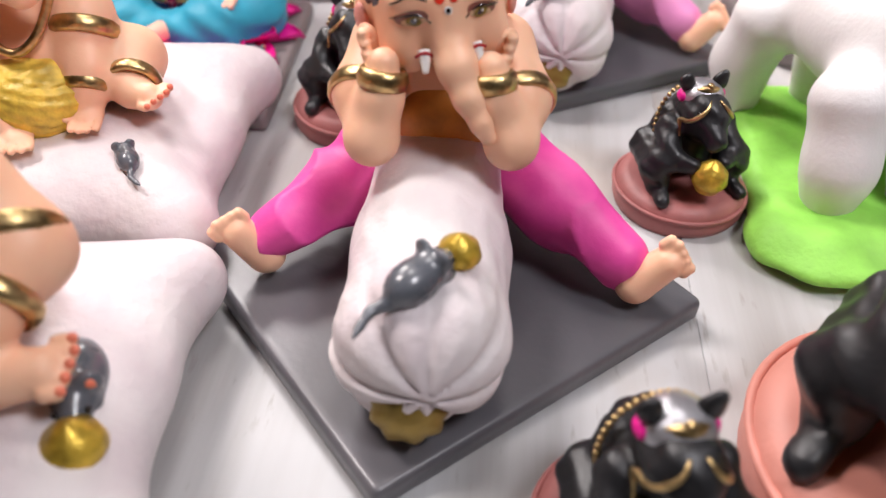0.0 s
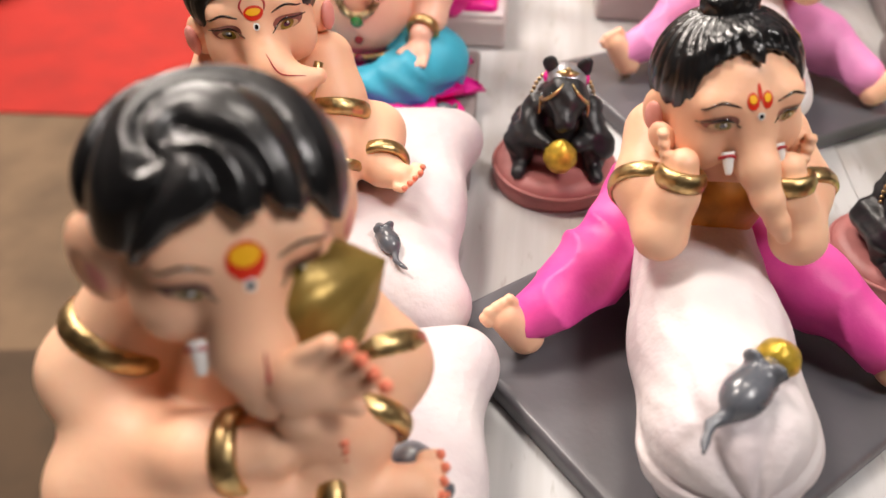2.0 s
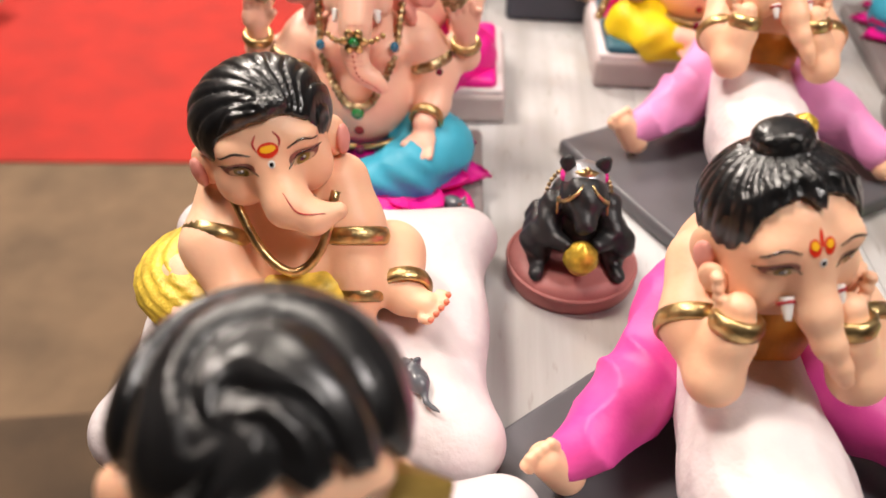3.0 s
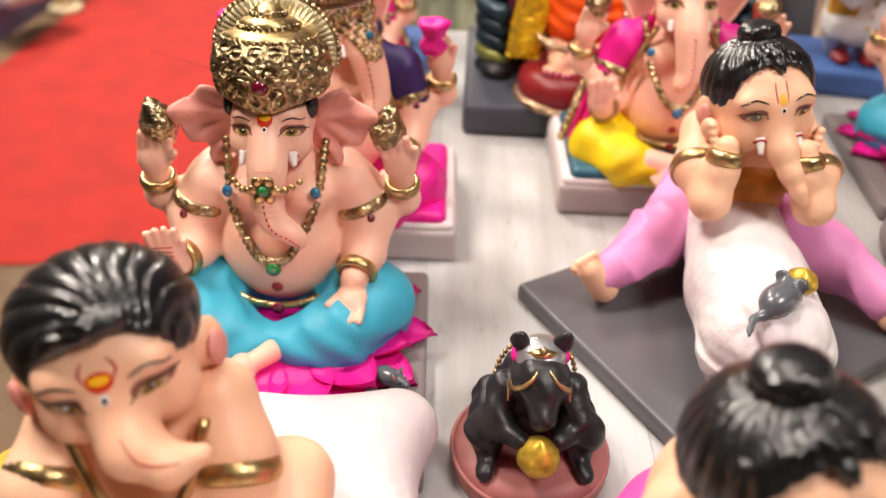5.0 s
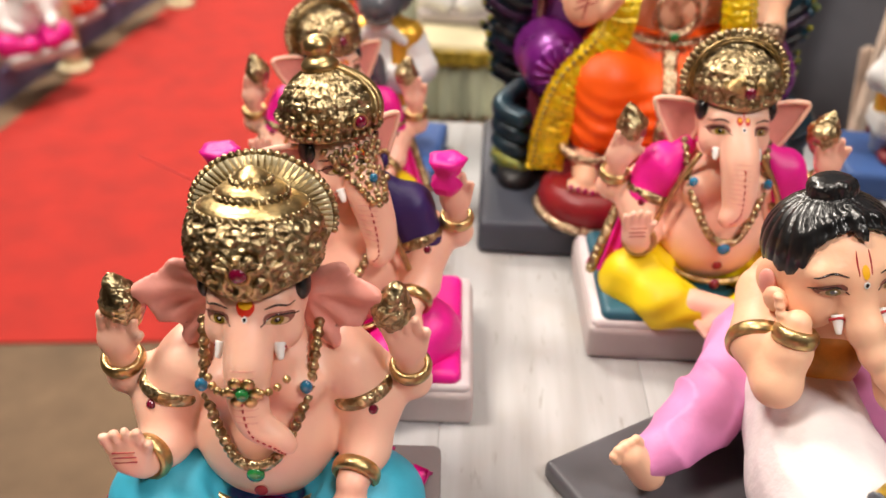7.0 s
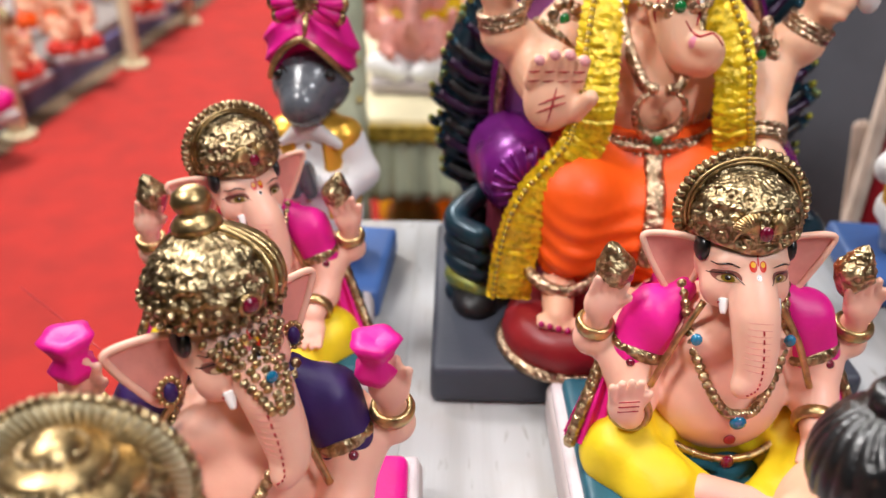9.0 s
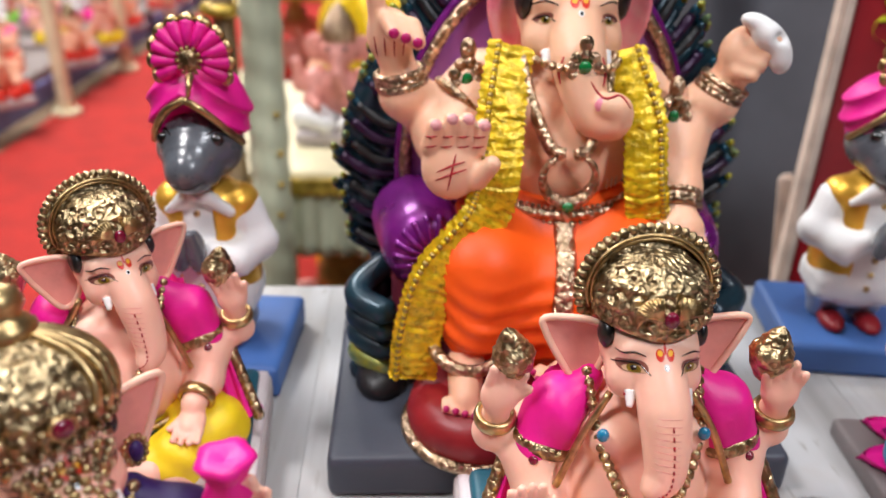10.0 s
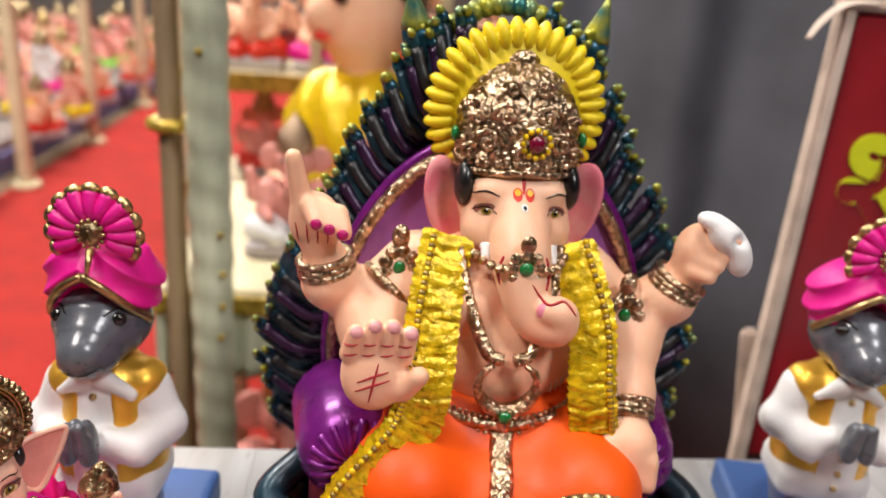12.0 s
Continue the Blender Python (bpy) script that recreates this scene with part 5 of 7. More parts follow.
    if crown == "tall":
        for i in range(13):
            u = 0.60 - 0.105 * i
            wd = 0.62 * (1 - i / 14) ** 1.2 + 0.10
            n = max(2, int(wd / 0.10))
            for k in range(n + 1):
                q = h.press([at(wd * (2 * k / n - 1), -2.2, u + 0.06 * abs(2 * k / n - 1))], way, 0.06, 0.0003)[0]
                sc.ball(q, np.array((0.100, 0.060, 0.085)) * s * (1.1 if k in (0, n) else 1.0), GOLD if (i + k) % 3 else BAND, tn, 7, 5)
        q = h.press([at(0, -2.2, -0.02)], way, 0.06, 0.003)[0]
        sc.ball(q, np.array((0.12, 0.08, 0.12)) * s, GEMB, tn, 12, 8)
    return sc.finish(name, label, "idol", m, group)


SEATED = "crowned seated idols"
seated_idol(pose(-0.205, 0.655, 0, 0, 0, -3), "crowned four-armed clay idol in turquoise dhoti on a magenta lotus", TURQ, "lotus", "fan", "shell", tilak="disc", group=SEATED)
seated_idol(pose(-0.172, 0.795, 0, 0, 0, -4), "crowned clay idol in indigo shawl holding two magenta lotus buds", MAG, MAG, "tall", "bud", NAVY, "left", yaw=42, group=SEATED)
seated_idol(pose(0.113, 0.852, 0, 0, 0, -5), "crowned clay idol in yellow dhoti on a teal cushion", YEL, TEAL, "dome", "shell", MAG, "left", cape=True, group=SEATED)
seated_idol(pose(-0.192, 1.000, 0, 0, 0, -1) @ Matrix.Scale(0.93, 4), "crowned clay idol with magenta cape and yellow dhoti, head turned", YEL, TEAL, "dome", "shell", MAG, "left", yaw=33, cape=True, group=SEATED)
seated_idol(pose(0.425, 0.915, 0, 0, 0, -10), "crowned clay idol on a lotus and warm grey base", TURQ, "lotus", "fan", "shell", tilak="disc", group=SEATED)


# the large throne idol
TIPP = mat("fingertip_pink", (0.80, 0.36, 0.36), 0.45, var=0.08)


def throne_idol(m):
    sc = Sculpt()
    plinth(sc, 0.163, 0.122, 0, 0.034, 0.006, SLATE, 0, (0, -0.015), 0.003)
    # throne body, side walls and padded back
    th = Clay().box((0, 0.055, 0.085), (0.085, 0.045, 0.055), 0.012).box((0, -0.01, 0.075), (0.075, 0.05, 0.04), 0.012)
    for sg in (-1, 1):
        th.box((sg * 0.098, 0.02, 0.085), (0.022, 0.05, 0.045), 0.012)
    sc.clay(th, mat("rose_throne_paint", (0.22, 0.03, 0.06), 0.5, var=0.15, scale=30, bump=0.1), 0.003)
    arch = lambda R, H, y: [(R * math.cos(a), y, 0.18 + H * math.sin(a)) for a in np.radians(np.linspace(-15, 195, 44))]
    bk = Clay().ell((0, 0.050, 0.18), (0.110, 0.012, 0.158), 0.01)
    sc.clay(bk, PURPL, 0.003)
    sc.tube(arch(0.110, 0.158, 0.044), 0.0048, PALEG, 8)
    sc.tube(arch(0.115, 0.164, 0.050), 0.004, PURP, 8)
    # feather back: combed plumes sweeping up and outwards
    bodyc = Clay(lambda p: 0.003 * np.sin(95 * (np.abs(p[:, 0]) * 0.9 + p[:, 2] * 0.75) + 5 * np.sin(30 * p[:, 0])))
    bodyc.ell((0, 0.085, 0.20), (0.118, 0.014, 0.16), 0.02)
    bodyc.ell((0, 0.085, 0.30), (0.066, 0.014, 0.112), 0.02)
    for sg in (-1, 1):
        bodyc.ell((sg * 0.125, 0.078, 0.17), (0.036, 0.014, 0.10), 0.02)
    sc.clay(bodyc, FEATH, 0.0028)
    rnd = random.Random(4)
    PLUM = mat("feather_plum", (0.035, 0.010, 0.045), 0.3, metal=0.3, var=0.3, scale=40, bump=0.1)
    FEATB = mat("feather_teal", (0.010, 0.075, 0.12), 0.28, metal=0.4, var=0.3, scale=60, bump=0.1)
    for sg in (-1, 1):
        edge = spline([(0.030, 0, 0.418), (0.056, 0, 0.400), (0.078, 0, 0.365), (0.102, 0, 0.320), (0.127, 0, 0.275), (0.149, 0, 0.225), (0.163, 0, 0.170), (0.156, 0, 0.105)], 12)
        n = 46
        for i in range(n):
            t = i / (n - 1)
            e = edge[int(t * (len(edge) - 1))]
            ex, ez = e[0], e[2]
            root = np.array((sg * ex * 0.50, 0.074, 0.10 + (ez - 0.10) * 0.80 + 0.012))
            tip = np.array((sg * (ex + rnd.uniform(-0.005, 0.004)), 0.070 + 0.006 * (i % 2), ez + rnd.uniform(-0.004, 0.004)))
            m1 = root + 0.33 * (tip - root) + np.array((0, -0.008, -0.010))
            m2 = root + 0.68 * (tip - root) + np.array((0, -0.010, -0.013))
            curl = tip + np.array((sg * 0.004, -0.006, 0.008))
            sp = spline([root, m1, m2, tip, curl], 6)
            k = len(sp)
            rr = np.interp(np.linspace(0, 1, k), (0, 0.3, 0.75, 1), (0.0022, 0.0040, 0.0046, 0.0016))
            rr = rr * (1 + 0.12 * np.sin(np.arange(k) * 1.9 + i))
            sc.tube(sp[:18], rr[:18], BLACK if i % 4 == 0 else PLUM if i % 4 == 2 else FEATH, 7)
            sc.tube(sp[17:22], rr[17:22], FEATB, 7)
            sc.tube(sp[21:], rr[21:] * 1.15, FTIP, 7)
            s2 = sp[:17] + np.array((-sg * 0.010, 0.005, -0.006))
            sc.tube(s2, rr[:17] * 0.95, FEATH, 7)
        horn = spline([(sg * 0.044, 0.085, 0.372), (sg * 0.060, 0.080, 0.402), (sg * 0.066, 0.074, 0.434)], 6)
        sc.tube(horn[:8], np.linspace(0.018, 0.011, 8), FEATB, 8)
        sc.tube(horn[7:], np.linspace(0.011, 0.0015, len(horn) - 7), FTIP, 8)
        # coiled tail at the foot of the throne
        for k in range(5):
            sc.tube(spline([(sg * 0.120, 0.00, 0.120 - 0.020 * k), (sg * 0.146, -0.030, 0.105 - 0.017 * k), (sg * 0.118, -0.055, 0.098 - 0.016 * k)], 7), np.array([0.004] + [0.0105 - 0.0006 * k] * 13 + [0.004]), FEATH if k % 2 == 0 else FTIP if k == 3 else FEATH, 10)
        sc.ball((sg * 0.128, -0.045, 0.038), (0.020, 0.028, 0.014), BLACK, None, 16, 8)
    for i in range(15):
        a = math.radians(40 + 100 * i / 14)
        sc.ball((0.072 * math.cos(a) * 0.85, 0.084, 0.345 + 0.080 * math.sin(a)), (0.0062, 0.006, 0.0075), FTIP, rot(0, 90 - math.degrees(a), 0), 10, 6)
    # bolsters
    for sg in (-1, 1):
        q = rot(90, 0, -sg * 10)
        sc.lathe([(0.0, 0.050), (0.010, 0.050), (0.022, 0.047), (0.031, 0.038), (0.0335, 0.022), (0.033, -0.03), (0.02, -0.045)], (sg * 0.098, 0.0, 0.145), PURP, q, 44, lambda a, z: 1 + (0.035 * np.abs(np.cos(9 * a)) if z < 0.049 else 0 * a))
        c = np.array((sg * 0.098, 0.0, 0.145)) + q @ np.array((0, 0, 0.050))
        sc.ball(c, 0.0075, PALEG, None, 14, 8)
        for i in range(18):
            a = 2 * math.pi * i / 18
            d = q @ np.array((math.cos(a), math.sin(a), 0))
            sc.tube(spline([c + d * 0.007, c + d * 0.018 + (0, 0.001, 0), c + d * 0.029 + (0, 0.009, 0)], 4), np.linspace(0.0012, 0.0028, 9), PURP, 6)
    # body
    b = Clay()
    b.ell((0.004, 0.012, 0.205), (0.056, 0.048, 0.050), 0.015)
    b.ell((0.004, 0.024, 0.250), (0.062, 0.034, 0.034), 0.015)
    for sg in (-1, 1):
        b.ell((0.004 + sg * 0.026, -0.012, 0.244), (0.021, 0.016, 0.018), 0.01)
    b.chain([(-0.052, 0.030, 0.258), (-0.086, 0.022, 0.226), (-0.110, 0.006, 0.250), (-0.116, 0.004, 0.272)], (0.020, 0.0205, 0.0175, 0.0125), 0.01)
    b.ell((-0.121, 0.002, 0.292), (0.0165, 0.012, 0.019), 0.008)
    b.chain([(-0.128, 0.0, 0.300), (-0.134, -0.004, 0.334)], (0.0075, 0.0052), 0.004)
    for k in range(3):
        b.chain([(-0.122 + 0.008 * k, -0.008, 0.304 - 0.002 * k), (-0.118 + 0.008 * k, -0.018, 0.298 - 0.003 * k)], (0.0068, 0.0058), 0.003)
    b.chain([(0.060, 0.030, 0.256), (0.094, 0.022, 0.222), (0.118, 0.008, 0.248), (0.126, 0.006, 0.266)], (0.020, 0.0205, 0.0175, 0.0125), 0.01)
    b.ell((0.133, 0.002, 0.284), (0.019, 0.014, 0.020), 0.008)
    for k in range(4):
        b.chain([(0.138 - 0.004 * k, -0.008, 0.297 - 0.008 * k), (0.146 - 0.004 * k, -0.014, 0.296 - 0.008 * k)], (0.0062, 0.0052), 0.003)
    b.chain([(-0.055, 0.020, 0.250), (-0.080, -0.005, 0.222), (-0.078, -0.045, 0.212)], (0.023, 0.022, 0.017), 0.012)
    b.ell((-0.079, -0.058, 0.219), (0.0205, 0.0125, 0.024), 0.008, rot(-10, 6, 0))
    for k in range(4):
        x = -0.094 + 0.0105 * k
        b.chain([(x, -0.060, 0.232), (x + 0.003, -0.064, 0.248 + (0.004 if k in (1, 2) else 0))], (0.0064, 0.0052), 0.0012)
    b.chain([(-0.062, -0.062, 0.210), (-0.053, -0.070, 0.224)], (0.0078, 0.0060), 0.003)
    b.chain([(0.062, 0.020, 0.248), (0.092, 0.004, 0.216), (0.088, -0.026, 0.190), (0.085, -0.040, 0.178)], (0.023, 0.022, 0.017, 0.0125), 0.012)
    b.ell((0.086, -0.052, 0.168), (0.0185, 0.016, 0.018), 0.008)
    for k in range(4):
        b.chain([(0.074 + 0.008 * k, -0.062, 0.164), (0.074 + 0.008 * k, -0.066, 0.148)], (0.0062, 0.0055), 0.003)
    b.chain([(0.072, -0.056, 0.172), (0.066, -0.066, 0.164)], (0.0065, 0.0055), 0.003)
    foot(b, (-0.066, -0.088, 0.082), (-0.068, -0.118, 0.070), (0, -0.35, 1), 0.016, sc, NAILM)
    foot(b, (0.02, -0.095, 0.088), (-0.006, -0.112, 0.082), (0, -0.35, 1), 0.015, sc, NAILM)
    sc.clay(b, SKIN, 0.0023)
    for k in range(3):
        sc.ball((-0.118 + 0.008 * k, -0.0245, 0.2985 - 0.003 * k), (0.0036, 0.0022, 0.0036), NAILM, None, 8, 6)
    sc.ball((0.066, -0.071, 0.163), (0.0045, 0.003, 0.0045), NAILM, None, 8, 6)
    sc.ball((0.080, -0.071, 0.151), (0.004, 0.003, 0.004), NAILM, None, 8, 6)
    for k, (x0, z0, x1, z1) in enumerate(((-0.090, 0.212, -0.070, 0.220), (-0.089, 0.218, -0.071, 0.225), (-0.082, 0.205, -0.077, 0.230))):
        sc.stroke(b, [(x0, -0.09, z0), ((x0 + x1) / 2, -0.09, (z0 + z1) / 2 + 0.001), (x1, -0.09, z1)], 0.0008, LINE, (0, 1, 0), steps=5)
    for k in range(4):
        x = -0.0935 + 0.0105 * k
        for dz in (0.234, 0.241):
            sc.stroke(b, [(x - 0.004, -0.09, dz), (x, -0.09, dz + 0.0005), (x + 0.004, -0.09, dz + 0.001)], 0.0006, LINE, (0, 1, 0), steps=4)
        sc.ball((x + 0.003, -0.0655, 0.2485 + (0.004 if k in (1, 2) else 0)), (0.0046, 0.0042, 0.0042), TIPP, None, 10, 6)
    for k in range(4):
        sc.stroke(b, [(-0.130 + 0.006 * k, -0.03, 0.280), (-0.131 + 0.0065 * k, -0.03, 0.287), (-0.132 + 0.007 * k, -0.03, 0.293)], 0.0006, LINE, (0, 1, 0), steps=4)
    # orange dhoti
    d = Clay(lambda p: 0.0012 * np.sin(400 * (p[:, 2] - 7.0 * (np.abs(p[:, 0] - 0.002) - 0.052) ** 2 - 0.25 * (np.abs(p[:, 0]) - 0.052)) + 0.9 * np.sin(70 * p[:, 0])) * np.clip((-0.030 - p[:, 1]) * 50, 0, 1) * np.clip((0.158 - p[:, 2]) * 30, 0, 1))
    d.ell((0.002, 0.0, 0.165), (0.066, 0.05, 0.026), 0.015)
    d.chain([(-0.040, -0.015, 0.152), (-0.056, -0.062, 0.142), (-0.060, -0.080, 0.108)], (0.034, 0.033, 0.024), 0.02)
    d.chain([(0.040, -0.015, 0.152), (0.058, -0.064, 0.142), (0.020, -0.092, 0.105)], (0.034, 0.031, 0.022), 0.02)
    d.ell((0.0, -0.060, 0.125), (0.05, 0.028, 0.035), 0.02)
    d.ell((-0.012, -0.068, 0.098), (0.050, 0.020, 0.034), 0.02)
    sc.clay(d, ORANGE, 0.0024)
    drape = d.press(spline([(0.004, -0.2, 0.176), (0.0, -0.2, 0.140), (-0.004, -0.2, 0.105)], 10), (0, 1, 0), 0.03, 0.002)
    sc.tube(drape, 0.0072, PALEG, 10, flat=0.35)
    belt = [(0.004 + 0.058 * math.sin(a), 0.004 - 0.052 * math.cos(a), 0.188 - 0.010 * math.cos(a)) for a in np.radians(np.linspace(-85, 85, 40))]
    sc.tube(belt, 0.0042, PALEG, 8)
    for dz in (-0.0055, 0.0055):
        sc.beads([(x, y - 0.001, z + dz) for x, y, z in belt], 0.0019, PALEG)
    anklet = [(-0.064 + 0.026 * math.cos(a), -0.084 + 0.024 * math.sin(a), 0.090 + 0.004 * math.cos(2 * a)) for a in np.linspace(0, 2 * math.pi, 30, endpoint=False)]
    sc.tube(anklet, 0.0048, PALEG, 8, True)
    # footrest
    sc.lathe([(0.0, 0.070), (0.040, 0.069), (0.050, 0.062), (0.053, 0.050), (0.050, 0.038)], (-0.055, -0.098, -0.003), RED, seg=40)
    sc.ring((-0.055, -0.098, 0.036), (0, 0, 1), 0.053, 0.0045, PALEG, 48)
    # ornaments
    for sg, p, ax, R in ((-1, (-0.1135, 0.005, 0.262), (-0.2, -0.05, 1), 0.0165), (1, (0.122, 0.007, 0.258), (0.45, -0.1, 1), 0.0165), (1, (0.0865, -0.034, 0.184), (-0.1, -0.7, -0.8), 0.0165)):
        ax = np.array(ax) / np.linalg.norm(ax)
        for k in (-1, 0, 1):
            sc.ring(np.array(p) + ax * 0.0042 * k, ax, R + 0.0004 * abs(k), 0.0028, PALEG, 28)
    for sg, cx, cz in ((-1, -0.066, 0.262), (1, 0.084, 0.240)):
        fl = b.press([(cx, -0.030, cz)], (0, 1, 0), 0.060, 0.0005)[0]
        sc.ball(fl, (0.0042, 0.0025, 0.0055), GEMG, None, 12, 6)
        for i in range(9):
            a = 2 * math.pi * i / 9
            sc.ball(fl + np.array((0.0095 * math.cos(a), 0.001, 0.0120 * math.sin(a))), (0.0050, 0.0035, 0.0050), PALEG, None, 8, 6)
        sc.ball(fl + np.array((0, 0.002, 0.021)), (0.006, 0.004, 0.009), PALEG, None, 8, 6)
        sc.ring((0.004 + sg * 0.073, 0.012, 0.242), (sg * 0.7, -0.3, -0.7), 0.0235, 0.0030, PALEG, 28)
    nk = spline([(-0.030, 0.0, 0.282), (-0.022, -0.022, 0.252), (-0.010, -0.040, 0.226), (0.000, -0.044, 0.222)], 7)
    for q in (nk, nk * np.array((-1, 1, 1)) + np.array((0.008, 0, 0))):
        sc.tube(q, 0.0040, PALEG, 8, flat=1.5)
        sc.beads(q[::2] + np.array((0, -0.003, 0)), 0.0022, PALEG)
    pend = [(0.004 + 0.0185 * math.sin(a) * (1 - 0.1 * math.cos(a)), -0.047 + 0.002 * math.cos(a), 0.205 - 0.0185 * math.cos(a)) for a in np.radians(np.linspace(-150, 150, 36))]
    wdt = [0.0022 + 0.0042 * math.cos(a / 2) ** 2 for a in np.radians(np.linspace(-150, 150, 36))]
    sc.tube(pend, wdt, PALEG, 8, flat=0.7)
    sc.beads(pend[2:-2:3], 0.0028, PALEG)
    sc.ball((0.004, -0.0525, 0.186), (0.0042, 0.003, 0.0042), GEMG, None, 14, 8)
    sc.ball((0.004, -0.050, 0.178), (0.0055, 0.003, 0.006), PALEG, None, 10, 6)
    for sg in (-1, 1):
        for k in range(3):
            sc.stroke(b, [(0.004 + sg * (0.034 + 0.004 * k), -0.1, 0.186), (0.004 + sg * (0.033 + 0.004 * k), -0.1, 0.192), (0.004 + sg * (0.033 + 0.004 * k), -0.1, 0.198)], 0.0012, IVORY, (0, 1, 0), steps=4)
    # tinsel garland, pleated
    def garland(pts, n, w0, edge):
        sp = spline(pts, n * 2)
        v, f, w = [], [], 6
        for i, p in enumerate(sp):
            t = sp[min(i + 1, len(sp) - 1)] - sp[max(i - 1, 0)]
            t /= np.linalg.norm(t)
            side = np.cross(t, (0, -1, 0))
            side /= np.linalg.norm(side)
            for j in range(w + 1):
                u = 2 * j / w - 1
                z = 0.0042 * ((0.38 * i + 0.5 * abs(u)) % 1.0) + rnd.uniform(-0.0006, 0.0006) + 0.002 * (1 - u * u)
                v.append(p + side * w0 * u * (1 + 0.1 * (i % 2)) + np.array((0, -z - 0.004, 0)) + t * rnd.uniform(-0.0012, 0.0012))
        k = len(v)
        v = v + [q + np.array((0, 0.003, 0)) for q in v]
        for i in range(len(sp) - 1):
            for j in range(w):
                a = i * (w + 1) + j
                f += [(a, a + 1, a + w + 2, a + w + 1), (k + a, k + a + w + 1, k + a + w + 2, k + a + 1)]
        sc.add(v, f, GARL)
        for i, p in enumerate(sp):
            t = sp[min(i + 1, len(sp) - 1)] - sp[max(i - 1, 0)]
            side = np.cross(t / np.linalg.norm(t), (0, -1, 0))
            sc.ball(p + edge * side * w0 * 0.75 + np.array((0, -0.008, 0)), 0.0023, OLIVE if i % 2 else GARL, None, 7, 5)
    garland([(-0.036, 0.004, 0.288), (-0.044, -0.026, 0.250), (-0.048, -0.052, 0.215), (-0.056, -0.062, 0.185), (-0.088, -0.080, 0.150), (-0.100, -0.084, 0.110), (-0.104, -0.086, 0.070)], 8, 0.0160, 1)
    garland([(0.044, 0.004, 0.286), (0.056, -0.026, 0.245), (0.058, -0.044, 0.205), (0.062, -0.048, 0.178)], 8, 0.0145, -1)
    # head
    s = 0.0385
    tn = rot(-6, 0, 1)
    h, at = head((0.008, 0.028, 0.300), s, tn)
    tp = [at(0, -0.72, -0.1), at(0.0, -1.12, -0.6), at(0.08, -1.32, -1.1), at(0.3, -1.5, -1.45), at(0.62, -1.55, -1.35), at(0.66, -1.55, -1.05), at(0.45, -1.58, -0.98)]
    tr = (0.46, 0.46, 0.38, 0.32, 0.28, 0.23, 0.18)
    tp[3:] = [at(0.25, -1.45, -1.55), at(0.58, -1.6, -1.62), at(0.62, -1.7, -1.38), at(0.40, -1.76, -1.30)]
    h.chain(spline(tp, 3), np.interp(np.linspace(0, 1, 19), np.linspace(0, 1, 7), tr) * s, 0.12 * s)
    sc.clay(h, SKIN, 0.0015)
    sc.ball(at(0.34, -1.80, -1.30), np.array((0.16, 0.12, 0.16)) * s, mat("trunk_tip_pink", (0.85, 0.28, 0.38), 0.4, var=0.05), None, 12, 8)
    sc.stroke(h, [at(0.1, -2.2, -0.95), at(0.3, -2.2, -1.18), at(0.6, -2.2, -1.15), at(0.8, -2.2, -1.35)], 0.0010, LINE, (0, 1, 0), reach=0.03)
    for sg in (-1, 1):
        e = Clay()
        e.ell(at(sg * 1.14, 0.12, 0.02), np.array((0.44, 0.14, 0.84)) * s, 0.1 * s, tn @ rot(0, sg * 18, -sg * 30))
        e.carve(at(sg * 1.19, -0.08, 0.02), np.array((0.28, 0.14, 0.66)) * s, 0.1 * s, tn @ rot(0, sg * 18, -sg * 30))
        sc.clay(e, mat("ear_rose", (0.82, 0.20, 0.26), 0.45, var=0.2, scale=40, second=(0.86, 0.45, 0.40)), 0.0014)
        sc.ball(at(sg * 0.90, -0.25, 0.42), np.array((0.18, 0.34, 0.4)) * s, HAIR, tn, 12, 8)
        sc.stroke(h, [at(sg * 0.34, -1.4, -0.50), at(sg * 0.40, -1.4, -0.75), at(sg * 0.36, -1.4, -0.98)], 0.0014, LINE, (0, 1, 0))
    face(sc, h, at, s, tn, 0.82, "flame", 0.58, 0.06)
    sc.stroke(h, [at(0, -1.2, 0.40), at(0, -1.2, 0.52), at(0, -1.2, 0.66)], 0.0012, LINE, (0, 1, 0))
    tusks(sc, at, s, tn, 0.52, -0.88, -0.62, 1.1)
    fl = at(0, -1.62, -0.66)
    for i in range(8):
        a = i * math.pi / 4
        sc.ball(fl + 0.0085 * np.array((math.cos(a), 0, math.sin(a))), (0.0042, 0.0025, 0.0042), PALEG, None, 10, 6)
    sc.ball(fl + np.array((0, 0, 0.015)), (0.005, 0.0025, 0.006), PALEG, None, 10, 6)
    sc.ball(fl + np.array((0, -0.002, 0)), (0.0046, 0.003, 0.0046), GEMG, None, 14, 7)
    for sg in (-1, 1):
        sc.beads([fl + np.array((sg * (0.012 + 0.0042 * i), 0.0015 * i * i, -0.001)) for i in range(5)], 0.0031, PALEG)
    # yellow scalloped halo
    hc = np.array((0.006, 0.046, 0.360))
    sc.add(*disc_fan(hc, 0.054, 48, 0.006), YEL)
    for i in range(38):
        a = 2 * math.pi * i / 38
        dd = np.array((math.cos(a), 0, math.sin(a)))
        sc.ball(hc + dd * 0.050, (0.0115, 0.0095, 0.0052), YEL, rot(0, -math.degrees(a), 0), 12, 8)
    # crown
    c = at(0, 0.22, 0.98)
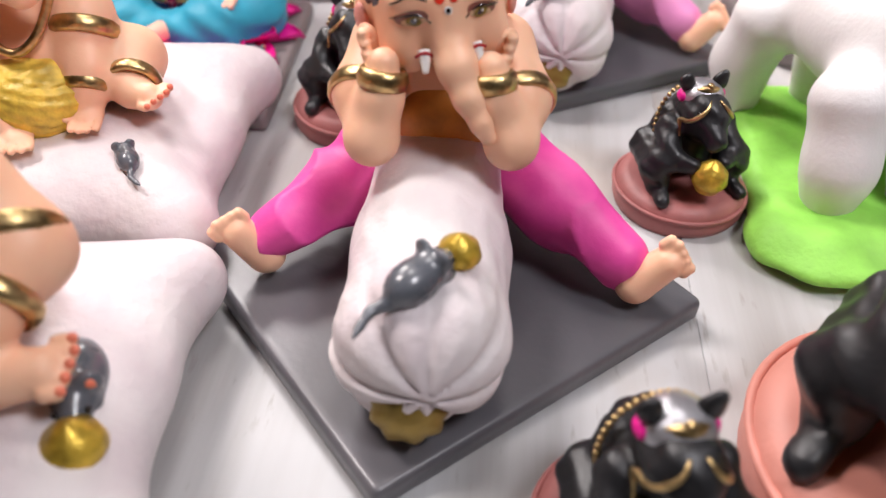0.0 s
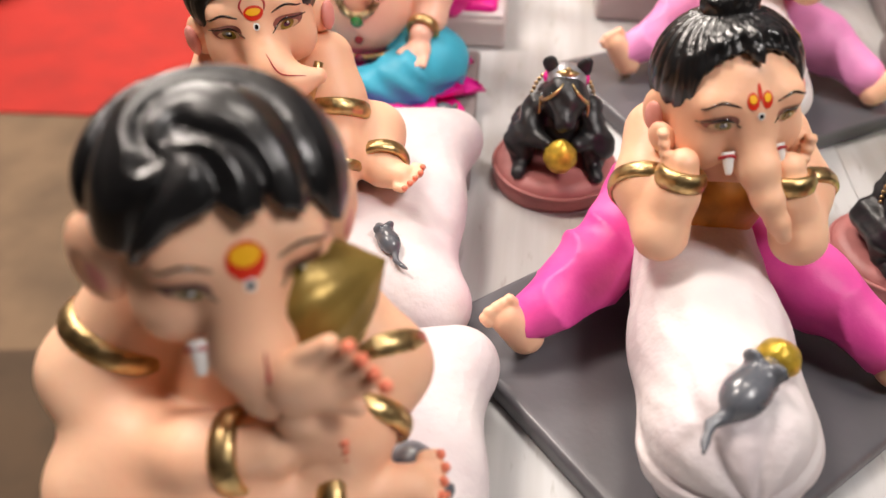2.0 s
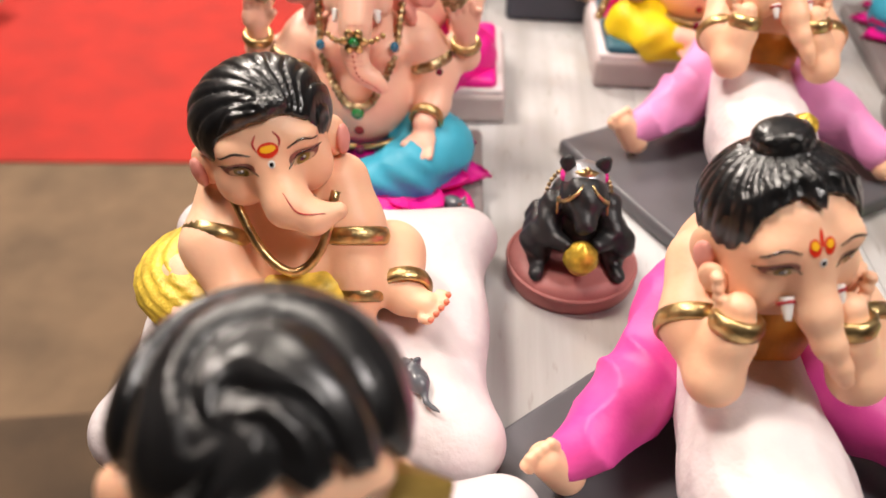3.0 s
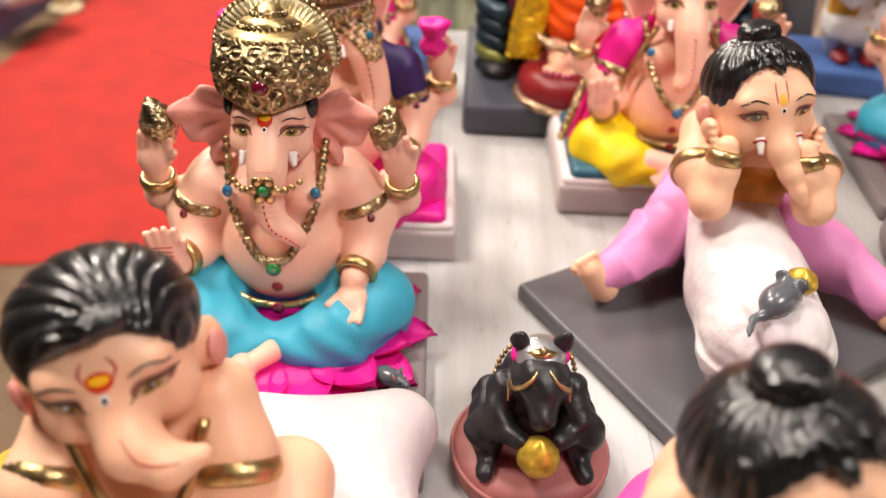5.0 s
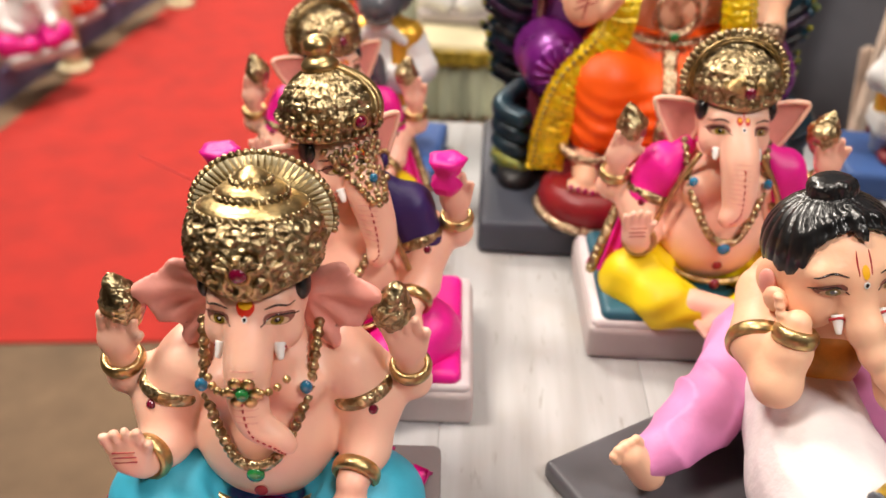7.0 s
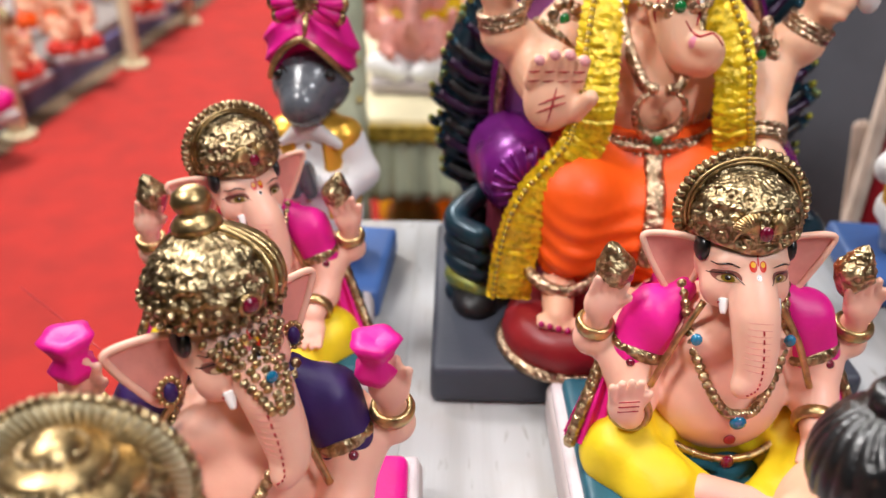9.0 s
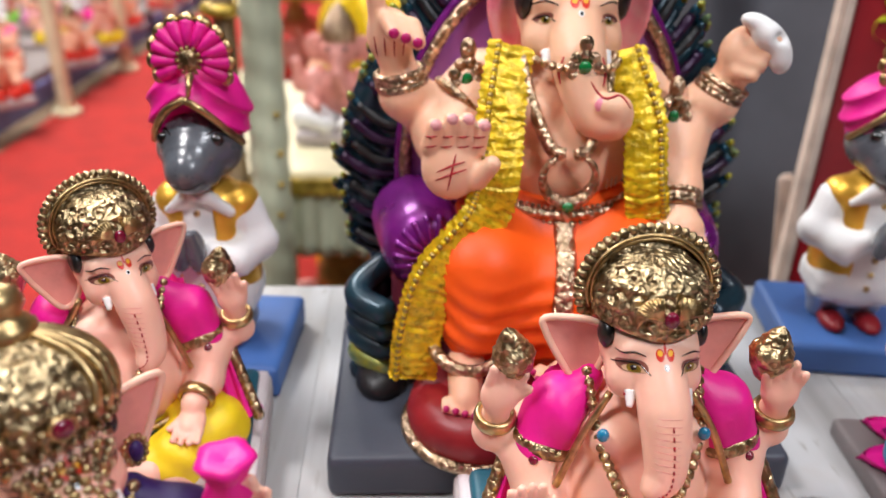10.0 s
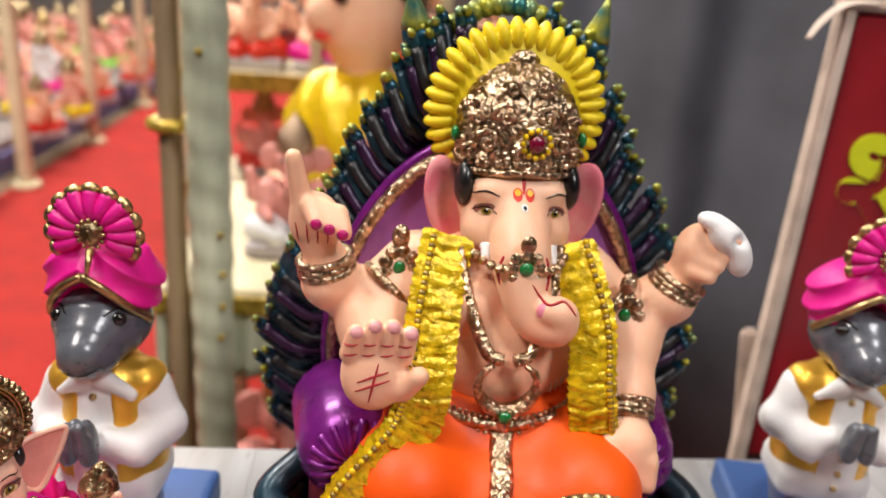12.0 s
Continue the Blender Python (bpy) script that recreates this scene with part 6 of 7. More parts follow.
    sc.relief([(0.0385, -0.010), (0.0405, 0.000), (0.041, 0.012), (0.0395, 0.024), (0.035, 0.036), (0.027, 0.047), (0.017, 0.054), (0.012, 0.056)], c, PALEG, rot(-9, 0, 0), 190, 56, 10, 0.0017, 0.006)
    sc.lathe([(0.013, 0.054), (0.014, 0.058), (0.0115, 0.063), (0.006, 0.067), (0.0, 0.068)], c, PALEG, rot(-9, 0, 0), 30)
    sc.add(*disc_fan(c + np.array((0, 0.016, 0.016)), 0.0465, 48, 0.004), PALEG)
    sc.tube([c + np.array((0.046 * math.cos(a), 0.010, 0.016 + 0.046 * math.sin(a))) for a in np.radians(np.linspace(-20, 200, 48))], 0.0028, PALEG, 8)
    sc.tube([c + np.array((0.040 * math.cos(a), 0.008, 0.016 + 0.040 * math.sin(a))) for a in np.radians(np.linspace(-20, 200, 48))], 0.0016, PALEG, 8)
    row = [(c[0] + 0.0405 * math.sin(a), c[1] - 0.0405 * math.cos(a), c[2] - 0.006 - 0.004 * abs(math.sin(a * 1.2))) for a in np.radians(np.linspace(-88, 88, 40))]
    sc.tube(row, 0.0026, PALEG, 8)
    sc.beads([(x, y, z + 0.0055) for x, y, z in row[::2]], 0.0026, PALEG)
    for sg in (-1, 1):
        for u, w, r in ((0.013, 0.028, 0.0085), (0.024, 0.012, 0.0080), (0.033, 0.003, 0.0060), (0.010, 0.044, 0.0060), (0.030, 0.024, 0.0050)):
            yy = c[1] - math.sqrt(max(0.0425 ** 2 - u * u, 0)) * (1 - max(0, w - 0.015) * 14 * 0.9 * 0.9 if w > 0.015 else 1)
            sp = [np.array((c[0] + sg * (u + r * (1 - j / 15) * math.cos(j * 0.72)), yy - 0.001, c[2] + w + r * (1 - j / 15) * math.sin(j * 0.72))) for j in range(14)]
            sc.tube(sp, 0.0017, PALEG, 6)
        sc.ball(c + np.array((sg * 0.042, -0.010, 0.010)), (0.003, 0.005, 0.0055), GEMG, None, 12, 6)
    gm = c + np.array((0.006, -0.0435, 0.013))
    sc.ball(gm, (0.0052, 0.0035, 0.0055), GEMR, None, 16, 8)
    for i in range(12):
        a = i * math.pi / 6
        sc.ball(gm + np.array((0.0085 * math.cos(a), 0.001, 0.0085 * math.sin(a))), 0.0021, GARL, None, 8, 5)
    # white sweet in the raised hand
    w = Clay().ell((0.142, -0.012, 0.298), (0.015, 0.010, 0.010), 0.005, rot(0, 40, 0)).ell((0.151, -0.014, 0.286), (0.0085, 0.008, 0.013), 0.005, rot(0, -15, 0)).ell((0.132, -0.008, 0.308), (0.011, 0.008, 0.006), 0.004, rot(0, 15, 0))
    w.carve((0.148, -0.022, 0.300), (0.006, 0.006, 0.004), 0.003)
    sc.clay(w, CHALK, 0.0018)
    return sc.finish("throne_idol", "large crowned clay idol in orange dhoti on a peacock-feather throne", "idol", m)


throne_idol(pose(0.115, 1.060, 0, 0, 0, -6))


# standing mouse attendants in turbans
def turban_mouse(m, label):
    sc = Sculpt()
    plinth(sc, 0.062, 0.062, 0, 0.030, 0.005, BLUE, 0, (0, 0), 0.003)
    for sg in (-1, 1):
        sc.ball((sg * 0.016, -0.022, 0.035), (0.011, 0.020, 0.008), RED, None, 14, 8)
    tr = Clay(lambda p: 0.0009 * np.sin(300 * p[:, 2] + 40 * p[:, 0]))
    for sg in (-1, 1):
        tr.cap((sg * 0.017, 0.0, 0.042), (sg * 0.018, 0.0, 0.075), 0.0155, 0.0185, 0.004)
    sc.clay(tr, SILVER, 0.0018)
    k = Clay(lambda p: 0.0007 * np.sin(200 * p[:, 0] + 60 * p[:, 2]))
    k.chain([(0, 0.0, 0.080), (0, 0.0, 0.105), (0, 0.0, 0.140)], (0.037, 0.035, 0.029), 0.01)
    k.box((0, 0, 0.068), (0.037, 0.030, 0.014), 0.010, 0.01)
    for sg in (-1, 1):
        k.chain([(sg * 0.030, 0.0, 0.145), (sg * 0.041, -0.006, 0.118), (sg * 0.028, -0.030, 0.112), (sg * 0.012, -0.038, 0.122)], (0.0155, 0.0150, 0.0125, 0.0095), 0.006)
        k.cap((sg * 0.006, -0.024, 0.163), (sg * 0.024, -0.022, 0.150), 0.0075, 0.004, 0.004)
    sc.clay(k, CHALK, 0.0017)
    v = Clay()
    v.chain([(0, 0.001, 0.082), (0, 0.001, 0.105), (0, 0.001, 0.142)], (0.0385, 0.0365, 0.0315), 0.01)
    for sg in (-1, 1):
        v.ell((sg * 0.026, 0.0, 0.150), (0.016, 0.0185, 0.016), 0.006)
    v.carve((0, -0.045, 0.115), (0.0135, 0.05, 0.085), 0.003)
    v.carve((0, 0.0, 0.052), (0.06, 0.06, 0.022), 0.003)
    sc.clay(v, VEST, 0.0018)
    for z in (0.150, 0.104, 0.090, 0.076):
        p = k.press([(0.0, -0.06, z)], (0, 1, 0), 0.03)[0]
        sc.ball(p, 0.0028, BAND, None, 10, 6)
    g = Clay()
    for sg in (-1, 1):
        g.ell((sg * 0.0052, -0.053, 0.130), (0.0066, 0.0100, 0.0165), 0.002, rot(-12, -sg * 8, 0))
        g.cap((sg * 0.007, -0.056, 0.120), (sg * 0.004, -0.060, 0.146), 0.0060, 0.0040, 0.002)
    g.ell((0, 0.0, 0.198), (0.0335, 0.031, 0.0285), 0.006)
    g.chain([(0, -0.016, 0.196), (0, -0.031, 0.189), (0, -0.038, 0.187)], (0.024, 0.0165, 0.0122), 0.012)
    g.ell((0, -0.026, 0.181), (0.019, 0.017, 0.010), 0.008)
    sc.clay(g, GREY, 0.0015)
    for sg in (-1, 1):
        sc.ball((sg * 0.0195, -0.0232, 0.209), (0.0062, 0.0045, 0.0052), EYEB, None, 12, 8)
        sc.stroke(g, [(sg * 0.012, -0.2, 0.213), (sg * 0.019, -0.2, 0.216), (sg * 0.026, -0.2, 0.212)], 0.0009, EYEB, (0, 1, 0), reach=0.16)
        sc.ball((sg * 0.004, -0.0498, 0.190), 0.0016, EYEB, None, 8, 5)
    sc.stroke(g, [(-0.015, -0.2, 0.183), (0, -0.2, 0.178), (0.015, -0.2, 0.183)], 0.0008, EYEB, (0, 1, 0), reach=0.16)
    t = Clay(lambda p: 0.0019 * (1 - 2 * np.abs(np.sin(170 * (p[:, 2] + 0.75 * np.abs(p[:, 0] + 0.004)) + 30 * p[:, 1])) ** 0.8))
    t.ell((0, 0.008, 0.232), (0.0380, 0.034, 0.0260), 0.01, rot(-14, 0, 0))
    for sg in (-1, 1):
        t.ell((sg * 0.0205, 0.008, 0.217), (0.0170, 0.028, 0.020), 0.01)
    t.carve((0, -0.034, 0.196), (0.0275, 0.032, 0.043), 0.004)
    sc.clay(t, MAG, 0.0016)
    for sg in (-1, 1):
        br = spline([(0, -0.0275, 0.2405), (sg * 0.013, -0.0275, 0.2325), (sg * 0.0255, -0.0195, 0.2175), (sg * 0.0345, -0.004, 0.2015)], 6)
        sc.tube(br, 0.0030, BAND, 8)
        sc.beads(br, 0.0024, GOLD)
    fc = np.array((0.004, -0.013, 0.267))
    for i in range(11):
        a = math.radians(-28 + 236 * i / 10)
        d = np.array((math.cos(a), 0.0, math.sin(a)))
        sp = [fc + d * 0.005, fc + d * 0.016 + (0, -0.003, 0), fc + d * 0.027 + (0, 0.002, 0)]
        sc.tube(spline(sp, 4), np.linspace(0.0025, 0.0062, 9), MAG, 8)
        sc.ball(fc + d * 0.0290 + (0, 0.0005, 0), (0.0066, 0.0042, 0.0044), BAND, rot(0, 90 - math.degrees(a), 0), 8, 6)
    sc.ball(fc + (0, -0.006, 0), (0.0075, 0.004, 0.0085), GOLD, None, 14, 8)
    sc.beads([fc + (0.0085 * math.cos(a), -0.006, 0.0095 * math.sin(a)) for a in np.linspace(0, 2 * math.pi, 12, endpoint=False)], 0.0018, BAND)
    sc.tube([fc + (0, -0.008, -0.010), fc + (0, -0.016, -0.024)], (0.003, 0.0015), BAND, 8)
    return sc.finish("turban_mouse_statue", label, "statue", m, "turbaned mouse statues")


one = turban_mouse(pose(-0.149, 1.130, 0, 0, 0, -10), "grey mouse statue in magenta turban with folded hands")
copy_thing(one, pose(0.419, 1.095, 0, 0, 0, -14))


# crouching black mice on oval bases
def base_mouse(m, label, base, saddle):
    sc = Sculpt()
    wob = lambda a, z: 1 + 0.015 * np.cos(3 * a + 1)
    sc.lathe([(0.0, 0.020), (0.034, 0.020), (0.040, 0.018), (0.043, 0.012), (0.0435, 0.004), (0.042, 0.0), (0.0, 0.0)], (0, 0, 0), base, None, 48, wob)
    sc.ring((0, 0, 0.0125), (0, 0, 1), 0.0432, 0.0014, base, 48)
    c = Clay(lambda p: 0.0005 * np.sin(500 * p[:, 2] + 300 * p[:, 0]) + 0.0004 * np.sin(430 * p[:, 1]))
    c.ell((0, 0.012, 0.045), (0.021, 0.022, 0.027), 0.01, rot(-12, 0, 0))
    c.ell((0, -0.004, 0.071), (0.0150, 0.0165, 0.0140), 0.008)
    c.cap((0, -0.012, 0.068), (0, -0.026, 0.062), 0.011, 0.0062, 0.008)
    for sg in (-1, 1):
        c.ell((sg * 0.011, 0.004, 0.087), (0.0048, 0.003, 0.0065), 0.003, rot(0, sg * 15, 0))
        c.chain([(sg * 0.018, 0.0, 0.058), (sg * 0.022, -0.012, 0.045), (sg * 0.010, -0.024, 0.044)], (0.0085, 0.0075, 0.005), 0.004)
        c.chain([(sg * 0.020, 0.014, 0.036), (sg * 0.026, -0.010, 0.036), (sg * 0.024, -0.014, 0.024)], (0.013, 0.010, 0.006), 0.006)
        c.cap((sg * 0.024, -0.012, 0.023), (sg * 0.026, -0.028, 0.022), 0.0055, 0.0045, 0.004)
    c.chain([(0, 0.032, 0.026), (0.018, 0.038, 0.024), (0.034, 0.024, 0.023)], (0.005, 0.004, 0.003), 0.004)
    sc.clay(c, BLACK, 0.0014)
    sc.lathe([(0.0, -0.011), (0.007, -0.010), (0.0112, -0.003), (0.0100, 0.004), (0.004, 0.010), (0, 0.012)], (0, -0.030, 0.040), YELG, None, 24)
    for sg in (-1, 1):
        sc.ball((sg * 0.0095, -0.0145, 0.075), 0.0022, EYEB, None, 8, 6)
        sc.stroke(c, [(sg * 0.003, -0.1, 0.083), (sg * 0.014, -0.1, 0.070), (sg * 0.016, -0.1, 0.058)], 0.0016, BAND, (0, 1, 0), reach=0.09)
    sc.stroke(c, [(-0.010, 0.0, 0.12), (0, -0.004, 0.12), (0.010, 0.0, 0.12)], 0.003, BAND, (0, 0, -1), reach=0.03)
    if saddle:
        sad = Clay().ell((0, 0.020, 0.050), (0.0218, 0.0175, 0.0235), 0.004, rot(-12, 0, 0))
        sc.clay(sad, RED, 0.0016)
    cap = Clay().ell((0, 0.003, 0.0775), (0.0135, 0.0135, 0.0105), 0.004)
    sc.clay(cap, SILVER, 0.0014)
    for sg in (-1, 1):
        sc.ball((sg * 0.0125, 0.004, 0.078), (0.0028, 0.005, 0.004), MAG, None, 10, 6)
    sc.beads([(0.0215 * math.cos(a), 0.012 + 0.004 * math.sin(a), 0.054 + 0.026 * math.sin(a)) for a in np.radians(np.linspace(-10, 190, 26))], 0.0016, BAND)
    sc.ball((0, -0.004, 0.0875), 0.0024, BAND, None, 8, 6)
    return sc.finish("mouse_statue", label, "statue", m, "black mouse statues")


one = base_mouse(pose(0.169, 0.426, 0, 0, 0, 12), "black mouse statue holding a golden sweet on an oval pink base", ROSEB, False)
copy_thing(one, pose(-0.052, 0.515, 0, 0, 0, -4) @ Matrix.Scale(1.06, 4))
copy_thing(one, pose(0.095, 0.172, 0, 0, 0, 8) @ Matrix.Scale(1.08, 4))
base_mouse(pose(0.231, 0.205, 0, 0, 0, -35) @ Matrix.Scale(1.85, 4), "large black mouse statue with gold harness on a salmon base", ROSEL, True)


# white calf on a green base
def calf(m):
    sc = Sculpt()
    g = Clay(lambda p: 0.0015 * np.sin(130 * p[:, 0]) * np.sin(120 * p[:, 1]))
    g.box((0.010, 0.025, 0.010), (0.078, 0.100, 0.011), 0.010, 0.01, rot(0, 0, -16)).ell((-0.050, -0.045, 0.010), (0.048, 0.042, 0.011), 0.02)
    sc.clay(g, GREEN, 0.003)
    base = len(sc.v)
    c = Clay()
    c.ell((0.018, 0.0, 0.104), (0.036, 0.072, 0.038), 0.02)
    for sx in (-1, 1):
        c.chain([(0.015 + sx * 0.028, -0.058, 0.085), (0.015 + sx * 0.030, -0.072, 0.05), (0.015 + sx * 0.030, -0.074, 0.024)], (0.025, 0.0185, 0.0160), 0.018)
        c.chain([(0.015 + sx * 0.028, 0.055, 0.085), (0.015 + sx * 0.034, 0.062, 0.05), (0.015 + sx * 0.030, 0.060, 0.024)], (0.025, 0.0185, 0.0160), 0.018)
    c.cap((0.024, -0.045, 0.122), (0.064, -0.050, 0.175), 0.028, 0.025, 0.02)
    c.cap((0.062, -0.052, 0.182), (0.105, -0.075, 0.165), 0.029, 0.020, 0.015)
    for sx in (-1, 1):
        c.ell((0.062 + sx * 0.010, -0.052 + sx * 0.035, 0.195), (0.010, 0.007, 0.012), 0.006, rot(0, -sx * 20, 0))
    sc.clay(c, CHALK, 0.0025)
    sc.tube(spline([(0.010, -0.030, 0.165), (0.036, -0.088, 0.140), (0.068, -0.050, 0.140)], 8), 0.006, TILR, 8)
    sc.ball((0.040, -0.090, 0.132), (0.009, 0.006, 0.01), BAND, None, 12, 8)
    for i in range(base, len(sc.v)):
        sc.v[i] = sc.v[i] + np.array((-0.028, 0.050, 0.0))
    return sc.finish("calf_statue", "white calf statue standing on a lumpy lime green base", "statue", m)


calf(pose(0.292, 0.425, 0, 0, 0, 8))
small = seated_idol(pose(0.375, 0.705, 0.012, 0, 0, -8), "small crowned clay idol in orange dhoti on a round purple base", ORANGE, PURP, "dome", "shell", MAG, "left", group=SEATED)


# ---- the hall behind ----
def quad_sheet(name, pts, z, material):
    me = bpy.data.meshes.new(name)
    n = len(pts)
    top = [(x, y, z) for x, y in pts]
    low = [(x, y, z - 0.006) for x, y in pts]
    me.from_pydata(top + low, [], [tuple(range(n)), tuple(range(2 * n - 1, n - 1, -1))] + [(i, n + i, n + (i + 1) % n, (i + 1) % n) for i in range(n)])
    me.materials.append(material)
    return new(name, me)


tagged(quad_sheet("carpet", [(-1.66, 1.74), (1.8, 1.74), (1.8, 11.5), (-0.48, 11.5)], FLOOR + 0.006, CARPET), "bright red carpet along the aisle", "carpet", kind="structure")
# thin sheet that makes the near part of the floor darker brown
tagged(quad_sheet("dark_floor_sheet", [(-3.6, 0.75), (3.0, 1.25), (3.0, -3.0), (-3.6, -3.0)], FLOOR + 0.007, mat("dark_brown_floor", (0.10, 0.062, 0.036), 0.92, var=0.2, scale=7, bump=0.4, bscale=300)), "darker brown area of the near floor", "floor mat", kind="structure")

CREAM = mat("cream_pole_paint", (0.80, 0.71, 0.46), 0.6, var=0.12, scale=8, bump=0.15)
SATIN = mat("pale_green_satin", (0.74, 0.78, 0.56), 0.35, var=0.25, scale=14, bump=0.2, bscale=40, stretch=(1, 1, 0.3))
TANW = mat("tan_wood", (0.42, 0.30, 0.17), 0.6, var=0.25, scale=20, bump=0.2, stretch=(1, 1, 0.1))
GOLDT = mat("gold_trim_cloth", (0.72, 0.50, 0.08), 0.35, metal=0.5, var=0.3, scale=60, bump=0.3)
LILAC = mat("lilac_skirting", (0.22, 0.23, 0.48), 0.7, var=0.25, scale=5, bump=0.2)

# satin-wrapped post beside the table: spiral folds
sc = Sculpt()
sc.lathe([(0.030, -0.75 + 0.0125 * i) for i in range(200)], (0, 0, 0), SATIN, None, 36, lambda a, z: 1 + 0.045 * np.sin(a + 2 * math.pi * z / 0.055) + 0.03 * np.sin(3 * a + 40 * z))
sc.beads([(0.006 + 0.012 * math.cos(9 * z), -0.032, z) for z in (-0.10, -0.05, 0.0, 0.06, 0.31)], 0.005, GOLDT)
post = sc.finish("draped_post", "post wrapped in pale green satin with gold studs", "post", pose(-0.137, 1.70, 0))
sc = Sculpt()
plinth(sc, 0.016, 0.016, FLOOR, 1.75, 0.004, TANW, 0, (0, 0), 0.008)
sc.ring((0, 0, 0.20), (0, 0, 1), 0.024, 0.010, GOLDT, 20)
sc.finish("wooden_post", "bare tan wooden post with a gold tie", "post", pose(-0.192, 1.74, 0))

# second display table with skirted cloth
stand = tagged(new("cloth_table"), "low display table with pale green skirt and gold trim", "table")
stand.matrix_world = pose(0.075, 2.04, 0, 0, 0, -5)


def pleated(name, length, z0, z1, amp, n, material, y):
    me = bpy.data.meshes.new(name)
    v, f = [], []
    k = 220
    for i in range(k + 1):
        u = i / k
        x = (u - 0.5) * length
        for j in range(7):
            z = z1 + (z0 - z1) * j / 6
            v.append((x, y - amp * (0.35 + 0.65 * j / 6) * (math.sin(n * u * math.pi) + 0.4 * math.sin(2.7 * n * u + 1)), z))
    for i in range(k):
        for j in range(6):
            a = i * 7 + j
            f.append((a, a + 1, a + 8, a + 7))
    me.from_pydata(v, [], f)
    me.materials.append(material)
    me.polygons.foreach_set("use_smooth", np.full(len(f), True))
    ob = new(name, me)
    sm = ob.modifiers.new("thick", "SOLIDIFY")
    sm.thickness = 0.004
    return ob


for ob in (slab_mesh("tabletop", 0, 0, -0.09, -0.065, 0.28, 0.30, CREAM), ):
    child(ob, stand)
child(pleated("skirt", 0.56, -0.21, -0.085, 0.006, 34, SATIN, -0.312), stand, "pleated pale green satin skirt")
child(pleated("gold_trim", 0.56, -0.095, -0.066, 0.004, 34, GOLDT, -0.322), stand, "shiny gold trim band")
for sx in (-0.25, 0.25):
    for sy in (-0.26, 0.26):
        leg = slab_mesh("leg", 0, 0, -0.33, 0.33, 0.02, 0.02, TANW)
        leg.matrix_world = pose(sx, sy, -0.42)
        child(leg, stand)


# simple idols for the stalls farther off
def far_idol(m, body, cloth, crown, label, group, size=1.0, name="stall_idol"):
    sc = Sculpt()
    b = Clay().ell((0, 0, 0.17), (0.085, 0.07, 0.09), 0.02)
    for sg in (-1, 1):
        b.chain([(sg * 0.08, 0, 0.23), (sg * 0.14, -0.02, 0.2), (sg * 0.15, -0.03, 0.28)], (0.03, 0.028, 0.02), 0.015)
        b.chain([(sg * 0.08, -0.01, 0.22), (sg * 0.1, -0.05, 0.15), (sg * 0.07, -0.1, 0.14)], (0.03, 0.026, 0.018), 0.015)
        b.ell((sg * 0.085, 0.01, 0.325), (0.045, 0.012, 0.05), 0.01)
    b.ell((0, -0.01, 0.32), (0.065, 0.062, 0.065), 0.02)
    b.chain([(0, -0.06, 0.31), (0.005, -0.09, 0.25), (0.03, -0.1, 0.19)], (0.03, 0.024, 0.014), 0.015)
    sc.clay(b, body, 0.007)
    d = Clay()
    for sg in (-1, 1):
        d.chain([(sg * 0.04, 0, 0.09), (sg * 0.12, -0.06, 0.085), (sg * 0.04, -0.11, 0.075)], (0.05, 0.045, 0.035), 0.02)
    sc.clay(d, cloth, 0.008)
    sc.lathe([(0.06, 0.35), (0.065, 0.37), (0.06, 0.41), (0.035, 0.45), (0.015, 0.475), (0.0, 0.49)], (0, 0, 0), crown, None, 24)
    plinth(sc, 0.15, 0.12, 0, 0.05, 0.01, GREYW, 0, (0, -0.02), 0.01)
    for sg in (-1, 1):
        sc.ball((sg * 0.03, -0.066, 0.335), 0.008, EYEB, None, 8, 6)
    return sc.finish(name, label, "idol", m @ Matrix.Scale(size, 4), group)


rnd = random.Random(11)
kinds = []
for i, (bd, cl, cr, lb) in enumerate(((SKIN, TILR, GOLD, "peach clay idol in red cloth in a far stall"), (SKINP, YEL, GOLD, "pale clay idol in yellow cloth in a far stall"), (SKIN, ORANGE, BAND, "peach clay idol in orange cloth in a far stall"),
                                      (CHALK, MAG, GOLD, "white clay idol in magenta cloth in a far stall"), (SKINP, PINKL, PALEG, "pale clay idol in pink cloth in a far stall"), (EARP, GREEN, GOLD, "pink clay idol in green cloth in a far stall"))):
    kinds.append(far_idol(pose(-1.75 - 0.1 * (i % 2), 3.3 + 0.62 * i, FLOOR + 0.16, 0, 0, 62 + rnd.uniform(-10, 10)), bd, cl, cr, lb, "far stall idols", 0.8 + 0.06 * i))
# stall platform along the aisle's far side
DIRX = 0.126
plat = tagged(new("stall_platform"), "long low stall platform with lilac skirting", "platform")
plat.matrix_world = pose(-2.28, 5.6, FLOOR, 0, 0, -7.2)
child(slab_mesh("deck", 0, 0, 0.11, 0.16, 0.95, 3.6, HALL), plat).matrix_basis = pose(0, 0, 0.135)
child(slab_mesh("skirting", 0, 0, -0.055, 0.055, 0.012, 3.6, LILAC), plat, "lilac blue skirting").matrix_basis = pose(0.955, 0, 0.055)
for i in range(44):
    row = i % 4
    t = (i // 4) / 10.5
    y = 2.6 + 5.6 * t + rnd.uniform(-0.12, 0.12)
    x = -1.62 + DIRX * (y - 2.4) - 0.36 * row + rnd.uniform(-0.06, 0.06)
    copy_thing(rnd.choice(kinds), pose(x, y, FLOOR + 0.16, 0, 0, 60 + rnd.uniform(-25, 25)) @ Matrix.Scale(rnd.uniform(0.7, 1.0), 4))
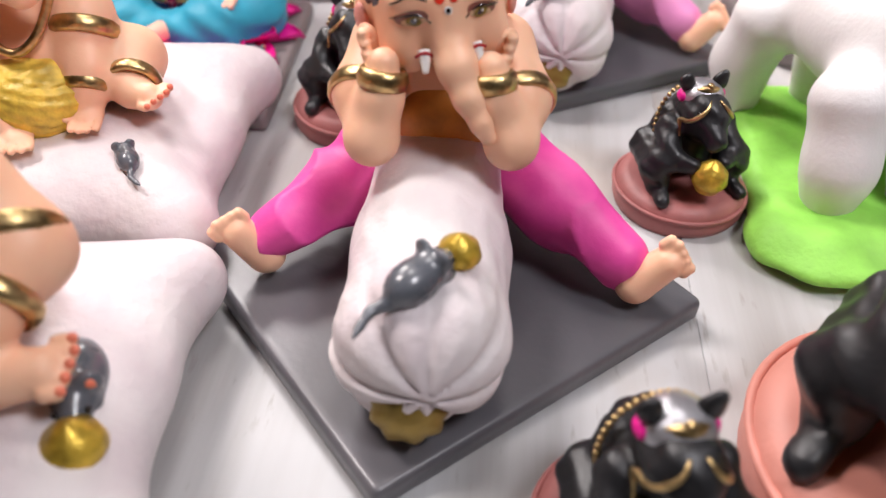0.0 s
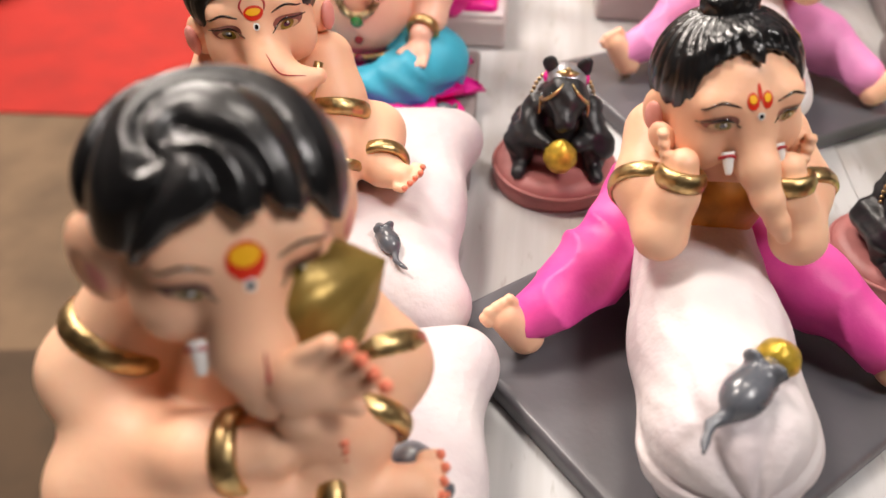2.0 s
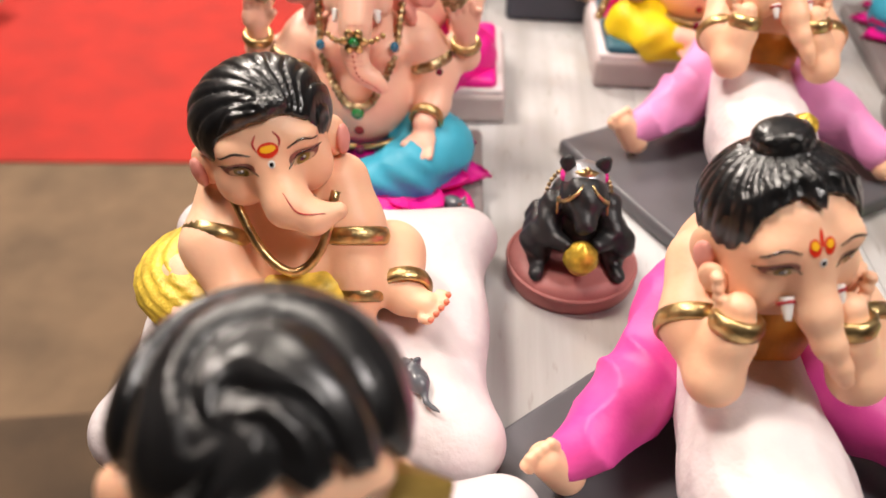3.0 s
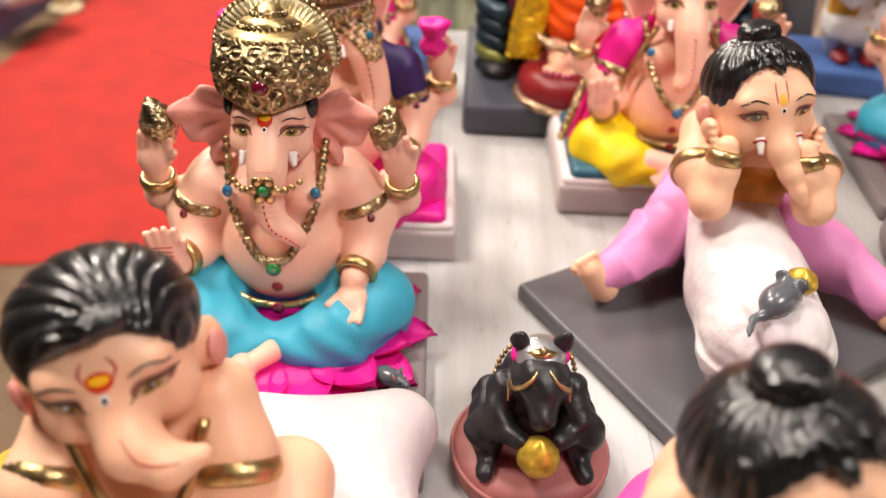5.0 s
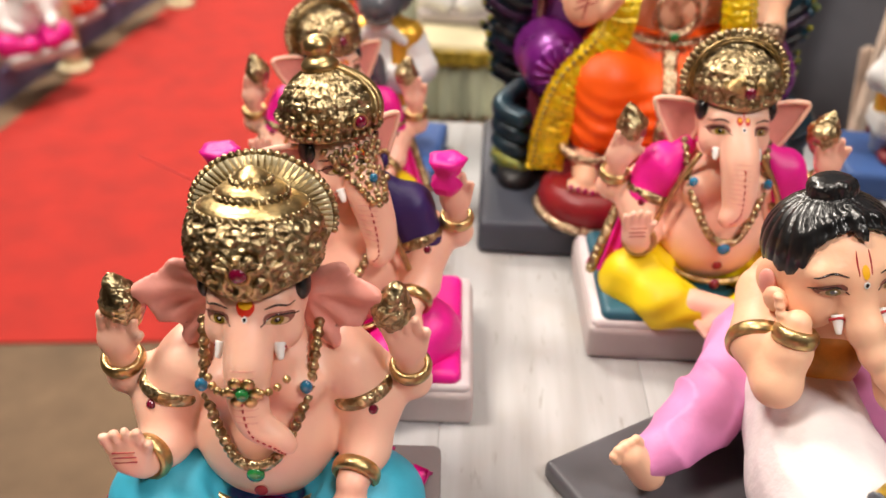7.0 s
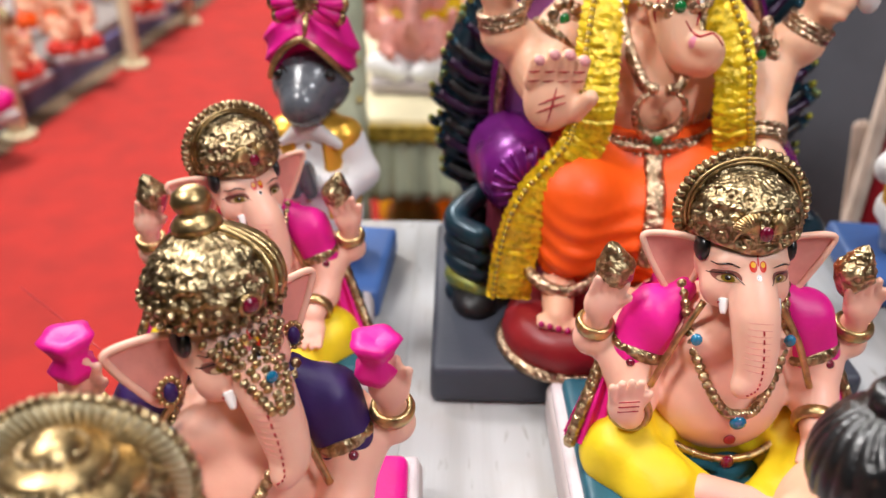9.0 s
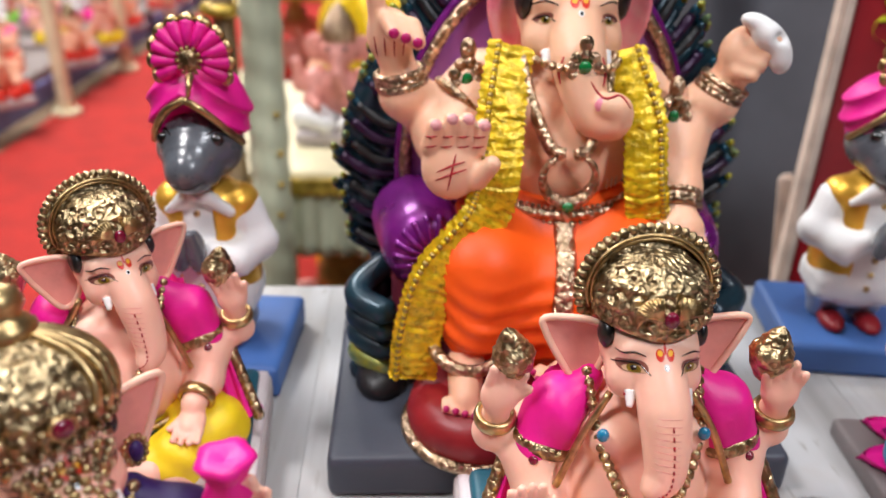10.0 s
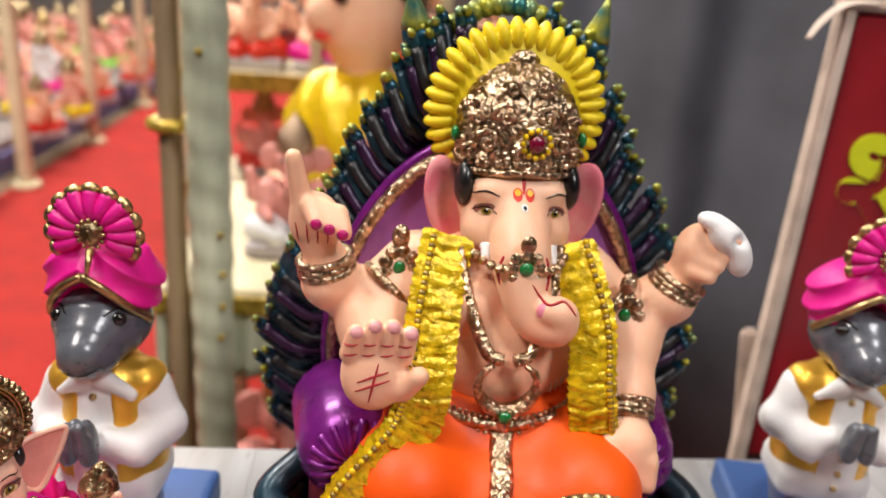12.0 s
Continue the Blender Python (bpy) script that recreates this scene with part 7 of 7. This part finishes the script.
# cream poles
pole = None
for x, y in ((-1.66, 2.55), (-1.47, 3.49), (-1.27, 4.45), (-1.17, 5.33), (-1.08, 6.42), (-0.96, 7.5)):
    if pole is None:
        sc = Sculpt()
        plinth(sc, 0.032, 0.032, 0, 3.0, 0.006, CREAM, 0, (0, 0), 0.016)
        sc.ring((0, 0, 0.02), (0, 0, 1), 0.05, 0.018, CREAM, 20)
        pole = sc.finish("stall_pole", "cream painted stall pole beside the red carpet", "pole", pose(x, y, FLOOR), "stall poles")
    else:
        copy_thing(pole, pose(x, y, FLOOR))
# dark bundles under the left stall edge
for x, y, cx in ((-1.95, 3.0, ORANGE), (-2.15, 3.35, TILR), (-1.95, 2.45, TEAL)):
    sc = Sculpt()
    sc.clay(Clay(lambda p: 0.006 * np.sin(40 * p[:, 0]) * np.sin(35 * p[:, 1])).ell((0, 0, 0.07), (0.17, 0.13, 0.08), 0.02), cx, 0.012)
    sc.finish("cloth_bundle", "crumpled bundle of coloured cloth on the stall deck", "bundle", pose(x, y, FLOOR + 0.16), "cloth bundles")

# idols on and behind the skirted table
far_idol(pose(-0.02, 1.95, -0.065, 0, 0, -10), EARP, CHALK, PALEG, "pale pink clay idol on the skirted table", "", 0.50)
far_idol(pose(0.16, 2.02, -0.065, 0, 0, 8), SKINP, MAG, PALEG, "pale clay idol in magenta on the skirted table", "", 0.52)
far_idol(pose(-0.02, 2.0, FLOOR, 0, 0, 0), EARP, RED, OLIVE, "dark red clay idol stored under the table", "", 0.95)
far_idol(pose(0.30, 2.05, FLOOR, 0, 0, 10), SKIN, PURP, OLIVE, "clay idol in purple stored under the table", "", 0.95)
rack = tagged(new("display_rack"), "tall back rack with gold edged shelves", "rack")
rack.matrix_world = pose(0.25, 3.3, FLOOR, 0, 0, -5)
for z in (0.42, 0.78):
    child(slab_mesh("shelf", 0, 0, -0.015, 0.015, 0.62, 0.18, CREAM), rack).matrix_basis = pose(0, 0, z)
    child(slab_mesh("gold_edge", 0, 0, -0.03, 0.03, 0.62, 0.006, GOLDT), rack, "gold shelf edge").matrix_basis = pose(0, -0.188, z - 0.01)
for sx in (-0.60, -0.2, 0.2, 0.60):
    child(slab_mesh("upright", 0, 0, -0.8, 0.8, 0.018, 0.018, CREAM), rack).matrix_basis = pose(sx, -0.15, 0.8)
for i, (x, cl, sz) in enumerate(((-0.42, TILR, 0.75), (-0.18, MAG, 0.7), (0.10, ORANGE, 0.8), (0.4, YEL, 0.75))):
    far_idol(pose(0.25 + x, 3.3 - x * 0.09, FLOOR + 0.795, 0, 0, rnd.uniform(-20, 20)), SKIN, cl, cl if i < 3 else GOLD, "peach clay idol with coloured crown on the rack shelf", "rack idols", sz)
    far_idol(pose(0.29 + x, 3.3 - x * 0.09, FLOOR + 0.435, 0, 0, rnd.uniform(-20, 20)), EARP, cl, GOLD, "pink clay idol on the lower rack shelf", "rack idols", 0.6)


# a large standing idol in a yellow shawl
def tall_idol(m):
    sc = Sculpt()
    b = Clay().ell((0, 0, 0.95), (0.11, 0.12, 0.14), 0.03).cap((0, 0.01, 0.74), (0, 0.01, 0.85), 0.06, 0.055, 0.04)
    b.ell((-0.02, -0.115, 0.93), (0.025, 0.03, 0.035), 0.03).ell((0, -0.02, 0.62), (0.17, 0.11, 0.14), 0.03)
    for sg in (-1, 1):
        b.chain([(sg * 0.17, 0, 0.68), (sg * 0.21, -0.03, 0.52), (sg * 0.14, -0.12, 0.48)], (0.055, 0.05, 0.035), 0.03)
    sc.clay(b, SKIN, 0.009)
    h = Clay(lambda p: 0.003 * np.sin(90 * p[:, 0] + 60 * p[:, 2])).ell((0, 0.045, 1.0), (0.125, 0.115, 0.12), 0.02)
    sc.clay(h, HAIR, 0.009)
    y = Clay(lambda p: 0.006 * np.sin(60 * p[:, 0] + 35 * p[:, 2])).ell((0.0, 0.0, 0.66), (0.205, 0.14, 0.16), 0.03).cap((0, 0, 0.1), (0, 0, 0.5), 0.2, 0.16, 0.05)
    sc.clay(y, GARL, 0.009)
    for sg in (-1, 1):
        sc.ball((sg * 0.045, -0.112, 0.965), (0.02, 0.01, 0.01), EYEB, None, 12, 6)
    sc.ball((0, -0.122, 0.885), (0.028, 0.01, 0.01), TILR, None, 12, 6)
    return sc.finish("tall_idol", "large pale clay idol with black hair and yellow shawl", "idol", m)


tall_idol(pose(0.14, 2.62, FLOOR, 0, 0, -50) @ Matrix.Scale(1.12, 4))

# charcoal curtain with hanging folds behind the table
cu = tagged(pleated("curtain", 3.0, FLOOR, 2.6, 0.040, 22, WALL, 0), "dark charcoal curtain hanging in soft folds", "curtain", kind="structure")
cu.matrix_world = pose(1.83, 1.86, 0, 0, 0, -8)

# red shop board in a cream frame
board = tagged(new("shop_board"), "dark red board with yellow lettering in a cream frame", "sign")
board.matrix_world = pose(0.508, 1.335, -0.05, 0, 0, -6)
BRED = mat("board_dark_red", (0.34, 0.010, 0.018), 0.42, var=0.18, scale=9, bump=0.15)
FRAMEC = mat("frame_cream_pink", (0.72, 0.58, 0.48), 0.6, var=0.15, scale=25, bump=0.25)
LIME = mat("lettering_lime", (0.70, 0.74, 0.015), 0.5, var=0.05)
child(slab_mesh("panel", 0, 0, -0.26, 0.26, 0.22, 0.006, BRED), board).matrix_basis = pose(0.235, 0, 0.22)
child(slab_mesh("frame_side", 0, 0, -0.27, 0.27, 0.008, 0.011, FRAMEC), board, "cream wooden frame strip").matrix_basis = pose(0.006, -0.003, 0.215)
child(slab_mesh("frame_top", 0, 0, -0.006, 0.006, 0.23, 0.011, FRAMEC), board, "cream wooden frame strip").matrix_basis = pose(0.226, -0.003, 0.487)
child(slab_mesh("stand_leg", 0, 0, -0.10, 0.10, 0.010, 0.006, FRAMEC), board, "bare pale wooden stand leg").matrix_basis = pose(0.010, 0.018, 0.020, 0, -8, 0)
sc = Sculpt()
sc.tube(spline([(0.03, -0.008, 0.488), (0.0, -0.012, 0.486), (-0.022, -0.016, 0.470), (-0.034, -0.018, 0.452)], 6), np.linspace(0.011, 0.005, 19), FRAMEC, 8, flat=0.3)
curl = sc.finish("loose_tape", "", "", Matrix())
for key in list(curl.keys()):
    del curl[key]
child(curl, board, "peeling strip of cream tape")
curl.matrix_basis = Matrix()


def lettering(text, size, x, z, material, name):
    cv = bpy.data.curves.new(name, "FONT")
    cv.body, cv.size, cv.extrude, cv.offset = text, size, 0.001, size * 0.032
    cv.materials.append(material)
    ob = new(name, cv)
    child(ob, board)
    ob.matrix_basis = pose(x, -0.0085, z, 90)
    return ob


lettering("\u0936\u094d\u0930\u0940", 0.15, 0.040, 0.262, LIME, "lettering")
for i in range(3):
    child(slab_mesh("letter_bar", 0, 0, -0.018, 0.018, 0.006, 0.001, CHALK), board, "pale blue letter stroke").matrix_basis = pose(0.085 + 0.05 * i, -0.0085, 0.455)
